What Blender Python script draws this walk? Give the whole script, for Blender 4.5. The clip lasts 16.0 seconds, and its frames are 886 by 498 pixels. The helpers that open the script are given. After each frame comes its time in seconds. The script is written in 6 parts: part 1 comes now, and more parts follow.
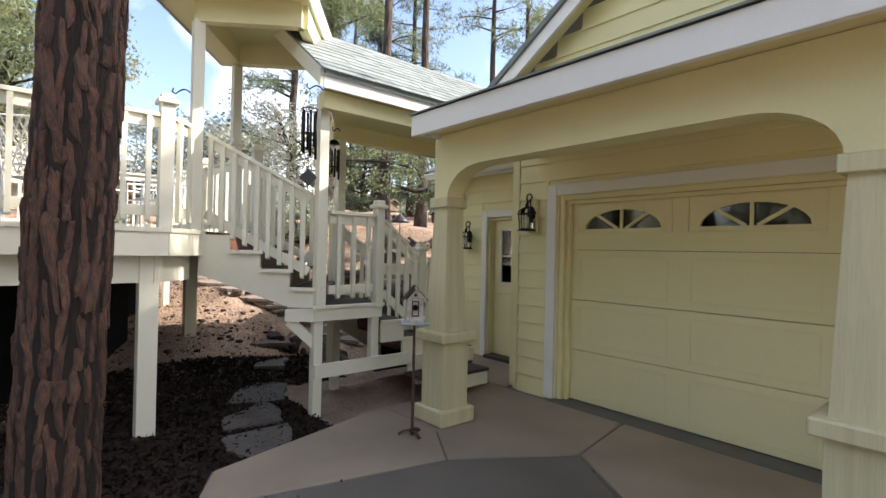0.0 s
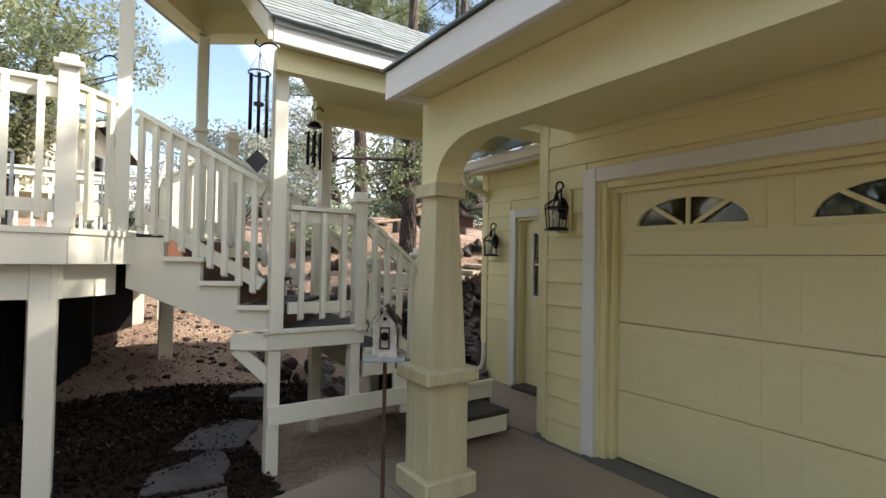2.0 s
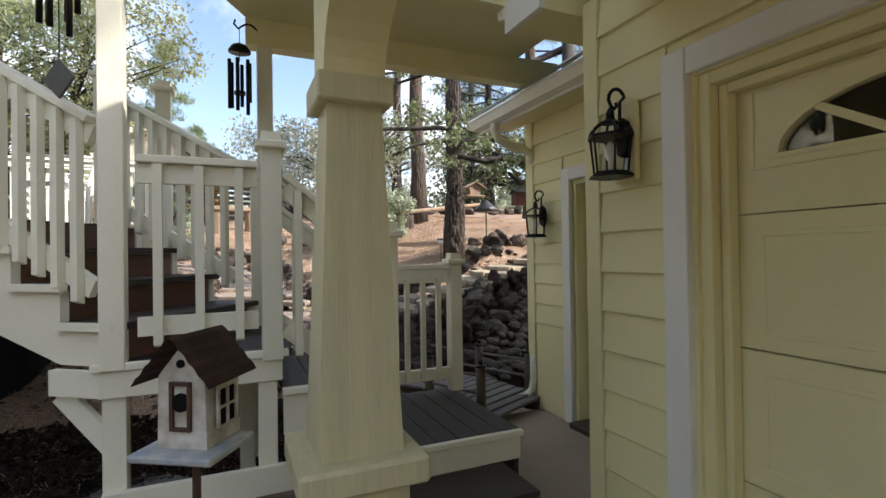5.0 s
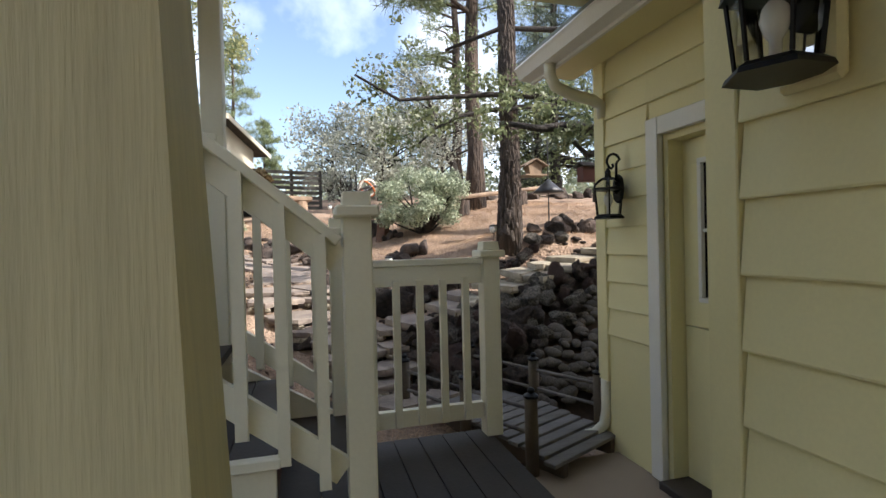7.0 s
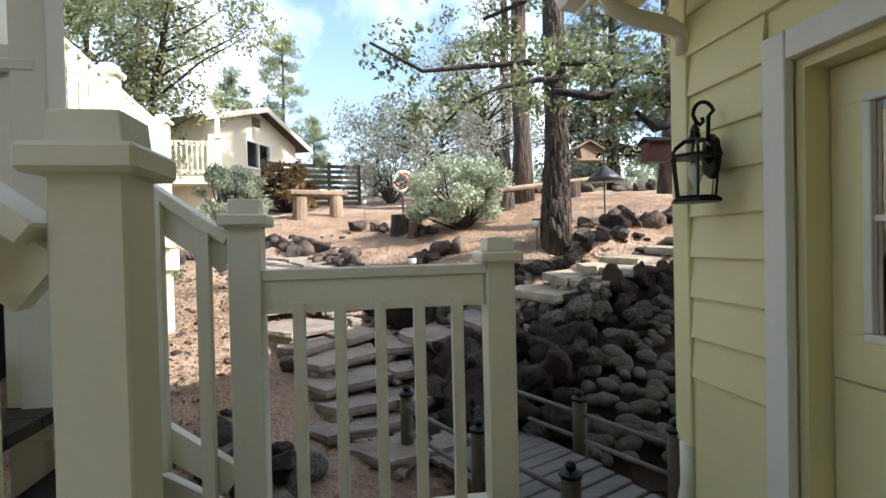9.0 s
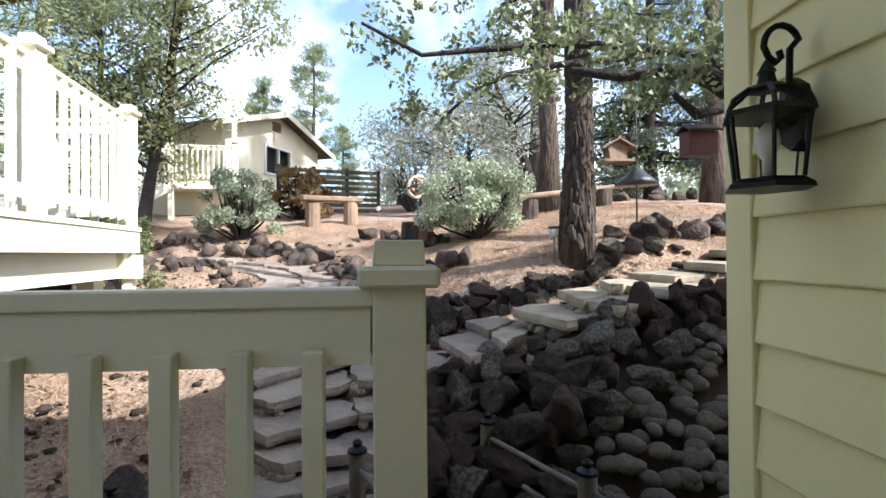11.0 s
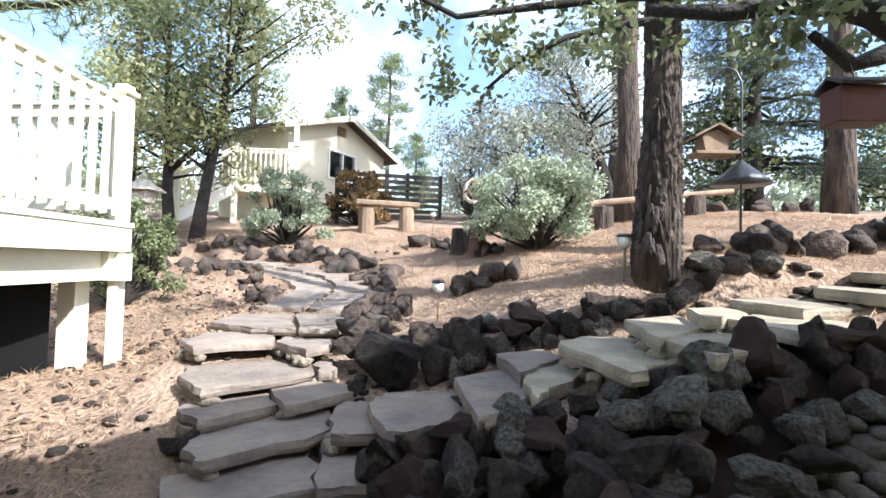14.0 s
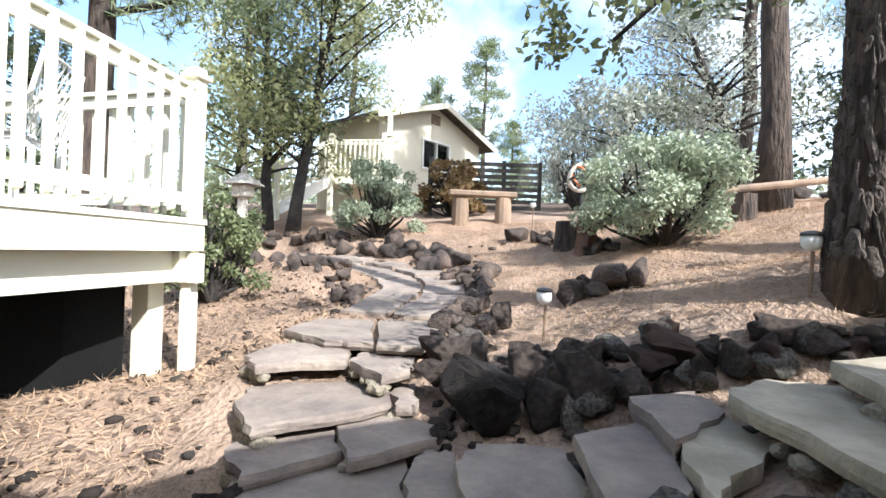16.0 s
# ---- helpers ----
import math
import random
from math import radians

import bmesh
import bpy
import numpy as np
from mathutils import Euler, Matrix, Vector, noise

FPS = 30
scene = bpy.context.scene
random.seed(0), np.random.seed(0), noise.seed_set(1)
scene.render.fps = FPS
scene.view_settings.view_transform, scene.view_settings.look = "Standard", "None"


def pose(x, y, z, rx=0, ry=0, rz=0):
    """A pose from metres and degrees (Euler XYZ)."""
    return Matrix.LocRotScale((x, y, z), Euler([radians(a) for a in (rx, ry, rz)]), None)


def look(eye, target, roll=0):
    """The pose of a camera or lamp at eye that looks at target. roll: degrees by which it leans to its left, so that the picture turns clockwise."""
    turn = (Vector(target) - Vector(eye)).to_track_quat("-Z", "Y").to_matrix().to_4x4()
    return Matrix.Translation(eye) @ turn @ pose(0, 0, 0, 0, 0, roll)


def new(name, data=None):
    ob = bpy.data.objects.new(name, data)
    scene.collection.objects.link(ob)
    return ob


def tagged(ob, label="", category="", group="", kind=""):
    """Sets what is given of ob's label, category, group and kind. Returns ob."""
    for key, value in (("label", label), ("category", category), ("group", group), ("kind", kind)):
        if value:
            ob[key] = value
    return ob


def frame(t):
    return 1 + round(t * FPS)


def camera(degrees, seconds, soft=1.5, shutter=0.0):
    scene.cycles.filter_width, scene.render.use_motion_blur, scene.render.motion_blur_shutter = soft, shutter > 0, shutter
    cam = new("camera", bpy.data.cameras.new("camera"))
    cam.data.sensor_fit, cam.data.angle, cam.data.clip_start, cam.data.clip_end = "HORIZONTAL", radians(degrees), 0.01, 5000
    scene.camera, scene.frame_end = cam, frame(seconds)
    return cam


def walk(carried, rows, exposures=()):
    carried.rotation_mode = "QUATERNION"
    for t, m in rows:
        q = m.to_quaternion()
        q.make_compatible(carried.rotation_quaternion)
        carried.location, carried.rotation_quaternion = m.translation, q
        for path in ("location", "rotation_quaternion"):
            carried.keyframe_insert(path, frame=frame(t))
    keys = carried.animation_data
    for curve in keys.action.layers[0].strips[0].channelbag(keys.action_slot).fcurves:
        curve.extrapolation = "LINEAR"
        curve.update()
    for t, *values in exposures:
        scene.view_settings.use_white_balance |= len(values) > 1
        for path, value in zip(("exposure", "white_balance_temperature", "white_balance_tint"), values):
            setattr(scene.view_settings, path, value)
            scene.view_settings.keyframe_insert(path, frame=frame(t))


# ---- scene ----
cam = camera(84.5, 16.0)
METRES, EYE, TILT, LEAN, TURN = 8.3, 1.55, 0.5, 0.5, -40.4
ROWS = [
    (0.0, 0.0, 0.0, 0.0, 0.01, -0.22, -1.75),
    (0.5, 0.0144, 0.0421, -0.0001, 1.72, -0.06, -1.78),
    (1.0, 0.0272, 0.0809, -0.0009, 3.24, 0.19, -1.76),
    (1.5, 0.0418, 0.1189, -0.0026, 4.75, 0.47, -1.64),
    (2.0, 0.0542, 0.155, -0.0032, 6.35, 0.76, -1.45),
    (2.5, 0.064, 0.1916, -0.0076, 7.93, 0.95, -1.23),
    (3.0, 0.0733, 0.2277, -0.0089, 9.43, 0.94, -0.88),
    (3.5, 0.0856, 0.2643, -0.0112, 11.0, 0.81, -0.42),
    (4.0, 0.0955, 0.3029, -0.0119, 12.79, 0.56, -0.03),
    (6.5, 0.0947, 0.4864, -0.0157, 23.2, -1.13, 1.03),
    (7.0, 0.0887, 0.519, -0.0152, 24.94, -1.32, 1.16),
    (7.5, 0.0848, 0.5521, -0.0159, 26.77, -1.41, 1.27),
    (8.0, 0.0785, 0.5853, -0.0164, 28.46, -1.49, 1.38),
    (8.5, 0.0691, 0.6178, -0.0179, 29.99, -1.59, 1.26),
    (9.0, 0.0629, 0.648, -0.0173, 31.23, -1.52, 1.2),
    (11.5, 0.0457, 0.7715, -0.0217, 36.0, 0.27, -0.06),
    (12.0, 0.0434, 0.7912, -0.0241, 36.91, 0.76, -0.44),
    (12.5, 0.0412, 0.8124, -0.0217, 38.35, 1.12, -0.64),
    (13.0, 0.0337, 0.8333, -0.0218, 40.07, 1.25, -0.95),
    (13.5, 0.0228, 0.8555, -0.0235, 42.04, 1.15, -1.26),
    (14.0, 0.0109, 0.8754, -0.0222, 44.18, 1.04, -1.52),
    (14.5, -0.0001, 0.8939, -0.0203, 46.69, 0.88, -1.69),
    (15.0, -0.0156, 0.9098, -0.0176, 49.55, 0.57, -1.86),
    (15.5, -0.0371, 0.9227, -0.018, 52.46, 0.1, -2.0),
    (16.0, -0.0606, 0.9343, -0.0119, 55.32, -0.46, -1.85),
]

EXPOSURE = [(0.0, 1.32, 6750, 14), (4.0, 1.22, 6650, 12), (7.0, 1.1, 6600, 12), (9.0, 1.4, 6350, 10), (12.0, 1.4, 6000, 10), (13.0, 1.45, 5900, 9), (14.0, 1.55, 5950, 9), (15.0, 1.58, 5950, 9), (16.0, 1.42, 6000, 9)]
walk(cam, [(t, pose(0, 0, EYE, TILT, LEAN, TURN) @ pose(METRES * x, METRES * y, METRES * z, 90 + pitch, roll, yaw)) for t, x, y, z, yaw, pitch, roll in ROWS], EXPOSURE)

# ---- world and sun ----
SUN = Vector((0.62, -0.43, 0.66)).normalized()
world = bpy.data.worlds.new("world")
scene.world = world
world.use_nodes = True
wn, wl = world.node_tree.nodes, world.node_tree.links
sky = wn.new("ShaderNodeTexSky")
sky.sky_type = "NISHITA"
sky.sun_disc = False
sky.sun_elevation = math.asin(SUN.z)
sky.sun_rotation = math.atan2(SUN.x, SUN.y)
sky.dust_density = 1.5
geo = wn.new("ShaderNodeTexCoord")
cloud = wn.new("ShaderNodeTexNoise")
cloud.inputs["Scale"].default_value = 2.6
cloud.inputs["Detail"].default_value = 7
ramp = wn.new("ShaderNodeValToRGB")
ramp.color_ramp.elements[0].position, ramp.color_ramp.elements[1].position = 0.46, 0.82
mixc = wn.new("ShaderNodeMixRGB")
mixc.inputs[2].default_value = (10.5, 11.0, 11.8, 1)
wl.new(geo.outputs["Generated"], cloud.inputs["Vector"])
wl.new(cloud.outputs["Fac"], ramp.inputs["Fac"])
wl.new(ramp.outputs["Color"], mixc.inputs[0])
wl.new(sky.outputs["Color"], mixc.inputs[1])
wl.new(mixc.outputs[0], wn["Background"].inputs["Color"])
wn["Background"].inputs["Strength"].default_value = 0.15
lamp = bpy.data.lights.new("sun", "SUN")
lamp.energy, lamp.angle, lamp.color = 4.2, radians(0.53), (1.0, 0.96, 0.90)
sun = new("sun", lamp)
sun.matrix_world = look(SUN * 60, (0, 0, 0))


# ---- materials ----
def mat(name, color, rough=0.6, var=0.12, scale=3.0, fine=60.0, bump=0.15, rand=0.0, metal=0.0, second=None, stretch=(1, 1, 1), dist=0.004, spec=0.5):
    """A surface with colour variation at two scales, relief, and a shift from piece to piece."""
    m = bpy.data.materials.new(name)
    m.use_nodes = True
    n, l = m.node_tree.nodes, m.node_tree.links
    b = n["Principled BSDF"]
    tc, mp = n.new("ShaderNodeTexCoord"), n.new("ShaderNodeMapping")
    mp.inputs["Scale"].default_value = stretch
    l.new(tc.outputs["Object"], mp.inputs["Vector"])
    big, small = n.new("ShaderNodeTexNoise"), n.new("ShaderNodeTexNoise")
    big.inputs["Scale"].default_value, big.inputs["Detail"].default_value = scale, 4
    small.inputs["Scale"].default_value, small.inputs["Detail"].default_value = fine, 5
    l.new(mp.outputs[0], big.inputs["Vector"])
    l.new(mp.outputs[0], small.inputs["Vector"])
    mx = n.new("ShaderNodeMixRGB")
    c2 = second if second else tuple(c * (1 - var) for c in color)
    mx.inputs[1].default_value, mx.inputs[2].default_value = (*color, 1), (*c2, 1)
    rp = n.new("ShaderNodeValToRGB")
    rp.color_ramp.elements[0].position, rp.color_ramp.elements[1].position = 0.35, 0.68
    l.new(big.outputs["Fac"], rp.inputs["Fac"])
    l.new(rp.outputs["Color"], mx.inputs[0])
    hs = n.new("ShaderNodeHueSaturation")
    ma = n.new("ShaderNodeMath")
    ma.operation = "MULTIPLY_ADD"
    ma.inputs[1].default_value, ma.inputs[2].default_value = 2 * var, 1 - var
    l.new(small.outputs["Fac"], ma.inputs[0])
    last = ma.outputs[0]
    if rand:
        oi, m2 = n.new("ShaderNodeObjectInfo"), n.new("ShaderNodeMath")
        gi, ad = n.new("ShaderNodeNewGeometry"), n.new("ShaderNodeMath")
        ad.operation = "ADD"
        l.new(oi.outputs["Random"], ad.inputs[0])
        l.new(gi.outputs["Random Per Island"], ad.inputs[1])
        m2.operation = "MULTIPLY_ADD"
        m2.inputs[1].default_value, m2.inputs[2].default_value = rand, 1 - rand
        l.new(ad.outputs[0], m2.inputs[0])
        m3 = n.new("ShaderNodeMath")
        m3.operation = "MULTIPLY"
        l.new(m2.outputs[0], m3.inputs[0])
        l.new(last, m3.inputs[1])
        last = m3.outputs[0]
    l.new(last, hs.inputs["Value"])
    l.new(mx.outputs[0], hs.inputs["Color"])
    l.new(hs.outputs[0], b.inputs["Base Color"])
    b.inputs["Roughness"].default_value, b.inputs["Metallic"].default_value = rough, metal
    b.inputs["Specular IOR Level"].default_value = spec
    if bump:
        bp = n.new("ShaderNodeBump")
        bp.inputs["Strength"].default_value, bp.inputs["Distance"].default_value = bump, dist
        l.new(small.outputs["Fac"], bp.inputs["Height"])
        l.new(bp.outputs[0], b.inputs["Normal"])
    return m


def leafy(name, c1, c2, rough=0.5, through_light=0.35):
    """Leaf surface that varies leaf by leaf and lets some light pass."""
    m = bpy.data.materials.new(name)
    m.use_nodes = True
    n, l = m.node_tree.nodes, m.node_tree.links
    b = n["Principled BSDF"]
    gi, mx = n.new("ShaderNodeNewGeometry"), n.new("ShaderNodeMixRGB")
    mx.inputs[1].default_value, mx.inputs[2].default_value = (*c1, 1), (*c2, 1)
    l.new(gi.outputs["Random Per Island"], mx.inputs[0])
    l.new(mx.outputs[0], b.inputs["Base Color"])
    b.inputs["Roughness"].default_value = rough
    tr, ms = n.new("ShaderNodeBsdfTranslucent"), n.new("ShaderNodeMixShader")
    l.new(mx.outputs[0], tr.inputs["Color"])
    ms.inputs[0].default_value = through_light
    l.new(b.outputs[0], ms.inputs[1])
    l.new(tr.outputs[0], ms.inputs[2])
    l.new(ms.outputs[0], n["Material Output"].inputs["Surface"])
    return m


YELLOW = mat("yellow_paint", (0.78, 0.715, 0.40), 0.55, 0.05, 1.2, 90, 0.12, 0.03)
YELLOW_GRAIN = mat("yellow_grained_paint", (0.64, 0.585, 0.36), 0.7, 0.12, 2.0, 14, 0.8, 0.0, stretch=(9, 9, 0.35), dist=0.003)
DOORYEL = mat("door_paint", (0.82, 0.755, 0.44), 0.42, 0.035, 0.8, 40, 0.05)
CREAM = mat("cream_paint", (0.78, 0.75, 0.60), 0.5, 0.05, 2.0, 70, 0.15, 0.03)
WHITE = mat("white_trim_paint", (0.80, 0.79, 0.74), 0.45, 0.05, 2.0, 80, 0.1, 0.03)
DARKTREAD = mat("dark_tread_wood", (0.045, 0.035, 0.030), 0.6, 0.25, 4, 60, 0.3, 0.15)
RISER = mat("brown_riser_wood", (0.13, 0.055, 0.03), 0.55, 0.3, 5, 50, 0.3, 0.15)
CONCRETE = mat("tan_concrete", (0.30, 0.235, 0.175), 0.75, 0.18, 1.3, 140, 0.2, 0.05, second=(0.225, 0.18, 0.138))
# Driveway colour kept dark in place of tree shade, limiting bounced light.
SHADECONCRETE = mat("driveway_concrete", (0.15, 0.13, 0.107), 0.85, 0.22, 0.8, 160, 0.3, second=(0.105, 0.092, 0.078))
GREY = mat("sill_concrete", (0.13, 0.125, 0.115), 0.8, 0.2, 3, 90, 0.3)
SHINGLE = mat("grey_green_shingle", (0.24, 0.27, 0.255), 0.9, 0.2, 6, 220, 0.5, 0.32)
BLACK = mat("black_iron", (0.012, 0.011, 0.010), 0.42, 0.3, 8, 90, 0.12, metal=0.6)
BARK = mat("pine_bark", (0.10, 0.046, 0.027), 0.92, 0.55, 22, 70, 1.0, 0.7, second=(0.032, 0.026, 0.023), stretch=(1, 1, 0.45), dist=0.02)
BARKPLATE = mat("grey_bark_plate", (0.082, 0.066, 0.056), 0.95, 0.45, 14, 60, 1.0, 0.5, second=(0.045, 0.034, 0.028), stretch=(1, 1, 0.5), dist=0.02)
BARKGAP = mat("bark_furrow", (0.028, 0.018, 0.013), 0.95, 0.4, 9, 60, 1.0, second=(0.012, 0.009, 0.007), stretch=(1, 1, 0.3), dist=0.02)
BARKGREY = mat("grey_bark", (0.10, 0.072, 0.055), 0.95, 0.5, 9, 22, 1.0, 0.25, second=(0.025, 0.019, 0.016), stretch=(1, 1, 0.22), dist=0.09)
BARKDARK = mat("oak_bark", (0.05, 0.042, 0.036), 0.95, 0.4, 6, 40, 1.0, second=(0.02, 0.017, 0.015), dist=0.02)
SOIL = mat("needle_strewn_soil", (0.40, 0.29, 0.215), 0.95, 0.38, 1.7, 26, 1.0, second=(0.22, 0.16, 0.12), dist=0.06, spec=0.1)
LAVARED = mat("red_lava_rock", (0.058, 0.034, 0.026), 0.95, 0.4, 5.0, 38, 0.9, 0.5, second=(0.05, 0.03, 0.025), dist=0.03, spec=0.35)
LAVAPALE = mat("lichened_lava_rock", (0.055, 0.048, 0.042), 0.95, 0.3, 7.0, 30, 0.9, 0.5, second=(0.20, 0.18, 0.15), dist=0.03, spec=0.35)
LAVA = mat("lava_rock", (0.030, 0.025, 0.022), 0.95, 0.45, 5.0, 38, 0.9, 0.8, second=(0.085, 0.062, 0.05), dist=0.03, spec=0.35)
COBBLE = mat("river_cobble", (0.085, 0.071, 0.057), 0.8, 0.3, 6, 60, 0.3, 0.6, second=(0.04, 0.034, 0.029), spec=0.25)
FLAG = mat("flagstone", (0.27, 0.225, 0.185), 0.8, 0.2, 3.5, 22, 0.7, 0.22, second=(0.165, 0.135, 0.12), dist=0.02, spec=0.25)
# Flagstone colour darkened to stand for the shade under the stairs.
FLAGSHADE = mat("shade_darkened_flag", (0.11, 0.098, 0.085), 0.85, 0.2, 3.5, 22, 0.7, 0.25, second=(0.07, 0.062, 0.055), dist=0.02, spec=0.2)
FLAGTAN = mat("tan_flagstone", (0.36, 0.31, 0.235), 0.8, 0.2, 3.5, 22, 0.7, 0.2, second=(0.22, 0.19, 0.14), dist=0.02)
PLANK = mat("weathered_plank", (0.17, 0.155, 0.14), 0.85, 0.25, 3, 40, 0.5, 0.25, stretch=(1, 8, 1))
POSTWOOD = mat("stained_post_wood", (0.10, 0.075, 0.05), 0.7, 0.3, 5, 40, 0.4, 0.2)
LOG = mat("log_wood", (0.27, 0.19, 0.125), 0.85, 0.3, 4, 30, 0.6, 0.2, second=(0.15, 0.105, 0.075), stretch=(1, 1, 0.4))
FENCE = mat("dark_fence_wood", (0.045, 0.042, 0.036), 0.85, 0.3, 3, 40, 0.3, 0.25)
STUCCO = mat("cottage_stucco", (0.68, 0.63, 0.50), 0.85, 0.08, 1.5, 80, 0.3)
RED = mat("red_brown_box", (0.10, 0.022, 0.015), 0.6, 0.25, 5, 60, 0.2)
STEEL = mat("dark_steel", (0.10, 0.10, 0.105), 0.4, 0.2, 8, 80, 0.05, metal=0.8)
RUST = mat("rusty_iron", (0.10, 0.05, 0.03), 0.8, 0.35, 9, 90, 0.4)
TIN = mat("rusty_corrugated_tin", (0.11, 0.055, 0.035), 0.6, 0.3, 9, 80, 0.3, second=(0.05, 0.03, 0.022))
OLDWHITE = mat("flaking_white_paint", (0.66, 0.63, 0.56), 0.75, 0.12, 14, 60, 0.4, second=(0.36, 0.30, 0.23))
SLATEBLUE = mat("chipped_blue_paint", (0.30, 0.35, 0.38), 0.7, 0.2, 16, 60, 0.3, second=(0.5, 0.48, 0.42))
ORANGE = mat("orange_enamel", (0.5, 0.14, 0.04), 0.4, 0.1, 6, 60, 0.05)
# Near-black colour that paints the shade of rooms, holes and the under-deck.
SHADEBLACK = mat("painted_shade_black", (0.012, 0.012, 0.012), 0.95, 0.2, 3, 40, 0.0, spec=0.05)
CURTAIN = mat("white_curtain", (0.7, 0.7, 0.68), 0.9, 0.1, 6, 60, 0.1)
NEEDLE = mat("dry_needles", (0.44, 0.30, 0.19), 0.8, 0.25, 2, 20, 0.0, 0.4)
# Chip colour taken near black to carry the deep shade under the deck.
SHADECHIPS = mat("bark_chips", (0.026, 0.018, 0.014), 0.95, 0.3, 2, 20, 0.2, 0.6, spec=0.08)
LITTER = mat("leaf_litter", (0.14, 0.10, 0.078), 0.9, 0.3, 2, 20, 0.2, 0.55, spec=0.15)
LEAF_OAK = leafy("oak_leaf", (0.08, 0.105, 0.045), (0.25, 0.28, 0.14), 0.5, 0.35)
# Oak leaf copy with sunlight put into its paler colour.
LEAF_OAK_SUNLIT = leafy("sunlit_oak_leaf", (0.27, 0.30, 0.12), (0.56, 0.54, 0.29), 0.5, 0.55)
LEAF_SHRUB = leafy("grey_green_leaf", (0.22, 0.27, 0.17), (0.48, 0.52, 0.38))
LEAF_PINE = leafy("pine_needle", (0.12, 0.16, 0.08), (0.32, 0.37, 0.20), 0.6, 0.35)
LEAF_SPRUCE = leafy("spruce_needle", (0.028, 0.05, 0.034), (0.08, 0.11, 0.07), 0.6, 0.15)
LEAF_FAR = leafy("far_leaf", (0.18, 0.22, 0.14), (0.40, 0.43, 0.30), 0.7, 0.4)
LEAF_GREY = leafy("silvery_leaf", (0.24, 0.26, 0.20), (0.52, 0.53, 0.45), 0.6, 0.4)
LEAF_RUSSET = leafy("russet_leaf", (0.16, 0.085, 0.03), (0.30, 0.21, 0.09), 0.6, 0.3)


def glass(name, color=(1, 1, 1), rough=0.0, clear=0.9, ior=1.5):
    m = bpy.data.materials.new(name)
    m.use_nodes = True
    n, l = m.node_tree.nodes, m.node_tree.links
    gl, tr, ms, fr = n.new("ShaderNodeBsdfGlossy"), n.new("ShaderNodeBsdfTransparent"), n.new("ShaderNodeMixShader"), n.new("ShaderNodeFresnel")
    gl.inputs["Roughness"].default_value = rough
    tr.inputs["Color"].default_value = (*[c * clear for c in color], 1)
    fr.inputs["IOR"].default_value = ior
    l.new(fr.outputs[0], ms.inputs[0])
    l.new(tr.outputs[0], ms.inputs[1])
    l.new(gl.outputs[0], ms.inputs[2])
    l.new(ms.outputs[0], n["Material Output"].inputs["Surface"])
    return m


GLASS = glass("window_glass")
LAMPGLASS = glass("lantern_glass", (1, 1, 1), 0.0, 0.98, 1.25)
MILK = mat("lamp_glass", (0.75, 0.75, 0.72), 0.2, 0.03, 3, 30, 0.0)


# ---- helpers for meshes ----
def box(bm, x0, x1, y0, y1, z0, z1, bev=0.0):
    r = bmesh.ops.create_cube(bm, size=1.0, matrix=Matrix.LocRotScale(((x0 + x1) / 2, (y0 + y1) / 2, (z0 + z1) / 2), None, (abs(x1 - x0), abs(y1 - y0), abs(z1 - z0))))
    if bev:
        edges = list({e for v in r["verts"] for e in v.link_edges})
        bmesh.ops.bevel(bm, geom=edges, offset=bev, segments=1, affect="EDGES", profile=0.5)
    return bm


def beam(bm, p0, p1, w, h, up=(0, 0, 1), bev=0.0):
    """A bar from p0 to p1, w wide across and h along up, centred on the line."""
    p0, p1 = Vector(p0), Vector(p1)
    a = (p1 - p0).normalized()
    s = a.cross(Vector(up)).normalized()
    u = s.cross(a)
    m = Matrix((s, a, u)).transposed().to_4x4()
    m.translation = (p0 + p1) / 2
    r = bmesh.ops.create_cube(bm, size=1.0, matrix=m @ Matrix.Diagonal((w, (p1 - p0).length, h, 1)))
    if bev:
        edges = list({e for v in r["verts"] for e in v.link_edges})
        bmesh.ops.bevel(bm, geom=edges, offset=bev, segments=1, affect="EDGES", profile=0.5)
    return bm


def frustum(bm, cx, cy, z0, z1, a0, a1, bev=0.0):
    """A square shaft, half width a0 below and a1 above."""
    v = [bm.verts.new((cx + sx * a, cy + sy * a, z)) for z, a in ((z0, a0), (z1, a1)) for sx, sy in ((-1, -1), (1, -1), (1, 1), (-1, 1))]
    f = [bm.faces.new(v[3::-1]), bm.faces.new(v[4:])]
    for i in range(4):
        j = (i + 1) % 4
        f.append(bm.faces.new((v[i], v[j], v[4 + j], v[4 + i])))
    if bev:
        bmesh.ops.bevel(bm, geom=list({e for q in f for e in q.edges}), offset=bev, segments=2, affect="EDGES", profile=0.5)
    return bm


def prism(bm, pts, axis, a0, a1):
    """A flat polygon drawn in the other two axes, carried along axis from a0 to a1."""
    def at(p, a):
        return {"x": (a, p[0], p[1]), "y": (p[0], a, p[1]), "z": (p[0], p[1], a)}[axis]
    lo, hi = [bm.verts.new(at(p, a0)) for p in pts], [bm.verts.new(at(p, a1)) for p in pts]
    bm.faces.new(lo[::-1]), bm.faces.new(hi)
    for i in range(len(pts)):
        j = (i + 1) % len(pts)
        bm.faces.new((lo[i], lo[j], hi[j], hi[i]))
    bmesh.ops.recalc_face_normals(bm, faces=bm.faces)
    return bm


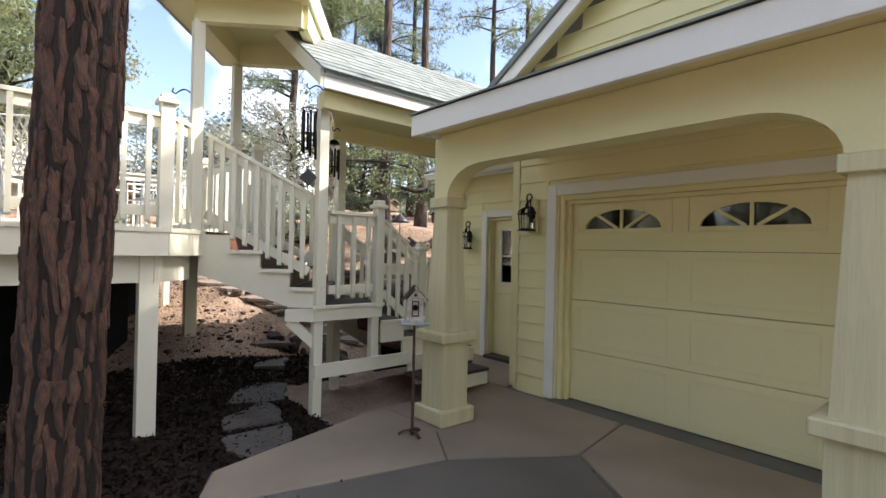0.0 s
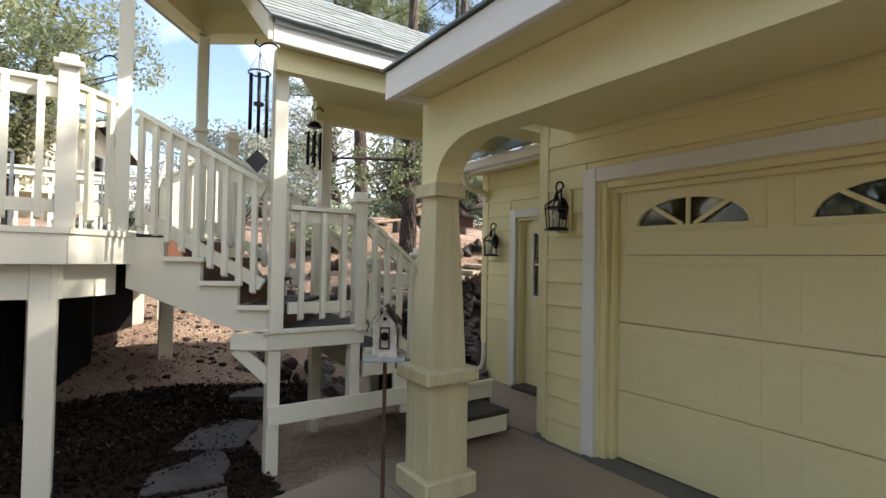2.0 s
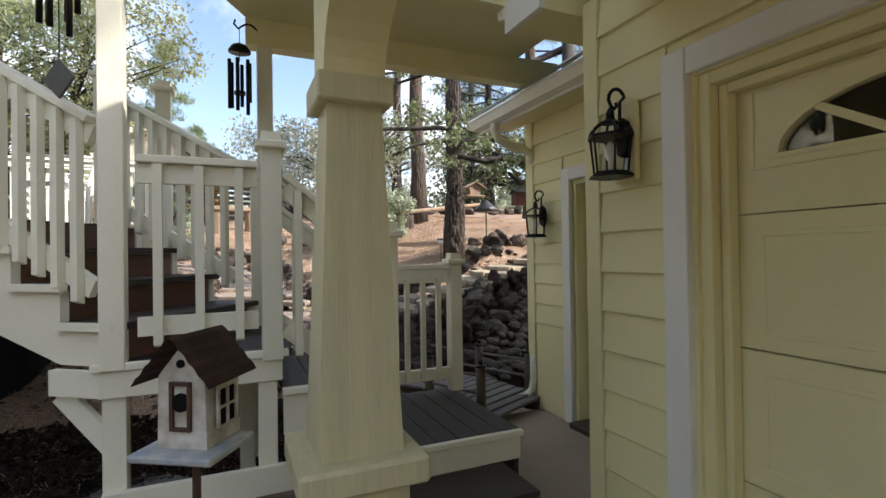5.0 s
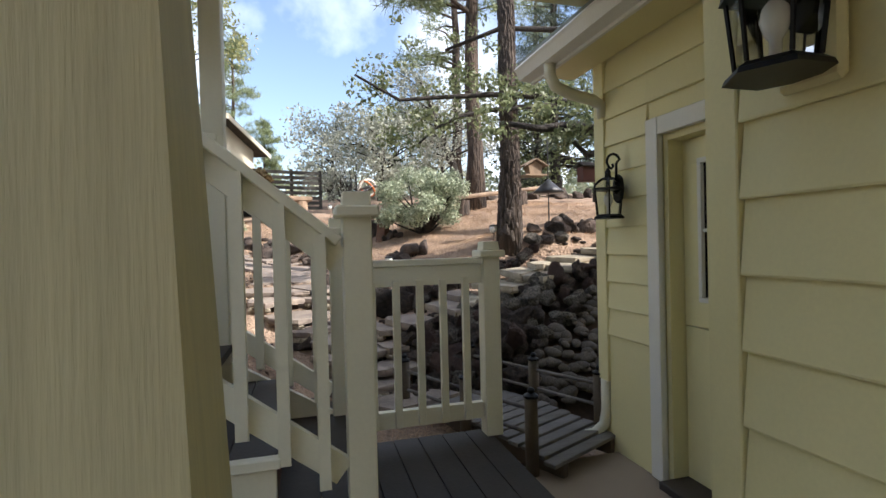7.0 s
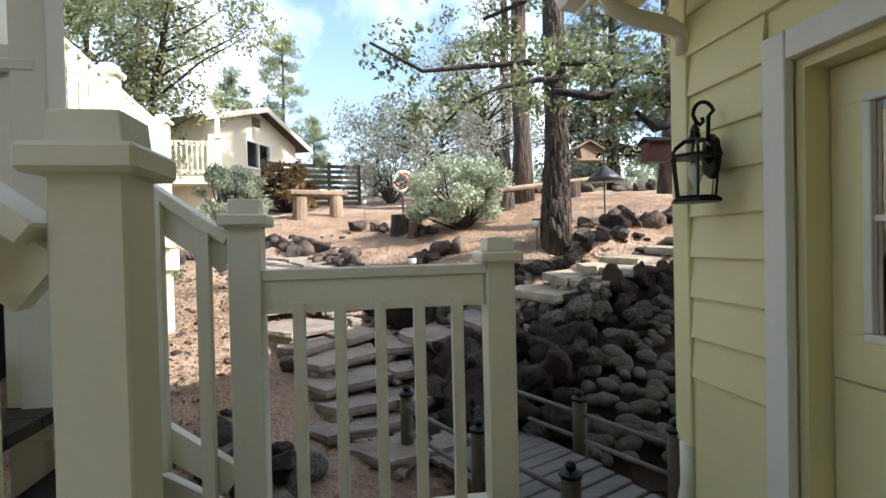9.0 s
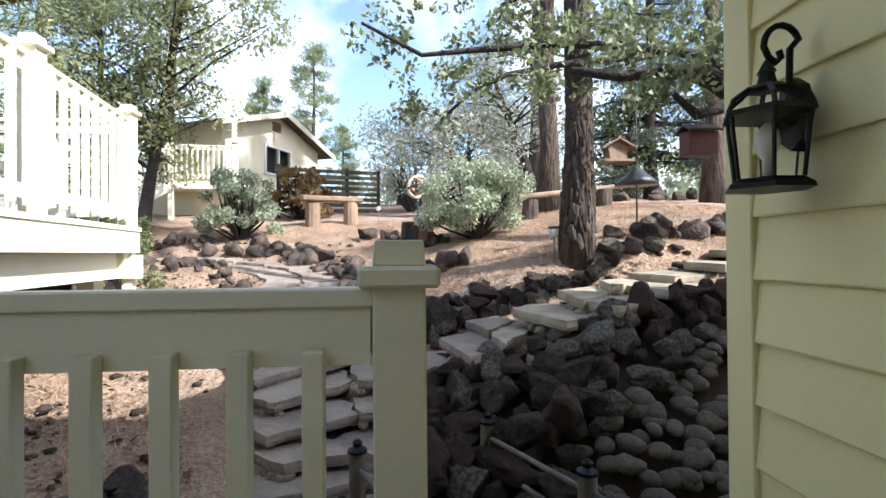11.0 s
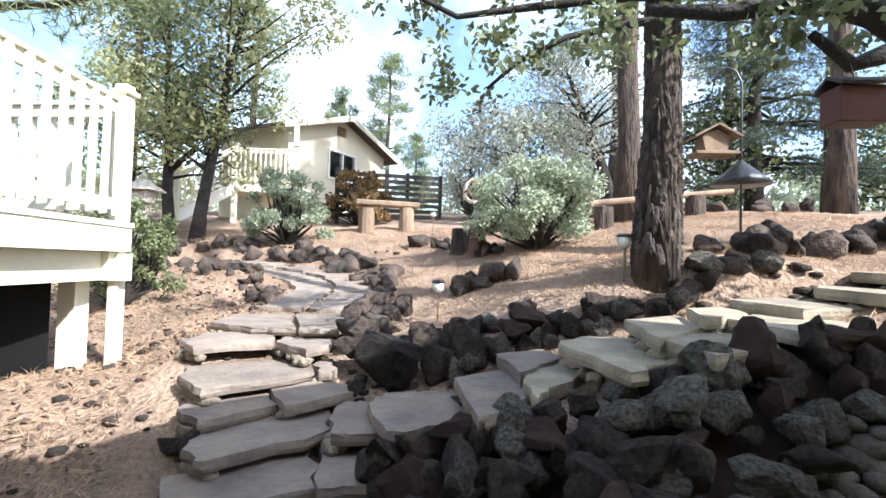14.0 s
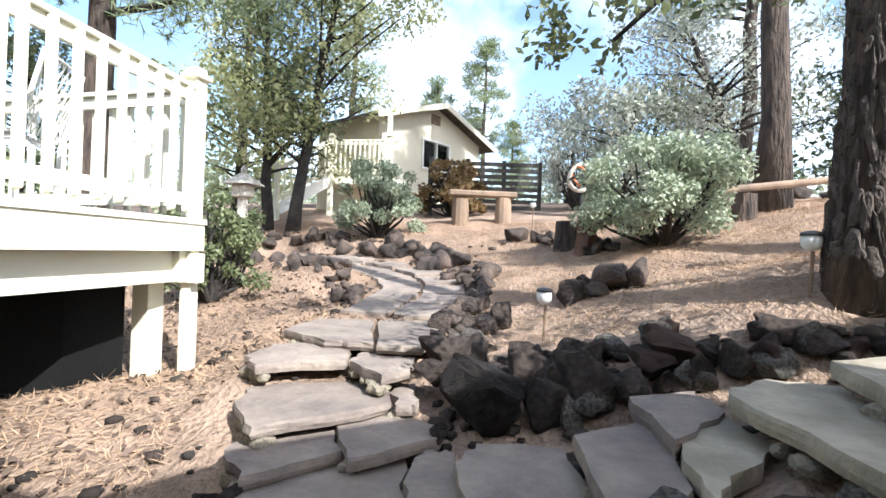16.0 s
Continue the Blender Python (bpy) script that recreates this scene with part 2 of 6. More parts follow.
def tube(bm, pts, radii, seg=8, rough=0.0):
    """A tapered tube along a line of points."""
    pts = [Vector(p) for p in pts]
    rings = []
    for i, p in enumerate(pts):
        a = (pts[min(i + 1, len(pts) - 1)] - pts[max(i - 1, 0)]).normalized()
        s = a.cross(Vector((0.31, 0.95, 0.05))).normalized()
        u = a.cross(s)
        rings.append([bm.verts.new(p + (s * math.cos(k * 2 * math.pi / seg) + u * math.sin(k * 2 * math.pi / seg)) * radii[i] * (1 + rough * random.uniform(-1, 1))) for k in range(seg)])
    for r0, r1 in zip(rings, rings[1:]):
        for k in range(seg):
            bm.faces.new((r0[k], r0[(k + 1) % seg], r1[(k + 1) % seg], r1[k]))
    bm.faces.new(rings[0][::-1]), bm.faces.new(rings[-1])
    bmesh.ops.recalc_face_normals(bm, faces=bm.faces)
    return bm


FIT = Matrix.Identity(4)   # scale of the part of the plan being built


def mesh_of(bm, name, material, smooth=False, world=False):
    me = bpy.data.meshes.new(name)
    if world:
        bmesh.ops.transform(bm, matrix=FIT, verts=bm.verts)
    bm.to_mesh(me)
    bm.free()
    me.materials.append(material)
    if smooth:
        me.polygons.foreach_set("use_smooth", [True] * len(me.polygons))
    return me


def part(name, bm, material, parent, label="", smooth=False):
    """One bmesh, drawn in world places, as one mesh object under a thing or a part."""
    ob = new(name, mesh_of(bm, name, material, smooth, True))
    ob.parent = parent
    if parent is not None and parent.type == "EMPTY":
        ob.matrix_parent_inverse = parent.matrix_basis.inverted()
    return tagged(ob, label)


def piece(name, me, parent, m):
    ob = new(name, me)
    ob.parent = parent
    if parent.type == "EMPTY":
        ob.matrix_parent_inverse = parent.matrix_basis.inverted()
    ob.matrix_basis = FIT @ m
    return ob


def thing(name, label, category, at=(0, 0, 0), group="", kind=""):
    ob = new(name)
    ob.empty_display_size = 0.1
    ob.matrix_basis = Matrix.Translation(FIT @ Vector(at))
    return tagged(ob, label, category, group, kind)


def struct(name, bm, material, label="", smooth=False):
    return tagged(new(name, mesh_of(bm, name, material, smooth, True)), label, "", "", "structure")


def B():
    return bmesh.new()


def raw_mesh(name, verts, faces, material):
    me = bpy.data.meshes.new(name)
    nv, nf, k = len(verts), len(faces), faces.shape[1]
    me.vertices.add(nv)
    me.vertices.foreach_set("co", np.asarray(verts, dtype=np.float32).ravel())
    me.loops.add(nf * k)
    me.loops.foreach_set("vertex_index", np.asarray(faces, dtype=np.int32).ravel())
    me.polygons.add(nf)
    me.polygons.foreach_set("loop_start", np.arange(0, nf * k, k, dtype=np.int32))
    me.update(calc_edges=True)
    me.materials.append(material)
    return me


def smoothstep(a, b, v):
    t = np.clip((np.asarray(v, dtype=float) - a) / (b - a), 0, 1)
    return t * t * (3 - 2 * t)


def ground_z(x, y):
    """The lie of the land: flat by the garage, a bank beyond, a hill behind."""
    x, y = np.asarray(x, dtype=float), np.asarray(y, dtype=float)
    yy = y + 0.10 * (x - 4)
    z = np.interp(yy, [-60, 4.6, 6.2, 7.6, 8.6, 9.6, 10.6, 12, 15, 20, 30, 60, 160], [-0.4, -0.13, -0.12, 0.2, 0.56, 0.80, 1.03, 1.38, 1.88, 2.90, 4.0, 5.5, 9.0])
    left = 1 - smoothstep(1.4, 3.4, x)
    z = z - left * 0.2 * smoothstep(6.5, 9.5, yy) * (1 - smoothstep(10.0, 15, yy))
    z = z + left * 0.28 * smoothstep(5.2, 7.5, yy) * (1 - smoothstep(7.5, 9.5, yy))
    swale = np.exp(-((x - 5.9) / 0.85) ** 2) * smoothstep(5.6, 6.6, y) * (1 - smoothstep(8.4, 9.6, y))
    z = z - 0.28 * swale
    z = z + 0.03 * np.sin(x * 2.3 + y * 1.1) * np.sin(y * 1.9 - x * 0.7) * smoothstep(5.5, 8, np.abs(y - 2) + 2)
    z = z + smoothstep(11, 40, np.hypot(x - 4, y - 6)) * 0.25 * np.sin(x * 0.21) * np.cos(y * 0.17)
    z = z + 0.15 * np.clip(x - 4.3, 0, 4.5) * smoothstep(8.7, 9.6, y) * (1 - 0.7 * smoothstep(12, 20, y))
    z = z - 0.25 * np.exp(-((x - 2.7) / 1.0) ** 2) * smoothstep(9.8, 11.5, y) * (1 - smoothstep(12.8, 15, y))
    z = z + 0.32 * np.exp(-((x - 6.4) / 1.3) ** 2) * smoothstep(8.5, 9.2, y) * (1 - smoothstep(9.8, 11.5, y))
    w, side = (4.15 - x) * 0.46 + (y - 7.1) * 0.89, (x - 4.15) * 0.89 + (y - 7.1) * 0.46
    on = np.exp(-((side - 0.0) / 0.8) ** 4) * smoothstep(-0.5, 0.1, w) * (1 - smoothstep(2.9, 3.5, w))
    z = z * (1 - on) + on * np.interp(w, [-0.4, 0, 0.4, 0.77, 1.14, 1.52, 1.86, 2.33, 3.07], [-0.05, 0.07, 0.2, 0.31, 0.41, 0.49, 0.59, 0.73, 0.82])
    on = np.exp(-((y - 8.3 - 0.12 * (x - 5)) / 0.62) ** 4) * smoothstep(4.0, 4.4, x) * (1 - smoothstep(8.6, 9.2, x))
    z = z * (1 - on) + on * np.interp(x, [4.2, 4.7, 5.1, 5.6, 6.1, 6.6, 7.1, 7.6, 8.4], [0.44, 0.54, 0.66, 0.82, 0.94, 1.05, 1.2, 1.34, 1.5])
    walk_z = np.interp(y, [10.3, 11, 12, 12.7, 13.3, 13.6], [0.87, 0.94, 1.05, 1.15, 1.25, 1.31])
    on = np.exp(-((x - np.interp(y, [10, 11.5, 12, 12.5, 12.95], [3.0, 3.0, 2.88, 2.58, 2.1])) / 0.75) ** 4) * smoothstep(10, 10.4, y) * (1 - smoothstep(12.8, 13.2, y))
    z = z * (1 - on) + on * walk_z
    on = np.exp(-((y - np.interp(x, [-0.2, 0.7, 1.5, 2.1], [13.55, 13.4, 13.25, 12.95])) / 0.62) ** 4) * smoothstep(-1.2, -0.4, x) * (1 - smoothstep(2.1, 2.5, x))
    z = z * (1 - on) + on * walk_z
    flat = smoothstep(2.2, 3.0, x) * (1 - smoothstep(5.6, 6.0, y)) * smoothstep(-30, -20, -np.abs(x))
    return z * (1 - flat) + flat * (-0.14)


def gz(x, y):
    return float(ground_z(x, y))

# ---- ground ----
def ground():
    near = np.concatenate([np.arange(-6, 12, 0.12)])
    xs = np.unique(np.concatenate([[-300, -160, -80, -50, -35, -25, -18, -13, -9.5, -7.5], near, [12.5, 14, 17, 22, 28, 38, 55, 90, 160, 300]]))
    ys = np.unique(np.concatenate([[-200, -100, -50, -25, -12, -6, -3, -1], np.arange(0, 18, 0.12), [18.5, 19.5, 21, 24, 28, 34, 42, 55, 80, 130, 220, 400]]))
    X, Y = np.meshgrid(xs, ys, indexing="ij")
    Z = ground_z(X, Y)
    ins = (X > -5.5) & (X < 11.5) & (Y > 0.2) & (Y < 17.5)
    Z = Z + np.where(ins, np.random.normal(0, 0.008, Z.shape), 0)
    n, k = len(xs), len(ys)
    idx = np.arange(n * k).reshape(n, k)
    f = np.stack([idx[:-1, :-1], idx[1:, :-1], idx[1:, 1:], idx[:-1, 1:]], -1).reshape(-1, 4)
    me = raw_mesh("ground", np.stack([X, Y, Z], -1).reshape(-1, 3), f, SOIL)
    me.polygons.foreach_set("use_smooth", [True] * len(me.polygons))
    return tagged(new("ground", me), "sloping reddish soil strewn with dry pine needles", "ground", "", "structure")


ground()

# driveway, apron and walk
WALL_X, DOOR_X, SIDE_X = 4.32, 4.45, 5.465
FIT = Matrix.Translation((0, 0, 1.55)) @ Matrix.Scale(1.042, 4) @ Matrix.Translation((0, 0, -1.55))
struct("driveway", prism(B(), [(0.75, 3.1), (2.42, 2.74), (3.28, 2.17), (2.6, 1.2), (1.5, -4), (-6, -4), (-6, 1.5), (0.2, 2.4)], "z", -0.2, -0.012), SHADECONCRETE, "grey-brown concrete driveway, colour darkened for shade")
apron = struct("pavement", prism(B(), [(2.2, -4), (DOOR_X + 0.1, -4), (DOOR_X + 0.1, 4.4), (5.6, 4.4), (5.6, 5.62), (4.3, 5.62), (4.2, 4.05), (2.6, 4.05), (1.0, 3.6), (0.75, 3.1), (2.4, 2.7), (3.2, 2.2)], "z", -0.22, -0.016), GREY, "tan stained concrete apron before the garage")


def slab(pts, m=CONCRETE, z0=-0.08, z1=0.0):
    bm = prism(B(), pts, "z", z0, z1)
    top = [e for e in bm.edges if all(abs(v.co.z - z1) < 1e-5 for v in e.verts)]
    bmesh.ops.bevel(bm, geom=top, offset=0.008, segments=1, affect="EDGES")
    return part("slab", bm, m, apron)


slab([(1.01, 3.58), (0.77, 3.14), (2.42, 2.755), (2.72, 3.24), (2.72, 4.03), (2.5, 4.0)])
slab([(2.435, 2.75), (3.29, 2.19), (4.22, 2.345), (4.22, 4.03), (2.735, 4.03), (2.735, 3.24)])
slab([(3.295, 2.175), (2.62, 1.1), (2.25, -3.9), (4.22, -3.9), (4.22, 2.33)])
slab([(4.235, 3.82), (5.38, 3.82), (5.38, 5.6), (4.33, 5.6), (4.235, 4.4)])
struct("door_sill", box(B(), 4.2, 4.6, -3.9, 3.2, -0.06, 0.004), GREY, "grey concrete sill under the garage door")


# ---- garage ----
def lap_mesh(length):
    """One lap board along y, facing -x, 0.205 high."""
    bm = prism(B(), [(0.0, 0.0), (-0.027, 0.0), (-0.029, 0.006), (-0.007, 0.225), (0.0, 0.225)], "y", 0, length)
    return mesh_of(bm, "lap_board", YELLOW)


def lap_wall(parent, x, y0, y1, z0, z1, step=0.2):
    me = lap_mesh(y1 - y0)
    z = z0
    while z < z1 - 0.05:
        m = Matrix.Translation((x, y0, z)) @ Matrix.Diagonal((1, 1, min(1, (z1 - z) / 0.225), 1))
        piece("lap_board", me, parent, m)
        z += step


wall_garage = struct("wall_garage", prism(B(), [(3.78, -0.05), (3.78, 3.35), (0.9, 5.2), (-2.4, 3.1), (-2.4, -0.05), (-2.05, -0.05), (-2.05, 2.17), (3.17, 2.17), (3.17, -0.05)], "x", WALL_X, WALL_X + 0.2), YELLOW, "yellow painted garage front wall")
lap_wall(wall_garage, WALL_X, 3.30, 3.70, -0.0167, 2.62, 0.1963)
lap_wall(wall_garage, WALL_X, -2.3, 3.70, 2.339, 2.7, 0.1963)
for k in range(9):
    zz = 3.05 + 0.2 * k
    half = (5.15 - zz) / 0.645
    piece("lap_board", lap_mesh(2 * half), wall_garage, Matrix.Translation((WALL_X, 0.9 - half, zz)))
struct("wall_garage_side", box(B(), WALL_X + 0.001, 5.45, 3.62, 3.78, -0.05, 3.0), YELLOW, "yellow painted garage return wall")
struct("trim_corner", box(box(B(), WALL_X - 0.03, WALL_X + 0.06, 3.705, 3.81, 0.02, 2.75, 0.004), WALL_X + 0.061, WALL_X + 0.16, 3.775, 3.81, 0.02, 2.75), YELLOW, "yellow painted corner board")
bm = B()
box(bm, WALL_X - 0.035, WALL_X + 0.02, 3.19, 3.31, 0.0, 2.29, 0.004)
box(bm, WALL_X - 0.033, WALL_X + 0.02, -2.1, 3.188, 2.175, 2.29, 0.004)
struct("trim_garage_door", bm, WHITE, "white painted garage door trim")
bm = B()
box(bm, WALL_X + 0.021, DOOR_X + 0.02, 3.12, 3.19, 0.0, 2.17, 0.003)
box(bm, WALL_X + 0.021, DOOR_X + 0.02, -2.1, 3.118, 2.12, 2.17, 0.003)
box(bm, WALL_X + 0.07, DOOR_X - 0.005, 3.08, 3.118, 0.0, 2.118, 0.003)
box(bm, WALL_X + 0.07, DOOR_X - 0.005, -2.1, 3.078, 2.08, 2.118, 0.003)
struct("door_jamb", bm, YELLOW, "yellow painted garage door jamb and stop")

garage_door = thing("door_garage", "closed pale yellow sectional garage door with arched windows", "garage door", (DOOR_X, 1.4, 0), kind="structure")
PITCH = 1.137


def arc_pts(yc, zb, a, h, n=14):
    return [(yc - a * math.cos(math.pi * k / n), zb + h * math.sin(math.pi * k / n)) for k in range(n + 1)]


def panel_with_arches():
    """The top section, pierced by the arched lights."""
    bm = B()
    z0, z1 = 1.60, 2.12
    centres = [2.524 - PITCH * k for k in range(4)]
    edges_y = [3.12] + [(a + b) / 2 for a, b in zip(centres, centres[1:])] + [-2.05]
    for c, ya, yb in zip(centres, edges_y, edges_y[1:]):
        arc = arc_pts(c, 1.815, 0.405, 0.195)
        prism(bm, [(yb, z0), (ya, z0), (ya, 1.815), (c + 0.405, 1.815), (c - 0.405, 1.815), (yb, 1.815)], "x", DOOR_X, DOOR_X + 0.045)
        prism(bm, [(yb, 1.815)] + arc[: 8] + [(c, z1), (yb, z1)], "x", DOOR_X, DOOR_X + 0.045)
        prism(bm, [(ya, z1), (c, z1)] + arc[7:] + [(ya, 1.815)], "x", DOOR_X, DOOR_X + 0.045)
    return bm


top = part("door_section", panel_with_arches(), DOORYEL, garage_door)
for k in range(3):
    z0 = 0.012 + k * 0.53
    bm = B()
    box(bm, DOOR_X, DOOR_X + 0.045, -2.05, 3.12, z0, z0 + 0.524, 0.004)
    part("door_section", bm, DOORYEL, garage_door)
    for c in [2.524 - PITCH * j for j in range(4)]:
        for (a, b) in ((0.06, 0.46),):
            bm = B()
            frame_r = ((c - 0.47, c + 0.47, z0 + a, z0 + a + 0.022), (c - 0.47, c + 0.47, z0 + b - 0.022, z0 + b), (c - 0.47, c - 0.456, z0 + a + 0.0225, z0 + b - 0.0225), (c + 0.456, c + 0.47, z0 + a + 0.0225, z0 + b - 0.0225))
            for y0, y1, za, zb in frame_r:
                box(bm, DOOR_X - 0.0035, DOOR_X + 0.001, y0, y1, za, zb, 0.0017)
            part("panel_moulding", bm, DOORYEL, garage_door)
for j in range(4):
    c = 2.524 - PITCH * j
    bm = B()
    for k, (y0, y1, za, zb) in enumerate(((c - 0.5, c + 0.5, 1.765, 1.775), (c - 0.5, c + 0.5, 2.065, 2.075), (c - 0.5, c - 0.49, 1.7755, 2.0645), (c + 0.49, c + 0.5, 1.7755, 2.0645))):
        box(bm, DOOR_X - 0.007, DOOR_X + 0.001, y0, y1, za, zb, 0.002)
    part("window_surround", bm, DOORYEL, garage_door)
    win = part("window", prism(B(), arc_pts(c, 1.81, 0.41, 0.2), "x", DOOR_X + 0.022, DOOR_X + 0.026), GLASS, garage_door, "arched dark window pane")
    bm = B()
    o, q = arc_pts(c, 1.807, 0.42, 0.21), arc_pts(c, 1.815, 0.40, 0.19)
    for k in range(14):
        prism(bm, [o[k], o[k + 1], q[k + 1], q[k]], "x", DOOR_X - 0.008, DOOR_X + 0.02)
    box(bm, DOOR_X - 0.008, DOOR_X + 0.02, c - 0.42, c + 0.42, 1.797, 1.815)
    for dy in (-0.27, 0.0, 0.27):
        beam(bm, (DOOR_X + 0.004, c + dy * 0.16, 1.815), (DOOR_X + 0.004, c + dy, 1.815 + 0.19 * math.sqrt(1 - (dy / 0.405) ** 2)), 0.028, 0.020, (1, 0, 0))
    part("muntin", bm, DOORYEL, win, "pale yellow sunburst grille")
    part("curtain", box(B(), DOOR_X + 0.5, DOOR_X + 0.52, c - 0.42, c - 0.36, 1.75, 2.05), CURTAIN, garage_door)
# Board whose near-black colour stands for the unlit garage.
struct("wall_garage_inner", box(B(), DOOR_X + 0.9, DOOR_X + 1.0, -2.3, 3.7, 0, 2.6), SHADEBLACK, "near-black board standing in for the unlit garage")

# porch beam with rounded brackets between the columns
COLX, COL_Y, COL2_Y = 2.962, 3.417, 0.42


def porch_beam():
    pts = [(3.50, 2.04), (3.50, 2.61), (-3.6, 2.61), (-3.6, 2.04)]
    for ya, yb in ((-3.0, 0.32), (0.52, 3.32)):
        r = [(ya + 0.42 * (1 - math.cos(a)), 2.04 + 0.265 * math.sin(a)) for a in np.linspace(0, math.pi / 2, 9)]
        pts += r + [(yb - 0.42 * (1 - math.cos(a)), 2.04 + 0.265 * math.sin(a)) for a in np.linspace(math.pi / 2, 0, 9)]
    return prism(B(), pts, "x", COLX - 0.1, COLX + 0.1)


struct("beam_porch", porch_beam(), YELLOW, "yellow porch beam with rounded brackets over the columns")


def column(y):
    c = thing("porch_column", "yellow tapered porch column on a square pedestal", "column", (COLX, y, 0), "porch columns")
    part("base", box(B(), COLX - 0.2, COLX + 0.2, y - 0.2, y + 0.2, 0.0, 0.14, 0.012), YELLOW_GRAIN, c)
    part("pedestal", box(B(), COLX - 0.15, COLX + 0.15, y - 0.15, y + 0.15, 0.14, 0.735, 0.004), YELLOW_GRAIN, c)
    part("pedestal_cap", box(B(), COLX - 0.205, COLX + 0.205, y - 0.205, y + 0.205, 0.735, 0.825, 0.012), YELLOW_GRAIN, c)
    part("shaft", frustum(B(), COLX, y, 0.825, 1.95, 0.136, 0.088), YELLOW_GRAIN, c)
    part("capital", box(B(), COLX - 0.124, COLX + 0.124, y - 0.124, y + 0.124, 1.95, 2.04, 0.006), YELLOW_GRAIN, c)


column(COL_Y)
column(COL2_Y)

# porch roof
tagged(struct("ceiling_porch", box(B(), 2.62, WALL_X - 0.03, -3.6, 3.42, 2.615, 2.66), YELLOW), "yellow painted porch soffit")
bm = B()
box(bm, 2.555, 2.6, -3.6, 3.47, 2.555, 2.735, 0.004)
prism(bm, [(2.602, 2.57), (WALL_X - 0.03, 2.66), (WALL_X - 0.03, 3.2), (2.602, 2.735)], "y", 3.43, 3.468)
struct("trim_porch_fascia", bm, WHITE, "white painted porch fascia board")
struct("roof_porch", prism(B(), [(2.53, 2.738), (2.53, 2.752), (WALL_X, 3.25), (WALL_X, 3.22)], "y", -3.6, 3.49), SHINGLE, "grey shingled porch roof with dark edge")
bm = B()
for s in (-1, 1):
    a, b = Vector((WALL_X - 0.28, 0.9 + s * 3.2, 5.32 - 3.2 * 0.645)), Vector((WALL_X - 0.28, 0.9 + s * 0.01, 5.32))
    beam(bm, a, b, 0.035, 0.2)
struct("trim_gable", bm, WHITE, "white painted gable rake boards")
bm = B()
for s in (-1, 1):
    prism(bm, [(0.9 + s * 3.35, 5.43 - 3.35 * 0.645), (0.9, 5.43), (0.9, 5.36), (0.9 + s * 3.35, 5.36 - 3.35 * 0.645)], "x", WALL_X - 0.33, 9.0)
struct("roof_garage", bm, SHINGLE, "grey shingled garage gable roof")
bm = B()
for s in (-1, 1):
    prism(bm, [(0.9 + s * 3.2, 5.35 - 3.2 * 0.645), (0.9, 5.35), (0.9, 5.33), (0.9 + s * 3.2, 5.33 - 3.2 * 0.645)], "x", WALL_X - 0.26, WALL_X - 0.03)
struct("ceiling_gable_soffit", bm, YELLOW, "yellow painted gable soffit")
# boxed eave return at the garage corner, with its gutter end
eave_return = thing("eave_return", "white boxed eave end with a gutter stub at the garage corner", "eave", (4.3, 3.95, 2.7), kind="structure")
part("eave_box", prism(B(), [(3.82, 2.70), (4.12, 2.70), (4.12, 2.84), (3.82, 3.03)], "x", 4.05, 5.2), YELLOW, eave_return)
part("fascia", prism(B(), [(3.80, 2.69), (4.135, 2.69), (4.135, 2.86), (3.80, 3.06)], "x", 4.015, 4.048), WHITE, eave_return)
part("gutter", prism(B(), [(4.14, 2.87), (4.23, 2.87), (4.215, 2.80), (4.14, 2.78)], "x", 4.02, 5.2), WHITE, eave_return)

# ---- side wall, side door ----
lantern_garage = FIT
FIT = Matrix.Identity(4)
SW = struct("wall_side", prism(B(), [(3.785, -0.05), (3.785, 2.95), (6.0, 2.95), (6.0, -0.05), (5.34, -0.05), (5.34, 2.09), (4.40, 2.09), (4.40, -0.05)], "x", SIDE_X, SIDE_X + 0.2), YELLOW, "yellow painted side wall of the house")
struct("wall_side_return", prism(B(), [(SIDE_X + 0.001, -0.3), (9.8, -0.3), (9.8, 5.55), (SIDE_X + 0.001, 2.8)], "y", 5.80, 5.999), YELLOW, "yellow painted end wall of the house")
lap_wall(SW, SIDE_X, 5.455, 5.90, 0.764, 2.72, 0.1937)
lap_wall(SW, SIDE_X, 4.30, 5.455, 2.314, 2.72, 0.1937)
lap_wall(SW, SIDE_X, 3.79, 4.30, -0.01, 2.72, 0.1937)
part("lower_panel", box(B(), SIDE_X - 0.015, SIDE_X - 0.001, 5.456, 5.9, -0.1, 0.758), YELLOW, SW, "plain yellow skirt panel")
bm = box(B(), SIDE_X - 0.035, SIDE_X + 0.06, 5.90, 6.02, 0.42, 2.75, 0.004)
struct("trim_side_corner", bm, YELLOW, "yellow painted corner board")
bm = B()
box(bm, SIDE_X - 0.04, SIDE_X + 0.01, 5.34, 5.445, -0.06, 2.2, 0.004)
box(bm, SIDE_X - 0.038, SIDE_X + 0.01, 4.30, 5.338, 2.09, 2.198, 0.004)
box(bm, SIDE_X - 0.04, SIDE_X + 0.01, 4.30, 4.398, -0.06, 2.088, 0.004)
struct("trim_side_door", bm, WHITE, "white painted side door trim")
bm = B()
box(bm, SIDE_X + 0.011, SIDE_X + 0.17, 5.305, 5.339, -0.06, 2.089)
box(bm, SIDE_X + 0.011, SIDE_X + 0.17, 4.401, 5.304, 2.05, 2.089)
struct("door_jamb_side", bm, YELLOW, "yellow painted door jamb")
struct("threshold", box(B(), SIDE_X - 0.10, SIDE_X + 0.2, 4.42, 5.304, -0.09, -0.02, 0.005), DARKTREAD, "dark rubber threshold mat")
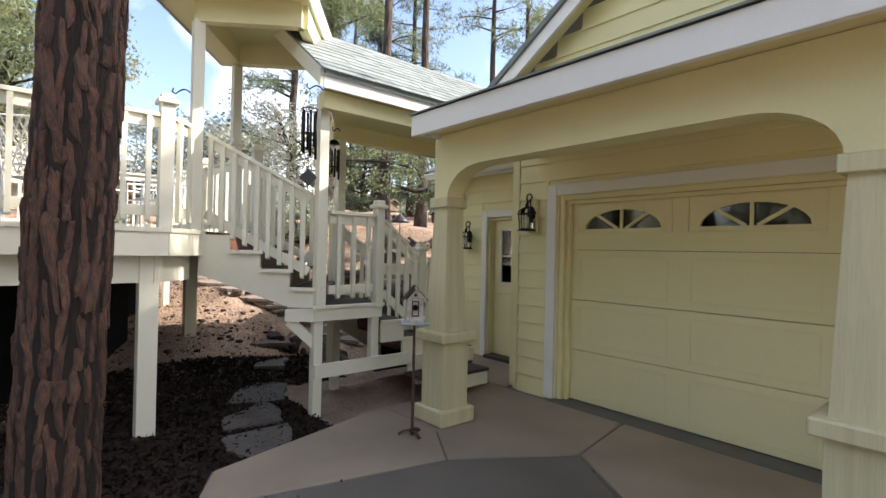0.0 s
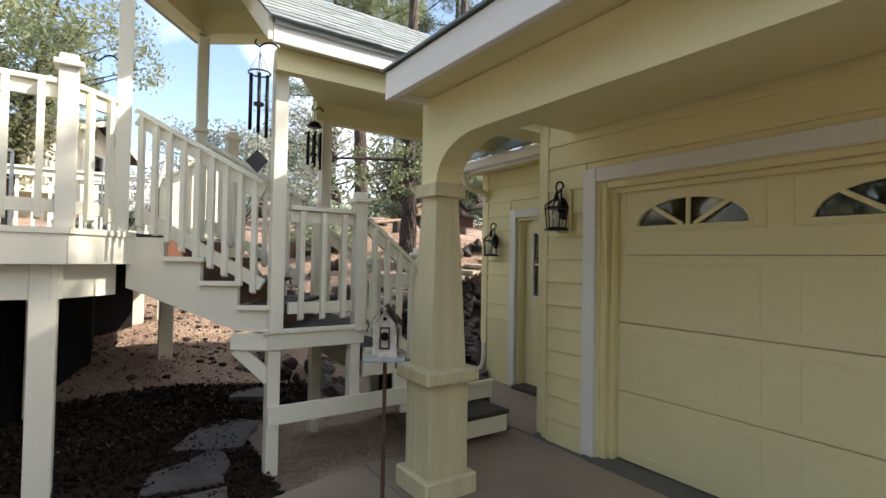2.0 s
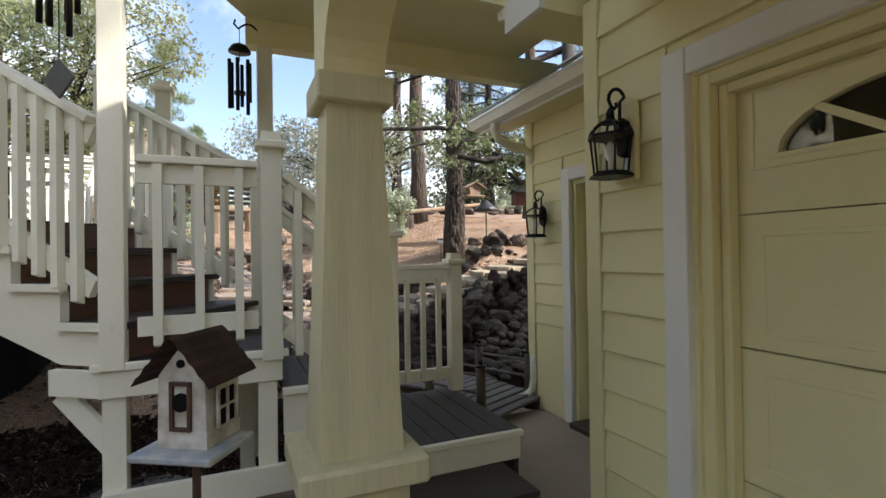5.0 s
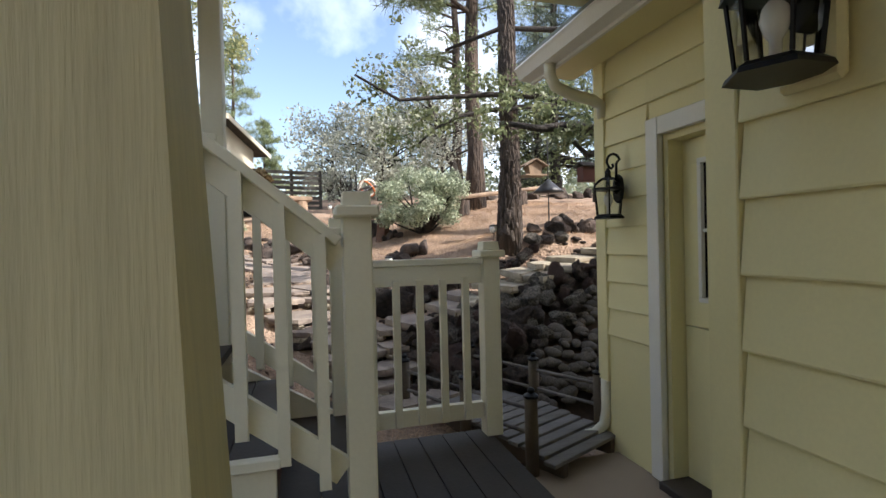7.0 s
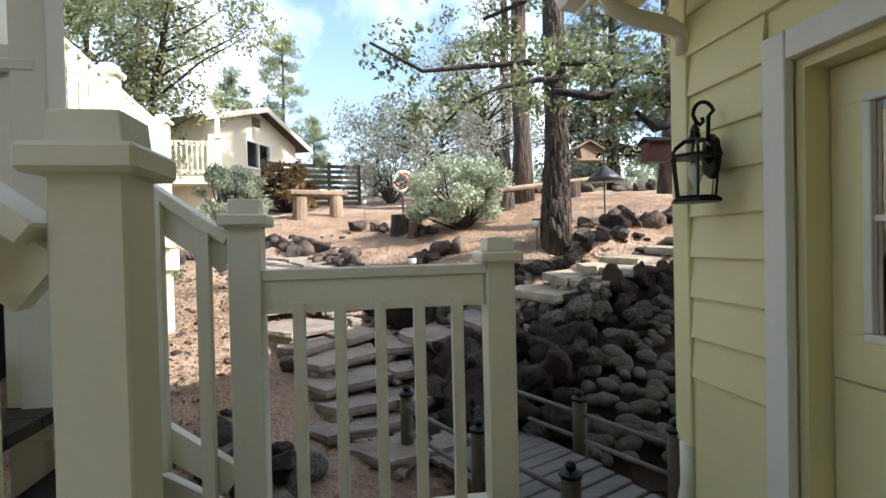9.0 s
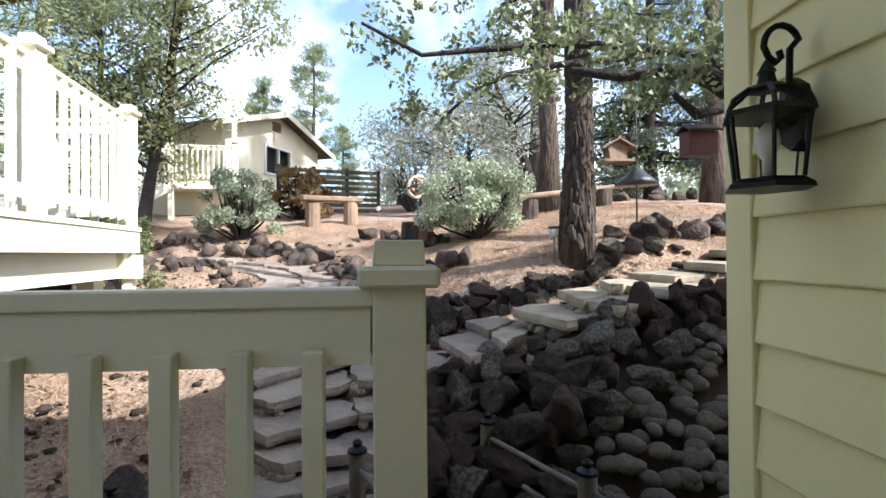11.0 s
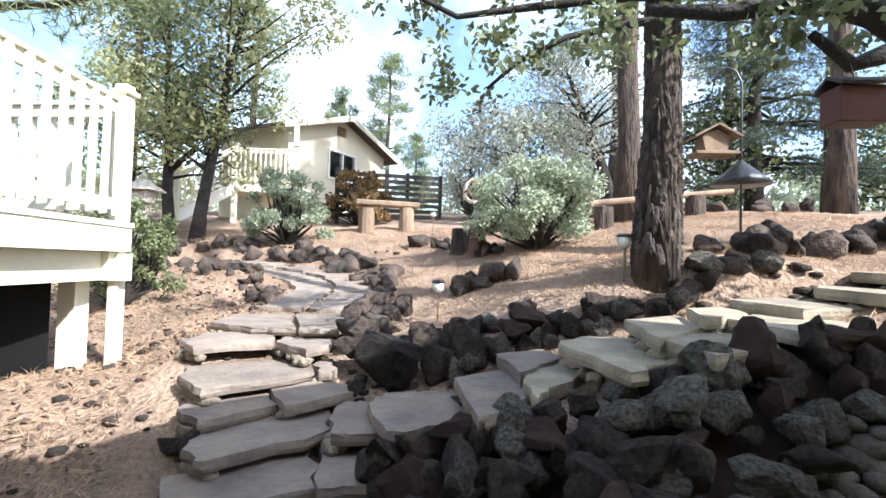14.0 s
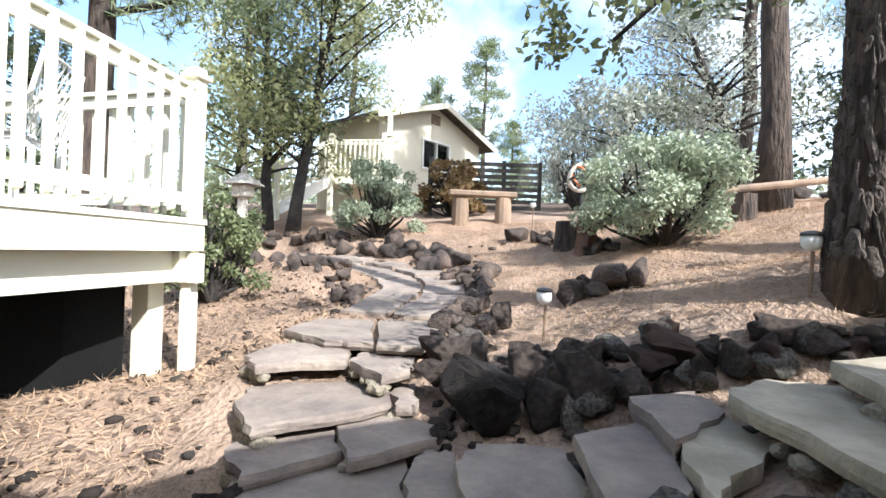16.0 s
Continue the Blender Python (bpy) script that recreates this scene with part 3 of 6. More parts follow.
side_door = thing("door_side", "closed pale yellow side door with a four-pane window", "door", (SIDE_X + 0.12, 4.8, 0.03), kind="structure")
DX = SIDE_X + 0.115
bm = B()
for y0, y1, z0, z1 in ((4.42, 5.30, 0.92, 1.09), (4.42, 5.30, 1.90, 2.045), (4.42, 4.56, 1.091, 1.899), (5.16, 5.30, 1.091, 1.899)):
    box(bm, DX, DX + 0.045, y0, y1, z0, z1)
part("upper_leaf", bm, DOORYEL, side_door)
bm = B()
box(bm, DX, DX + 0.045, 4.42, 5.30, -0.03, 0.912, 0.003)
part("lower_leaf", bm, DOORYEL, side_door)
bm = B()
for y0, y1, z0, z1 in ((4.54, 5.18, 1.07, 1.10), (4.54, 5.18, 1.89, 1.92), (4.54, 4.57, 1.101, 1.889), (5.15, 5.18, 1.101, 1.889)):
    box(bm, DX - 0.012, DX + 0.03, y0, y1, z0, z1, 0.003)
wf = part("window_frame", bm, WHITE, side_door, "white window frame")
bm = B()
box(bm, DX + 0.0, DX + 0.03, 4.57, 5.15, 1.485, 1.505)
box(bm, DX + 0.0, DX + 0.03, 4.815, 4.835, 1.1, 1.484)
box(bm, DX + 0.0, DX + 0.03, 4.815, 4.835, 1.506, 1.89)
part("muntin", bm, WHITE, wf)
for y0, y1 in ((4.57, 4.815), (4.835, 5.15)):
    for z0, z1 in ((1.1, 1.485), (1.505, 1.89)):
        part("pane", box(B(), DX + 0.012, DX + 0.016, y0, y1, z0, z1), GLASS, wf)
# Same near-black board for the unlit room behind the side door.
struct("wall_side_inner", box(B(), DX + 0.6, DX + 0.7, 3.9, 5.75, 0, 2.6), SHADEBLACK, "near-black board standing in for the unlit room")

# eave, gutter and downspout of the side wall
bm = B()
box(bm, 5.10, SIDE_X - 0.03, 3.83, 6.3, 2.735, 2.76)
struct("ceiling_eave", bm, YELLOW, "yellow painted eave soffit")
struct("trim_eave", box(B(), 5.07, 5.098, 4.06, 6.32, 2.68, 2.82, 0.003), WHITE, "white painted eave fascia")
# Upper slope is unseen and pitched so its shadow covers the garden steps.
struct("roof_side", prism(B(), [(4.98, 2.835), (4.98, 2.86), (9.8, 5.9), (9.8, 5.8)], "y", 3.9, 6.36), SHINGLE, "grey shingled side wing roof, raised out of view for shade")
struct("trim_rake", prism(B(), [(5.05, 2.74), (5.05, 2.83), (9.8, 5.78), (9.8, 5.6)], "y", 6.32, 6.35), WHITE, "white painted rake board")
gutter = thing("gutter", "white metal gutter with a curved downspout", "gutter", (4.97, 5.0, 2.75), kind="structure")
part("trough", prism(B(), [(5.068, 2.81), (4.95, 2.81), (4.935, 2.785), (4.95, 2.77), (4.98, 2.71), (5.068, 2.70)], "y", 4.07, 6.33), WHITE, gutter)
bm = B()
tube(bm, [(5.03, 5.93, 2.70), (5.03, 5.93, 2.62), (5.07, 5.93, 2.55), (5.19, 5.93, 2.50), (5.36, 5.93, 2.47), (5.44, 5.93, 2.43), (5.45, 5.93, 2.34)], [0.042] * 7, 10)
tube(bm, [(5.45, 5.955, 0.42), (5.45, 5.955, 0.20), (5.43, 5.96, 0.09), (5.36, 5.97, 0.03), (5.28, 5.98, 0.02)], [0.04] * 5, 10)
part("downspout", bm, CREAM, gutter, "cream painted downspout", True)


# ---- wall lanterns ----
def lantern(x, y, z, s, label, board=True):
    """A black six-sided coach lantern on a scroll bracket; z is the foot of the cage, x the wall."""
    t = thing("wall_lantern", label, "wall lamp", (x, y, z), "wall lanterns")
    cx = x - 0.13 * s
    if board:
        part("mounting_board", box(B(), x - 0.03, x - 0.001, y - 0.085 * s, y + 0.085 * s, z - 0.02 * s, z + 0.40 * s, 0.012), YELLOW, t, "yellow painted mounting board")
    bm = B()
    prism(bm, [(y + 0.055 * s * math.cos(a), z + 0.215 * s + 0.105 * s * math.sin(a)) for a in np.linspace(0, 2 * math.pi, 8, endpoint=False)], "x", x - 0.055, x - 0.031)
    tube(bm, [(x - 0.05, y, z + 0.215 * s), (x - 0.075, y, z + 0.215 * s)], [0.042 * s, 0.022 * s], 10)
    part("backplate", bm, BLACK, t)
    bm = B()
    pts = [(x - 0.06, y, z + 0.215 * s)] + [(cx + 0.048 * s + 0.055 * s * math.cos(a), y, z + 0.405 * s + 0.062 * s * math.sin(a)) for a in np.linspace(0.0, math.pi, 9)]
    pts[1] = (x - 0.055, y, z + 0.40 * s)
    pts += [(cx + 0.008 * s, y, z + 0.375 * s), (cx + 0.028 * s, y, z + 0.36 * s), (cx + 0.045 * s, y, z + 0.375 * s), (cx + 0.038 * s, y, z + 0.395 * s)]
    tube(bm, pts, [0.0095 * s] * len(pts), 7)
    part("scroll_arm", bm, BLACK, t, "", True)
    hexa = [(math.cos(a), math.sin(a)) for a in np.linspace(0, 2 * math.pi, 6, endpoint=False)]

    def ring(bm, r0, z0, r1, z1):
        lo = [bm.verts.new((cx + r0 * a, y + r0 * b, z0)) for a, b in hexa]
        hi = [bm.verts.new((cx + r1 * a, y + r1 * b, z1)) for a, b in hexa]
        bm.faces.new(lo[::-1]), bm.faces.new(hi)
        for k in range(6):
            bm.faces.new((lo[k], lo[(k + 1) % 6], hi[(k + 1) % 6], hi[k]))
    bm = B()
    for r0, z0, r1, z1 in ((0.118, 0.0, 0.112, 0.014), (0.112, 0.0145, 0.088, 0.03)):
        ring(bm, r0 * s, z + z0 * s, r1 * s, z + z1 * s)
    part("foot_ring", bm, BLACK, t)
    bm = B()
    for r0, z0, r1, z1 in ((0.122, 0.205, 0.118, 0.22), (0.06, 0.282, 0.04, 0.295), (0.028, 0.2955, 0.02, 0.33), (0.026, 0.3305, 0.006, 0.365)):
        ring(bm, r0 * s, z + z0 * s, r1 * s, z + z1 * s)
    for a, b in hexa:
        tube(bm, [(cx + 0.112 * s * a, y + 0.112 * s * b, z + 0.22 * s), (cx + 0.10 * s * a, y + 0.10 * s * b, z + 0.25 * s), (cx + 0.05 * s * a, y + 0.05 * s * b, z + 0.285 * s)], [0.007 * s] * 3, 5)
    part("crown", bm, BLACK, t)
    for a, b in hexa:
        part("cage_bar", tube(B(), [(cx + 0.088 * s * a, y + 0.088 * s * b, z + 0.03 * s), (cx + 0.106 * s * a, y + 0.106 * s * b, z + 0.205 * s)], [0.006 * s] * 2, 5), BLACK, t)
    bm = B()
    lo = [bm.verts.new((cx + 0.085 * s * a, y + 0.085 * s * b, z + 0.03 * s)) for a, b in hexa]
    hi = [bm.verts.new((cx + 0.103 * s * a, y + 0.103 * s * b, z + 0.205 * s)) for a, b in hexa]
    to = [bm.verts.new((cx + 0.05 * s * a, y + 0.05 * s * b, z + 0.28 * s)) for a, b in hexa]
    for k in range(6):
        j = (k + 1) % 6
        bm.faces.new((lo[k], lo[j], hi[j], hi[k]))
        bm.faces.new((hi[k], hi[j], to[j], to[k]))
    pane = part("glass_pane", bm, LAMPGLASS, t, "clear bevelled glass")
    pane.visible_shadow = False
    bm = B()
    tube(bm, [(cx, y, z + 0.03 * s), (cx, y, z + 0.085 * s), (cx, y, z + 0.10 * s), (cx, y, z + 0.135 * s), (cx, y, z + 0.165 * s), (cx, y, z + 0.19 * s)], [0.014 * s, 0.014 * s, 0.024 * s, 0.034 * s, 0.028 * s, 0.006 * s], 10)
    part("bulb", bm, MILK, t, "white unlit bulb", True)


FIT = lantern_garage
lantern(WALL_X - 0.025, 3.50, 1.795, 0.88, "black six-sided coach lantern on yellow siding beside the garage door")
FIT = Matrix.Identity(4)
lantern(SIDE_X - 0.025, 5.69, 1.595, 0.94, "black six-sided coach lantern on yellow siding beside the side door", False)

# ---- stairs, landings, decks ----
DECK_Z, LAND_Z, PLAT_Z = 1.70, 0.985, 0.36
L0, A0 = Vector((2.2, 4.46, 0)), Vector((1.26, 5.14, 0))
DUP = (A0 - L0).normalized()
NB = Vector((-DUP.y, DUP.x, 0))
NB = NB if NB.y > 0 else -NB
RUN = (A0 - L0).length / 4


def post(parent, x, y, z0, z1, w=0.092, cap=True, name="post"):
    p = part(name, box(B(), x - w / 2, x + w / 2, y - w / 2, y + w / 2, z0, z1, 0.004), CREAM, parent)
    if cap:
        bm = B()
        box(bm, x - w * 0.76, x + w * 0.76, y - w * 0.76, y + w * 0.76, z1 - 0.008, z1 + 0.032, 0.007)
        frustum(bm, x, y, z1 + 0.0325, z1 + 0.08, w * 0.50, w * 0.46, 0.003)
        part("cap", bm, CREAM, p)
    return p


def railing(parent, a, b, bars, high=0.90, low=0.10, front=None, top_w=0.09, hang=0.05, post_gap=0.05):
    """Top board, sub-rail, bottom rail and balusters between two foot points."""
    a, b = Vector(a), Vector(b)
    up = Vector((0, 0, 1))
    flat = Vector((b.x - a.x, b.y - a.y, 0)).normalized()
    out = Vector((flat.y, -flat.x, 0)) if front is None else Vector(front)
    a2, b2 = a + flat * post_gap, b - flat * post_gap
    k = (b2.z - a2.z) / max((b2 - a2).xy.length, 1e-6)
    part("top_rail", beam(B(), a2 + up * high, b2 + up * high, top_w, 0.036, (0, 0, 1), 0.004), CREAM, parent)
    part("sub_rail", beam(B(), a2 + up * (high - 0.066) - out * 0.0, b2 + up * (high - 0.066), 0.038, 0.088), CREAM, parent)
    part("bottom_rail", beam(B(), a2 + up * (low + 0.045), b2 + up * (low + 0.045), 0.038, 0.088), CREAM, parent)
    n = bars
    me = mesh_of(prism(B(), [(-0.019, -0.001 - hang), (0.019, 0.014 - hang), (0.019, high - 0.025 - low), (-0.019, high - 0.025 - low)], "x", -0.019, 0.019), "baluster", CREAM)
    turn = math.atan2(out.y, out.x) - math.pi / 2
    for i in range(n):
        p = a2.lerp(b2, (i + 0.5) / n) + out * 0.040 + up * low
        piece("baluster", me, parent, Matrix.Translation(p) @ pose(0, 0, 0, 0, 0, math.degrees(turn)))


def boards(parent, pts, z, w=0.14, along="x", m=DARKTREAD, th=0.035):
    """Deck boards cut to a convex outline."""
    ax = 1 if along == "x" else 0
    lo, hi = min(p[ax] for p in pts), max(p[ax] for p in pts)
    v = lo
    while v < hi - 0.01:
        c = []
        for edge in (v + 0.003, min(v + w, hi) - 0.003):
            xs = []
            for p, q in zip(pts, pts[1:] + pts[:1]):
                if (p[ax] - edge) * (q[ax] - edge) <= 0 and p[ax] != q[ax]:
                    t = (edge - p[ax]) / (q[ax] - p[ax])
                    xs.append(p[1 - ax] + t * (q[1 - ax] - p[1 - ax]))
            if xs:
                c.append((edge, min(xs), max(xs)))
        if len(c) == 2 and max(c[0][2] - c[0][1], c[1][2] - c[1][1]) > 0.03:
            quad = [(c[0][1], c[0][0]), (c[0][2], c[0][0]), (c[1][2], c[1][0]), (c[1][1], c[1][0])]
            if ax == 0:
                quad = [(b, a) for a, b in quad]
            part("board", prism(B(), quad, "z", z - th, z), m, parent)
        v += w


# upper flight
upper = thing("upper_stairs", "cream painted wooden stairs with dark treads and brown risers", "stairs", (L0.x, L0.y, LAND_Z), kind="")
rise = (DECK_Z - LAND_Z) / 4


def along(s, z, back=0.0):
    p = L0 + DUP * s + NB * back
    return Vector((p.x, p.y, z))


def stringer(back, th=0.045):
    bm = B()
    for k in range(1, 5):
        s0, s1, top = (-0.02 if k == 1 else RUN * (k - 1) + 0.0005), RUN * k, LAND_Z + rise * k - 0.035
        low = [(q, LAND_Z - 0.02 + max(0.0, q - 0.28) * (DECK_Z - LAND_Z - 0.40) / (RUN * 4 - 0.28)) for q in (s0, s1)]
        prof = [low[0], low[1], (s1, top), (s0, top)]
        lo = [bm.verts.new(along(q, z, back)) for q, z in prof]
        hi = [bm.verts.new(along(q, z, back + th)) for q, z in prof]
        bm.faces.new(lo), bm.faces.new(hi[::-1])
        for a in range(4):
            b = (a + 1) % 4
            bm.faces.new((lo[b], lo[a], hi[a], hi[b]))
    bmesh.ops.remove_doubles(bm, verts=bm.verts, dist=0.002)
    bmesh.ops.recalc_face_normals(bm, faces=bm.faces)
    return bm


part("stringer", stringer(0.0), CREAM, upper)
part("stringer", stringer(1.02), CREAM, upper)
for k in range(4):
    z = LAND_Z + rise * (k + 1)
    c0, c1 = along(RUN * k + RUN / 2 - 0.02, z - 0.0165, -0.02), along(RUN * k + RUN / 2 - 0.02, z - 0.0165, 1.08)
    if k < 3:
        part("tread", beam(B(), c0 + NB * 0.03, c1, RUN + 0.03, 0.033, bev=0.004), DARKTREAD, upper)
        part("nosing", beam(B(), c0 - NB * 0.012, c0 + NB * 0.028, RUN + 0.03, 0.034), CREAM, upper, "cream painted tread end")
    p0, p1 = along(RUN * k + 0.015, z - rise / 2 - 0.02, 0.05), along(RUN * k + 0.015, z - rise / 2 - 0.02, 1.01)
    part("riser", beam(B(), p0, p1, 0.018, rise - 0.036), RISER, upper)
front_out = -NB
railing(upper, along(0.06, LAND_Z + rise * 1.05, 0.02), along(RUN * 4, DECK_Z + 0.02, 0.02), 9, 0.92, 0.10, front_out)
railing(upper, along(0.06, LAND_Z + rise * 1.05, 1.05), along(RUN * 4, DECK_Z + 0.02, 1.05), 9, 0.92, 0.10, front_out)
post(upper, *along(RUN * 4 + 0.02, 0, 1.05).xy, DECK_Z, DECK_Z + 1.05, 0.09)

# middle landing
land_pts = [(2.17, 4.44), (2.98, 4.44), (2.98, 5.50), (2.86, 5.46)]
landing = thing("stair_landing", "cream painted stair landing with dark deck boards", "stair landing", (2.5, 4.6, 0))
boards(landing, land_pts, LAND_Z)
part("edge_board", box(B(), 2.12, 2.96, 4.425, 4.462, LAND_Z - 0.034, LAND_Z + 0.002, 0.004), CREAM, landing)
part("fascia", box(B(), 2.15, 2.93, 4.44, 4.478, LAND_Z - 0.155, LAND_Z - 0.036, 0.003), CREAM, landing)
part("end_fascia", beam(B(), (2.16, 4.47, LAND_Z - 0.095), (2.16 - 0.28 * 0.81, 4.47 + 0.28 * 0.586, LAND_Z - 0.095), 0.038, 0.118), CREAM, landing)
part("knee_brace", beam(B(), (2.19, 4.5, 0.60), (1.97, 4.63, LAND_Z - 0.15), 0.03, 0.10), CREAM, landing)
post(landing, 2.205, 4.51, -0.12, LAND_Z - 0.156, 0.095, False)
post(landing, 2.86, 4.50, 0.28, LAND_Z - 0.156, 0.09, False)
post(landing, 2.78, 5.2, -0.1, LAND_Z - 0.156, 0.09, False)
part("tie_board", beam(B(), (2.16, 4.445, 0.34), (3.35, 4.445, 0.34), 0.038, 0.135), CREAM, landing)
railing(landing, (2.25, 4.47, LAND_Z), (2.87, 4.47, LAND_Z), 3, 0.93, 0.11, (0, -1, 0), 0.1)
post(landing, 2.885, 4.47, LAND_Z - 0.05, LAND_Z + 1.02, 0.098)

# tall posts that carry the roofs
for nm, x, y, z0, z1 in (("tall", 1.215, 5.13, DECK_Z - 0.1, 3.72), ("tall", along(RUN * 4, 0, 1.05).x, along(RUN * 4, 0, 1.05).y + 0.1, DECK_Z - 0.1, 3.72), ("tall", 2.205, 4.47, LAND_Z - 0.03, 3.06), ("tall", 2.92, 5.42, LAND_Z - 0.1, 3.0)):
    t = thing("roof_post", "tall cream painted wooden roof post", "post", (x, y, z0), "roof posts")
    part("shaft", box(B(), x - 0.05, x + 0.05, y - 0.05, y + 0.05, z0, z1, 0.004), CREAM, t)

# lower flight and platform
lower = thing("lower_stairs", "short cream painted stairs with dark treads beside the walk", "stairs", (3.2, 4.9, 0))
for x0, x1, z in ((2.93, 3.24, 0.785), (3.22, 3.54, 0.575)):
    boards(lower, [(x0, 4.47), (x1, 4.47), (x1, 5.42), (x0, 5.42)], z, 0.155, "y")
    part("edge_board", box(B(), x0, x1 + 0.01, 4.43, 4.468, z - 0.035, z + 0.001, 0.004), CREAM, lower)
    part("side_panel", box(B(), x0 + 0.005, x1 - 0.005, 4.45, 4.485, z - 0.24, z - 0.036), CREAM, lower)
    part("riser", box(B(), x1 - 0.03, x1 - 0.012, 4.49, 5.42, z - 0.21, z - 0.036), RISER, lower)
part("back_stringer", prism(B(), [(2.9, 0.6), (2.9, 0.93), (3.55, 0.53), (3.55, 0.2)], "y", 5.425, 5.46), CREAM, lower)
railing(lower, (2.90, 4.47, 0.92), (3.50, 4.51, 0.52), 4, 0.95, 0.12, (0, -1, 0))
railing(lower, (2.85, 5.44, 0.92), (3.50, 5.44, 0.52), 4, 0.95, 0.12, (0, -1, 0))
post(lower, 3.515, 4.53, 0.0, 1.56, 0.098)
post(lower, 3.505, 5.43, 0.1, 1.52, 0.098)
post(lower, 2.87, 5.44, 0.1, LAND_Z + 1.0, 0.098)

platform = thing("stair_platform", "low stair platform of dark boards edged in cream", "platform", (3.9, 4.95, 0))
boards(platform, [(3.50, 4.47), (4.34, 4.47), (4.34, 5.50), (3.50, 5.50)], PLAT_Z, 0.14, "y")
part("edge_board", box(B(), 3.3, 4.345, 4.425, 4.466, PLAT_Z - 0.036, PLAT_Z + 0.001, 0.004), CREAM, platform)
part("front_panel", box(B(), 3.3, 4.33, 4.445, 4.468, 0.185, PLAT_Z - 0.037), CREAM, platform)
part("side_panel", box(B(), 4.30, 4.33, 4.47, 5.48, -0.05, PLAT_Z - 0.037), DARKTREAD, platform)
part("back_panel", box(B(), 3.5, 4.30, 5.44, 5.48, -0.05, PLAT_Z - 0.037), DARKTREAD, platform)
step = thing("bottom_step", "single low step with a dark tread and cream riser", "step", (3.75, 4.2, 0))
part("tread", box(B(), 3.25, 4.20, 4.04, 4.44, 0.148, 0.185, 0.005), DARKTREAD, step)
part("riser", box(B(), 3.25, 4.18, 4.05, 4.085, 0.0, 0.147), CREAM, step)
part("side", box(B(), 4.15, 4.18, 4.09, 4.44, 0.0, 0.147), DARKTREAD, step)
guard = thing("guard_rail", "short cream painted guard rail panel on the platform", "railing", (3.95, 5.44, PLAT_Z))
part("top_rail", box(B(), 3.553, 4.30, 5.40, 5.455, PLAT_Z + 0.975, PLAT_Z + 1.012, 0.004), CREAM, guard)
part("sub_rail", box(B(), 3.553, 4.29, 5.41, 5.45, PLAT_Z + 0.868, PLAT_Z + 0.974), CREAM, guard)
part("bottom_rail", box(B(), 3.553, 4.29, 5.41, 5.45, PLAT_Z + 0.10, PLAT_Z + 0.19), CREAM, guard)
for i in range(5):
    xx = 3.669 + 0.13 * i
    part("baluster", box(B(), xx - 0.019, xx + 0.019, 5.375, 5.409, PLAT_Z + 0.11, PLAT_Z + 0.9, 0.002), CREAM, guard)
post(guard, 4.345, 5.43, PLAT_Z, PLAT_Z + 1.02, 0.098)

# upper deck
deck_pts = [(-6.0, 4.76), (0.90, 4.76), (1.26, 5.14), (1.87, 5.99), (2.26, 6.15), (1.83, 9.40), (-6.0, 9.40)]
deck = thing("deck", "raised wooden deck painted cream with slatted railings", "deck", (0, 7, 0))
part("decking", prism(B(), [(x * 1.0, y) for x, y in deck_pts], "z", DECK_Z - 0.04, DECK_Z), DARKTREAD, deck, "weathered deck boards")
ring_pts = [Vector((x, y, 0)) for x, y in deck_pts]
for p, q in ((ring_pts[0], ring_pts[1]), (ring_pts[1], ring_pts[2]), (ring_pts[3], ring_pts[4]), (ring_pts[4], ring_pts[5]), (ring_pts[5], ring_pts[6])):
    dd = (q - p).normalized()
    o = Vector((dd.y, -dd.x, 0)) * 0.022
    part("edge_board", beam(B(), p + o + Vector((0, 0, DECK_Z - 0.018)), q + o + dd * 0.03 + Vector((0, 0, DECK_Z - 0.018)), 0.06, 0.04), CREAM, deck)
    part("fascia", beam(B(), p + o + Vector((0, 0, DECK_Z - 0.14)), q + o + dd * 0.02 + Vector((0, 0, DECK_Z - 0.14)), 0.036, 0.20), CREAM, deck)
    part("girder", beam(B(), p - o * 6 + Vector((0, 0, DECK_Z - 0.36)), q - o * 6 + Vector((0, 0, DECK_Z - 0.36)), 0.09, 0.23), CREAM, deck)
for x, y in ((0.80, 4.90), (-1.7, 4.9), (-4.2, 4.9), (1.50, 9.28), (1.72, 7.4), (0.6, 6.6), (-1.2, 7.0), (0.0, 9.2), (-2.2, 9.2)):
    g = gz(x, y)
    post(deck, x, y, g - 0.15, DECK_Z - 0.24, 0.15, False)
post(deck, 1.80, 9.36, gz(1.8, 9.36) - 0.1, DECK_Z - 0.24, 0.09, False)
part("girder_end", beam(B(), (1.2, 9.33, DECK_Z - 0.37), (1.92, 9.33, DECK_Z - 0.37), 0.09, 0.22), CREAM, deck)
railing(deck, (-2.2, 4.80, DECK_Z), (0.90, 4.80, DECK_Z), 17, 0.97, 0.10, (0, -1, 0))
railing(deck, (0.90, 4.80, DECK_Z), (1.20, 5.12, DECK_Z), 2, 0.97, 0.10, (0.7, -0.7, 0))
railing(deck, (2.21, 6.3, DECK_Z), (2.0, 7.85, DECK_Z), 9, 1.0, 0.10, (0.99, 0.135, 0))
railing(deck, (2.0, 7.85, DECK_Z), (1.80, 9.36, DECK_Z), 9, 1.0, 0.10, (0.99, 0.135, 0))
railing(deck, (-0.6, 9.36, DECK_Z), (1.80, 9.36, DECK_Z), 13, 1.0, 0.10, (0, 1, 0))
for x, y in ((0.90, 4.80), (-2.2, 4.8), (2.21, 6.3), (2.0, 7.85), (1.80, 9.36)):
    post(deck, x, y, DECK_Z, DECK_Z + 1.08, 0.11)


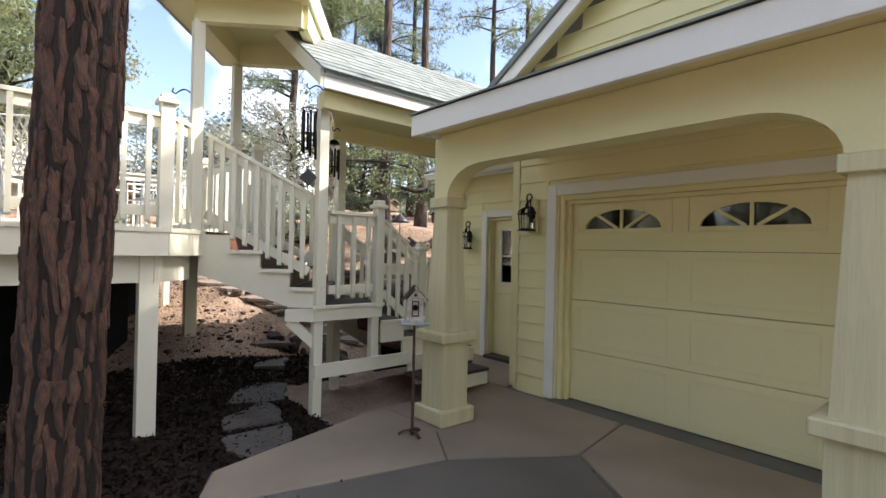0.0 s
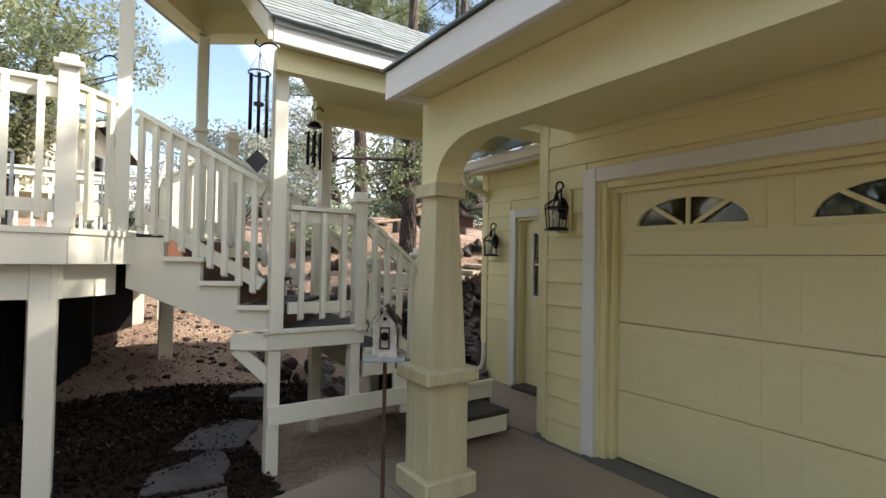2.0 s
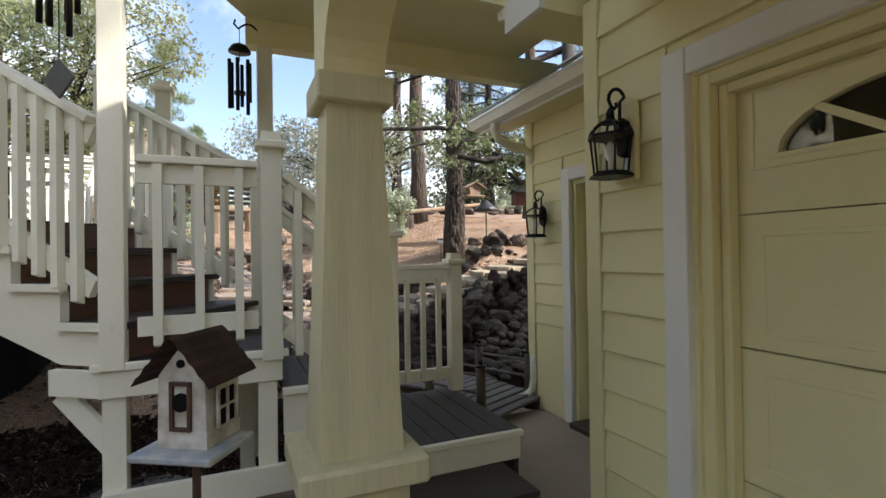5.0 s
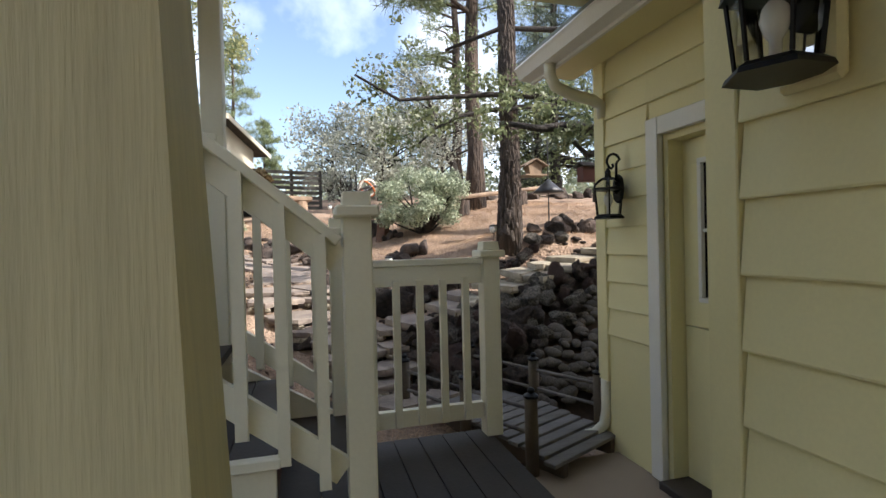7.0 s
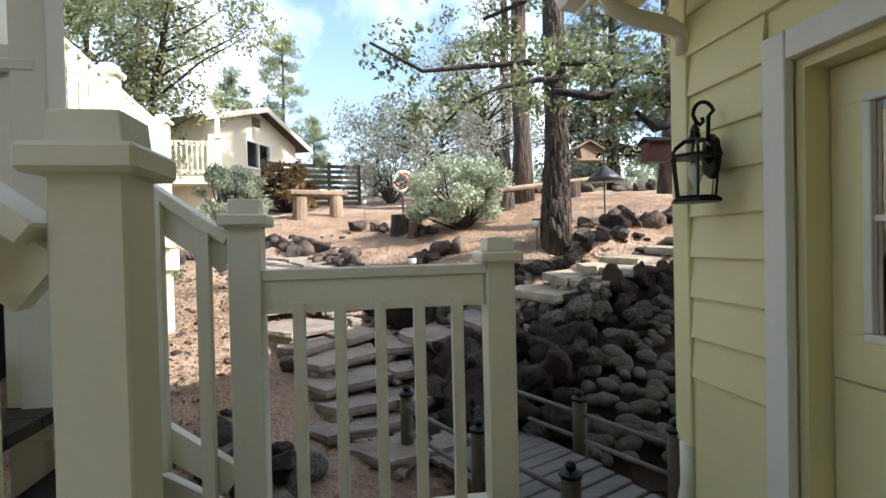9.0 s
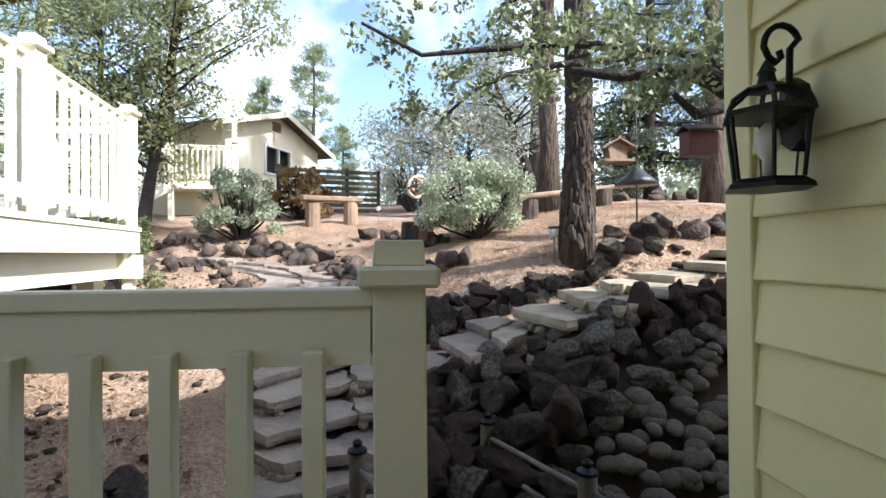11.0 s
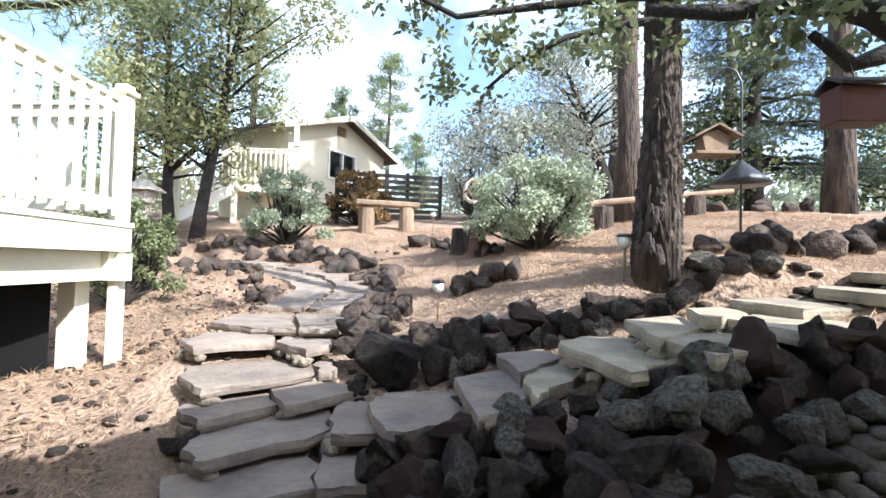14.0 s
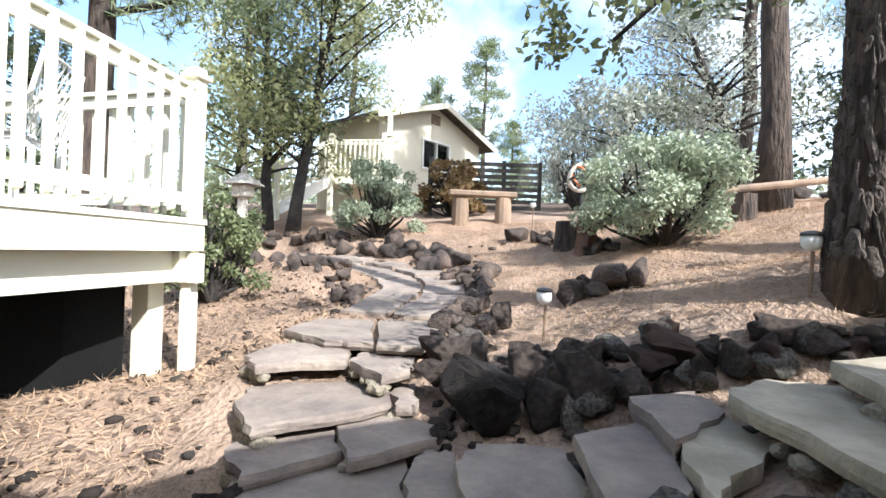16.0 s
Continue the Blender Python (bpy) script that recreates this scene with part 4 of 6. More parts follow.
def patio_chair(x, y, turn):
    c = thing("patio_chair", "white metal patio chair with a lattice back", "chair", (x, y, DECK_Z), "patio chairs")
    m = Matrix.Translation((x, y, DECK_Z)) @ pose(0, 0, 0, 0, 0, turn)

    def put(name, bm):
        bmesh.ops.transform(bm, matrix=m, verts=bm.verts)
        part(name, bm, WHITE, c)
    for sx in (-0.25, 0.25):
        put("leg", tube(B(), [(sx, -0.24, 0), (sx, -0.24, 0.42)], [0.014, 0.014], 6))
        put("leg", tube(B(), [(sx, 0.22, 0), (sx, 0.24, 0.42)], [0.014, 0.014], 6))
        put("arm", tube(B(), [(sx, -0.24, 0.43), (sx, -0.24, 0.64), (sx, 0.27, 0.66)], [0.014] * 3, 6))
    put("back_frame", tube(B(), [(-0.25, 0.24, 0.42), (-0.25, 0.36, 0.92), (0.25, 0.36, 0.92), (0.25, 0.24, 0.42)], [0.014] * 4, 6))
    bm, bs = B(), B()
    for i in range(9):
        q = -0.25 + 0.0625 * i
        beam(bm, (q, 0.245, 0.44), (max(-0.25, min(0.25, q + 0.2)), 0.355, 0.91), 0.012, 0.004, (0, 1, 0))
        beam(bm, (q, 0.249, 0.44), (max(-0.25, min(0.25, q - 0.2)), 0.359, 0.91), 0.012, 0.004, (0, 1, 0))
        beam(bs, (q * 0.98, -0.24, 0.425), (q * 0.98, 0.24, 0.425), 0.03, 0.008)
    put("back_lattice", bm)
    put("seat", bs)


for x, y, a in ((0.15, 5.75, 150), (-0.75, 6.2, 210), (1.25, 7.3, -80), (1.2, 8.4, -60)):
    patio_chair(x, y, a)

# ---- roofs over the stairs ----
bm = B()
P1 = Vector((1.215, 5.13, 0))
hr = [P1 - DUP * 1.05 - NB * 0.30, P1 + DUP * 0.42 - NB * 0.30, P1 + DUP * 0.42 + NB * 1.75, P1 - DUP * 1.05 + NB * 1.75]
hr2 = [(v.x, v.y) for v in hr]
struct("ceiling_entry", prism(B(), hr2, "z", 3.93, 3.96), YELLOW, "yellow painted entry roof soffit")
bm = B()
for p, q in zip(hr, hr[1:] + hr[:1]):
    beam(bm, p + Vector((0, 0, 4.05)), q + Vector((0, 0, 4.05)), 0.04, 0.24)
struct("trim_entry_fascia", bm, WHITE, "white painted entry roof fascia")
bm = B()
inner = [P1 - DUP * 0.98, P1 + DUP * 0.0, P1 + NB * 1.06, P1 - DUP * 0.98 + NB * 1.06]
for p, q in zip(inner, inner[1:] + inner[:1]):
    beam(bm, p + Vector((0, 0, 3.815)), q + Vector((0, 0, 3.815)), 0.10, 0.228)
struct("beam_entry", bm, YELLOW, "yellow painted entry roof beams")
mid = sum(hr, Vector()) / 4
bm = B()
lo = [bm.verts.new(p * 1.0 + (p - mid) * 0.04 + Vector((0, 0, 4.175))) for p in hr]
topv = bm.verts.new(mid + Vector((0, 0, 4.9)))
bm.faces.new(lo[::-1])
for k in range(4):
    bm.faces.new((lo[k], lo[(k + 1) % 4], topv))
bmesh.ops.recalc_face_normals(bm, faces=bm.faces)
struct("roof_entry", bm, SHINGLE, "grey shingled entry roof")

# breezeway roof
EY, EZ, SL, RX0, RX1 = 4.2, 3.235, 0.72, 2.07, 6.6
roof_b = struct("roof_breezeway", prism(B(), [(EY - 0.03, EZ - 0.02), (5.45, EZ - 0.02 + SL * 1.25), (5.45, EZ - 0.07 + SL * 1.25), (EY - 0.03, EZ - 0.06)], "x", RX0, RX1), SHINGLE, "weathered grey-green shingled breezeway roof")
struct("trim_breezeway_fascia", box(B(), RX0, 4.4, EY - 0.005, EY + 0.022, EZ - 0.18, EZ - 0.044, 0.003), WHITE, "white painted breezeway fascia")
struct("trim_breezeway_rake", prism(B(), [(EY, EZ - 0.17), (5.45, EZ - 0.17 + SL * 1.25), (5.45, EZ + SL * 1.25), (EY, EZ - 0.0)], "x", RX0 - 0.035, RX0 - 0.002), CREAM, "cream painted rake board")
tagged(struct("ceiling_breezeway", prism(B(), [(RX0 + 0.03, EY + 0.032), (4.9, EY + 0.032), (4.9, 5.46), (2.85, 5.46)], "z", EZ - 0.16, EZ - 0.13), YELLOW), "yellow painted breezeway soffit")
bm = B()
beam(bm, (2.80, 5.42, 3.0), (5.35, 5.42, 3.0), 0.12, 0.22)
beam(bm, (2.13, 4.35, 2.985), (4.3, 4.35, 2.985), 0.09, 0.16)
struct("beam_breezeway", bm, YELLOW, "yellow painted breezeway beams")
sl_len = math.hypot(1, SL)
rowh = 0.135
shing = [mesh_of(prism(B(), [(0, -0.004), (0, 0.012), (rowh * 1.5, 0.004), (rowh * 1.5, -0.004)], "x", 0, w), "shingle", SHINGLE) for w in (0.14, 0.2, 0.27, 0.33)]
random.seed(4)
for r in range(11):
    x = RX0 - 0.02 - random.uniform(0, 0.2)
    while x < 5.6:
        k = random.randrange(4)
        w = (0.14, 0.2, 0.27, 0.33)[k]
        s = r * rowh
        m = Matrix.Translation((max(x, RX0 - 0.03), EY - 0.05 + s / sl_len, EZ - 0.02 + s * SL / sl_len - 0.005 + random.uniform(0, 0.004))) @ pose(0, 0, 0, math.degrees(math.atan(SL)))
        piece("shingle", shing[k], roof_b, m)
        x += w + 0.006
# ---- trees and plants ----
def leaf_mesh(name, centres, radii, n, size, material, seed=1, flat=0.8, shell=0.35, long=1.7):
    """Many small pointed leaves gathered round clump centres."""
    rg = np.random.default_rng(seed)
    c, r = np.asarray(centres, float), np.asarray(radii, float)
    w = r ** 2 / np.sum(r ** 2)
    k = rg.choice(len(c), n, p=w)
    d = rg.normal(size=(n, 3))
    d /= np.linalg.norm(d, axis=1)[:, None]
    rad = (shell + (1 - shell) * rg.random(n) ** 0.6)[:, None]
    p = c[k] + d * rad * r[k][:, None] * np.array([1, 1, flat])
    a = rg.normal(size=(n, 3))
    a /= np.linalg.norm(a, axis=1)[:, None]
    b = np.cross(a, rg.normal(size=(n, 3)))
    b /= np.linalg.norm(b, axis=1)[:, None]
    s = size * (0.6 + 0.8 * rg.random(n))[:, None]
    v = np.stack([p - a * s * long * 0.5, p + b * s * 0.45 + a * s * 0.1, p + a * s * long * 0.5, p - b * s * 0.45 + a * s * 0.1], 1).reshape(-1, 3)
    f = np.arange(4 * n).reshape(n, 4)
    return raw_mesh(name, v, f, material)


def needle_mesh(name, centres, radii, n, size, material, seed=1, spikes=7, flat=0.7, width=0.05):
    """Tufts of thin needles round clump centres."""
    rg = np.random.default_rng(seed)
    c, r = np.asarray(centres, float), np.asarray(radii, float)
    k = rg.choice(len(c), n, p=r ** 2 / np.sum(r ** 2))
    d = rg.normal(size=(n, 3))
    d /= np.linalg.norm(d, axis=1)[:, None]
    p = c[k] + d * (rg.random(n) ** 0.45)[:, None] * r[k][:, None] * np.array([1, 1, flat])
    p = np.repeat(p, spikes, 0)
    m = len(p)
    a = rg.normal(size=(m, 3)) + np.array([0, 0, 0.25])
    a /= np.linalg.norm(a, axis=1)[:, None]
    b = np.cross(a, rg.normal(size=(m, 3)))
    b /= np.linalg.norm(b, axis=1)[:, None]
    s = size * (0.6 + 0.7 * rg.random(m))[:, None]
    v = np.stack([p - b * s * width, p + b * s * width, p + a * s], 1).reshape(-1, 3)
    return raw_mesh(name, v, np.arange(3 * m).reshape(m, 3), material)


def add_mesh(name, me, parent, label=""):
    ob = new(name, me)
    ob.parent = parent
    ob.matrix_parent_inverse = parent.matrix_basis.inverted()
    return tagged(ob, label)


def plate_kinds(material):
    """A set of ragged bark plates that share their meshes."""
    kinds = []
    for q in range(24):
        bm = B()
        n = 13
        w, hh = random.uniform(0.55, 1.2), random.uniform(0.6, 1.5)
        skew = random.uniform(-0.35, 0.35)
        rim = [(math.copysign(abs(math.cos(a)) ** 0.6, math.cos(a)) * w * random.uniform(0.55, 1.15) + skew * math.sin(a), math.copysign(abs(math.sin(a)) ** 0.7, math.sin(a)) * hh * random.uniform(0.7, 1.15)) for a in np.linspace(0, 2 * math.pi, n, endpoint=False)]
        lo = [bm.verts.new((-0.02, a * 0.031, b * 0.10)) for a, b in rim]
        mi = [bm.verts.new((random.uniform(-0.002, 0.012), a * 0.029, b * 0.097)) for a, b in rim]
        hi = [bm.verts.new((random.uniform(0.008, 0.022), a * 0.019, b * 0.075)) for a, b in rim]
        for r0, r1 in ((lo, mi), (mi, hi)):
            for k in range(n):
                bm.faces.new((r0[k], r0[(k + 1) % n], r1[(k + 1) % n], r1[k]))
        c = bm.verts.new((random.uniform(0.010, 0.022), 0, 0))
        for k in range(n):
            bm.faces.new((hi[k], hi[(k + 1) % n], c))
        kinds.append(mesh_of(bm, "bark_plate", material))
    return kinds


def tree(name, label, x, y, height, radius, crown_from, spread, kind, bark, leaf, leaves, size, seed, lean=(0, 0), clumps=26, group="", z=None, plates=False):
    """A trunk that tapers, limbs off it, and a crown of clumps at the limbs' ends."""
    random.seed(seed)
    z0 = gz(x, y) if z is None else z
    t = thing(name, label, "tree", (x, y, z0), group)
    lx, ly = lean
    n = 9
    line = [Vector((x + lx * (i / n) ** 1.3 + random.uniform(-1, 1) * 0.03 * (i > 0) * radius * 8, y + ly * (i / n) ** 1.3 + random.uniform(-1, 1) * 0.03 * (i > 0) * radius * 8, z0 - 0.2 + (height + 0.2) * i / n)) for i in range(n + 1)]
    rad = [radius * (1.35 if i == 0 else 1.0 - 0.82 * i / n) for i in range(n + 1)]
    bm = tube(B(), line, rad, 12, 0.07)
    centres, radii = [], []
    for i in range(clumps):
        u = crown_from + (0.98 - crown_from) * (i + random.random()) / clumps
        j = min(int(u * n), n - 1)
        base = line[j].lerp(line[j + 1], u * n - j)
        ang = random.uniform(0, 2 * math.pi)
        if kind == "pine":
            reach = spread * (1.05 - 0.75 * (u - crown_from) / (1 - crown_from)) * random.uniform(0.4, 1.0)
            rise_ = reach * random.uniform(-0.12, 0.3)
        elif kind == "spruce":
            reach = spread * (1.02 - (u - crown_from) / (1 - crown_from)) * random.uniform(0.75, 1.0)
            rise_ = -reach * random.uniform(0.05, 0.25)
        else:
            reach = spread * random.uniform(0.25, 1.0) * math.sqrt(max(0.15, 1 - (2 * (u - crown_from) / (1 - crown_from) - 0.85) ** 2))
            rise_ = reach * random.uniform(0.1, 0.7)
        tip = base + Vector((math.cos(ang) * reach, math.sin(ang) * reach, rise_))
        midp = base.lerp(tip, 0.5) + Vector((0, 0, random.uniform(-0.05, 0.12) * reach))
        r0 = max(0.012, radius * (1 - 0.8 * u) * 0.42)
        tube(bm, [base, midp, tip], [r0, r0 * 0.6, r0 * 0.2], 5)
        if kind == "spruce":
            for q in (0.45, 0.75, 1.0):
                centres.append(base.lerp(tip, q)), radii.append(0.16 * spread + 0.1 * reach)
        else:
            centres.append(tip), radii.append(spread * random.uniform(0.20, 0.36))
            if random.random() < 0.6:
                centres.append(midp), radii.append(spread * random.uniform(0.14, 0.24))
    tr = part("trunk", bm, bark, t, "", True)
    if plates:
        kinds = plate_kinds(BARKPLATE)
        cols = 17
        for i in range(cols):
            a = 2 * math.pi * (i + 0.5) / cols
            if math.sin(a + 0.3) > 0.45:
                continue
            zz = random.uniform(0.1, 0.3)
            while zz < 4.2:
                u = (zz + 0.2) / (height + 0.2) * n
                j = int(u)
                c, rr = line[j].lerp(line[j + 1], u - j), rad[j] + (rad[j + 1] - rad[j]) * (u - j)
                aa, sc = a + random.uniform(-0.1, 0.1), random.uniform(0.7, 1.3)
                m = Matrix.Translation((c.x + math.cos(aa) * rr * 0.97, c.y + math.sin(aa) * rr * 0.97, c.z)) @ pose(0, 0, 0, random.uniform(-12, 12), 0, math.degrees(aa)) @ Matrix.Diagonal((random.uniform(0.6, 1.2), random.uniform(0.8, 1.4) * rr / 0.19, sc, 1))
                piece("bark_plate", random.choice(kinds), tr, m)
                zz += 0.17 * sc
    if kind == "oak":
        me = leaf_mesh("crown", centres, radii, leaves, size, leaf, seed)
    else:
        me = needle_mesh("crown", centres, radii, leaves, size, leaf, seed, 7, 0.35 if kind == "spruce" else 0.62)
    add_mesh("crown", me, t)
    return t


# pine beside the driveway, with thick bark plates
def bark_pine(x, y, r, h, seed):
    random.seed(seed)
    z0 = gz(x, y) - 0.2
    t = thing("pine_tree", "large ponderosa pine trunk with thick rust-brown bark plates", "tree", (x, y, z0))
    lx, ly = 0.032, -0.028

    def girth(z):
        return r * (1.16 - 0.32 * min(z, 0.5) - 0.012 * z)
    core = tube(B(), [(x + lx * z, y + ly * z, z0 + z) for z in np.linspace(0, h, 30)], [girth(z) * 0.95 for z in np.linspace(0, h, 30)], 36, 0.035)
    trunk = part("trunk", core, BARKGAP, t, "", True)
    kinds = plate_kinds(BARK)
    cols = 17
    for i in range(cols):
        a = 2 * math.pi * (i + 0.5) / cols
        if math.cos(a + 1.3) < -0.35:
            continue
        z = random.uniform(0, 0.25)
        while z < 3.7:
            aa = a + random.uniform(-0.09, 0.09)
            rr = girth(z) * random.uniform(0.93, 0.99)
            s = random.uniform(0.7, 1.35)
            m = Matrix.Translation((x + lx * z + math.cos(aa) * rr, y + ly * z + math.sin(aa) * rr, z0 + z)) @ pose(0, 0, 0, random.uniform(-7, 7), random.uniform(-3, 3), math.degrees(aa)) @ Matrix.Diagonal((random.uniform(0.4, 0.8), random.uniform(0.8, 1.35), s * 1.25, 1))
            piece("bark_plate", random.choice(kinds), trunk, m)
            z += 0.165 * s * random.uniform(0.8, 1.05)


bark_pine(0.13, 3.72, 0.225, 9.0, 5)

# garden trees
# Pine out of view, added where its shadow falls on the deck.
tree("pine_tree", "unseen tall pine added behind the garage to shade the deck", 9.7, -3.5, 16.0, 0.26, 0.35, 2.7, "pine", BARKGREY, LEAF_PINE, 11000, 0.24, 22, (0.2, 0), 46)
tree("pine_tree", "tall pine with furrowed dark bark on the bank", 6.22, 9.5, 12.5, 0.15, 0.62, 2.6, "pine", BARKGREY, LEAF_PINE, 5000, 0.20, 11, (0.35, 0.3), 26, plates=True)
tree("pine_tree", "tall pine with dark bark further up the hill", 7.7, 15.2, 15, 0.24, 0.34, 2.6, "pine", BARKGREY, LEAF_PINE, 6500, 0.22, 12, (0.2, 0), 34)
tree("pine_tree", "tall pine with pale grey bark behind the hanging box", 10.8, 14.0, 15, 0.2, 0.6, 2.4, "pine", BARKGREY, LEAF_PINE, 1600, 0.22, 23, (0.2, 0), 24)
tree("spruce_tree", "dark green spruce with drooping layered branches", 12.2, 19.0, 9.5, 0.2, 0.1, 3.0, "spruce", BARKDARK, LEAF_SPRUCE, 10000, 0.14, 13, (0, 0), 60)
tree("oak_tree", "live oak with grey-green leaves on the slope", -1.75, 15.4, 5.4, 0.13, 0.24, 2.1, "oak", BARKDARK, LEAF_OAK, 9000, 0.06, 14, (-0.4, 0.3), 30)
tree("oak_tree", "leaning live oak with leaves coloured pale for sunlight", -1.0, 15.2, 6.4, 0.14, 0.24, 2.4, "oak", BARKDARK, LEAF_OAK_SUNLIT, 9500, 0.06, 15, (1.0, 0.4), 32)
tree("pine_tree", "open pine standing behind the cottage", -1.1, 37.0, 10.9, 0.2, 0.3, 2.3, "pine", BARKGREY, LEAF_PINE, 2600, 0.3, 16, (0, 0), 34)
tree("pine_tree", "young pine standing behind the cottage", 0.7, 37.5, 5.6, 0.14, 0.2, 1.6, "pine", BARKGREY, LEAF_PINE, 1500, 0.28, 17, (0, 0), 26)
tree("pine_tree", "rounded pine beside the cottage roof", -4.4, 37.5, 8.6, 0.2, 0.2, 2.2, "pine", BARKGREY, LEAF_PINE, 2600, 0.3, 18, (0, 0), 26)
tree("oak_tree", "spreading silvery oak with a bent limb", 8.1, 17.4, 3.9, 0.17, 0.35, 2.3, "oak", BARKDARK, LEAF_GREY, 5500, 0.058, 19, (-1.3, 0.2), 34)
tree("pine_tree", "tall pine whose boughs hang over the deck", -4.2, 13.4, 13.0, 0.3, 0.34, 3.9, "pine", BARKGREY, LEAF_PINE, 9000, 0.24, 21, (0.5, 0), 40)
for i, (x, y, h, r, k) in enumerate(((9.5, 22.5, 15, 0.24, 0.35), (13.0, 20.5, 17, 0.2, 0.45), (15.5, 21.0, 18, 0.2, 0.4), (18.5, 18.0, 19, 0.22, 0.5), (20.0, 17.0, 18, 0.2, 0.45), (-9.0, 24.0, 13, 0.25, 0.3), (-7.0, 30.0, 12, 0.25, 0.25), (17.0, 30.0, 17, 0.25, 0.35))):
    tree("pine_tree", "tall slender pine in the woods behind the house", x, y, h, r, k, 2.7, "pine", BARKGREY, LEAF_PINE, 1900, 0.26, 40 + i, (0.2, 0.1), 30, "woodland pines")
for i, (x, y, h, sp, lf) in enumerate(((4.4, 25.5, 3.4, 2.4, LEAF_GREY), (11.6, 19.5, 3.2, 2.4, LEAF_OAK), (15.5, 18.5, 3.4, 2.6, LEAF_OAK), (7.2, 25.0, 4.0, 2.8, LEAF_OAK), (6.0, 21.0, 3.0, 2.2, LEAF_GREY), (-5.0, 18.5, 4.2, 2.2, LEAF_OAK_SUNLIT), (-8.5, 15.0, 4.6, 2.6, LEAF_OAK), (-12.0, 12.0, 5.0, 3.0, LEAF_OAK_SUNLIT), (18.5, 16.0, 3.6, 2.6, LEAF_OAK), (10.0, 27.0, 4.0, 3.0, LEAF_GREY))):
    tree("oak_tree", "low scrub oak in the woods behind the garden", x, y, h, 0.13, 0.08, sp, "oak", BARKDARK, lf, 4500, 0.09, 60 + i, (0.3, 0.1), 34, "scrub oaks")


def far_woods():
    rg = np.random.default_rng(7)
    c, r = [], []
    for i in range(520):
        a = rg.uniform(-math.pi * 0.75, math.pi * 0.95)
        d = rg.uniform(32, 75)
        x, y = 4 + math.cos(math.pi / 2 + a) * d, 6 + math.sin(math.pi / 2 + a) * d
        z = gz(x, y)
        for k in range(2):
            c.append((x + rg.normal() * 0.8, y + rg.normal() * 0.8, z + rg.uniform(0.3, 1.9) + 0.8 * k)), r.append(rg.uniform(1.3, 2.6))
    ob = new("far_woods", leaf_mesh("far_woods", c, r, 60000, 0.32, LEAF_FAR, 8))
    tagged(ob, "pale grey-green woods on the far slopes", "woods", "", "stuff")


far_woods()


def unseen_woods():
    """Unseen woods added on the street side, behind the walker, to dim skylight and reflections."""
    rg = np.random.default_rng(17)
    c, r = [], []
    for i in range(240):
        x, y = (rg.uniform(-32, -15), rg.uniform(-22, 9)) if i % 2 else (rg.uniform(-20, 3), rg.uniform(-34, -17))
        c.append((x, y, gz(x, y) + rg.uniform(0.5, 13))), r.append(rg.uniform(1.8, 3.4))
    ob = new("unseen_woods", leaf_mesh("unseen_woods", c, r, 36000, 0.55, LEAF_FAR, 18))
    tagged(ob, "unseen woods added across the driveway to dim skylight and reflections", "woods", "", "stuff")


unseen_woods()


def overhang():
    """The live oak behind the house, whose limb reaches out over the bank."""
    t = thing("oak_tree", "dark live oak whose crooked limb reaches over the bank", "tree", (9.2, 9.9, gz(9.2, 9.9)))
    g = gz(9.2, 9.9)
    bm = B()
    tube(bm, [(9.2, 9.9, g - 0.2), (9.15, 9.9, g + 1.2), (9.0, 9.8, g + 2.2), (9.1, 10.0, g + 4.5)], [0.3, 0.24, 0.2, 0.1], 10, 0.08)
    limbs = [(0.13, [(9.0, 9.8, g + 1.3), (8.2, 8.8, 2.8), (7.5, 8.2, 2.68), (7.0, 8.1, 2.66), (6.82, 8.1, 2.78), (6.62, 8.1, 2.84), (6.36, 8.1, 2.84), (6.07, 8.1, 2.79), (5.7, 8.2, 2.86)]),
             (0.075, [(7.3, 8.1, 2.64), (6.93, 8.0, 2.57), (6.77, 8.0, 2.52), (6.62, 8.0, 2.47), (6.43, 8.0, 2.63)]),
             (0.06, [(8.2, 8.8, 2.8), (7.4, 9.1, 3.4), (6.62, 9.3, 3.56), (5.92, 9.3, 3.55), (5.16, 9.3, 3.47), (4.59, 9.3, 3.4), (4.0, 9.3, 3.7)]),
             (0.04, [(6.9, 9.25, 3.45), (5.92, 9.3, 3.33), (5.45, 9.3, 3.23), (5.07, 9.3, 3.03), (4.84, 9.3, 2.82)]),
             (0.08, [(9.1, 10.0, g + 4.0), (8.0, 10.6, 5.2), (6.8, 11.0, 5.3), (5.8, 11.2, 4.9)])]
    for r0, l in limbs:
        n = len(l)
        tube(bm, l, [r0 * (1 - 0.85 * i / n) for i in range(n)], 8, 0.1)
    part("trunk", bm, BARKDARK, t, "", True)
    rg = np.random.default_rng(3)
    c, r = [], []
    for r0, l in limbs:
        for a, b in zip(l[2:], l[3:] + l[-1:]):
            for k in range(6):
                q = np.array(a) + (np.array(b) - np.array(a)) * rg.random() + rg.normal(size=3) * (0.28, 0.28, 0.2)
                if r0 != 0.075:
                    c.append(q + (0, 0, 0.1)), r.append(rg.uniform(0.08, 0.22))
    for x, y, z in ((5.4, 9.4, 3.65), (5.9, 9.5, 3.7), (6.4, 9.2, 3.75), (6.9, 8.9, 3.6), (7.3, 8.6, 3.5), (7.7, 8.8, 3.3), (6.3, 8.6, 3.4), (7.1, 8.3, 3.2), (8.2, 10.2, 4.6), (9.3, 11.0, 3.4), (8.6, 9.4, 2.6), (8.4, 9.2, 3.6)):
        c.append((x, y, z)), r.append(0.32)
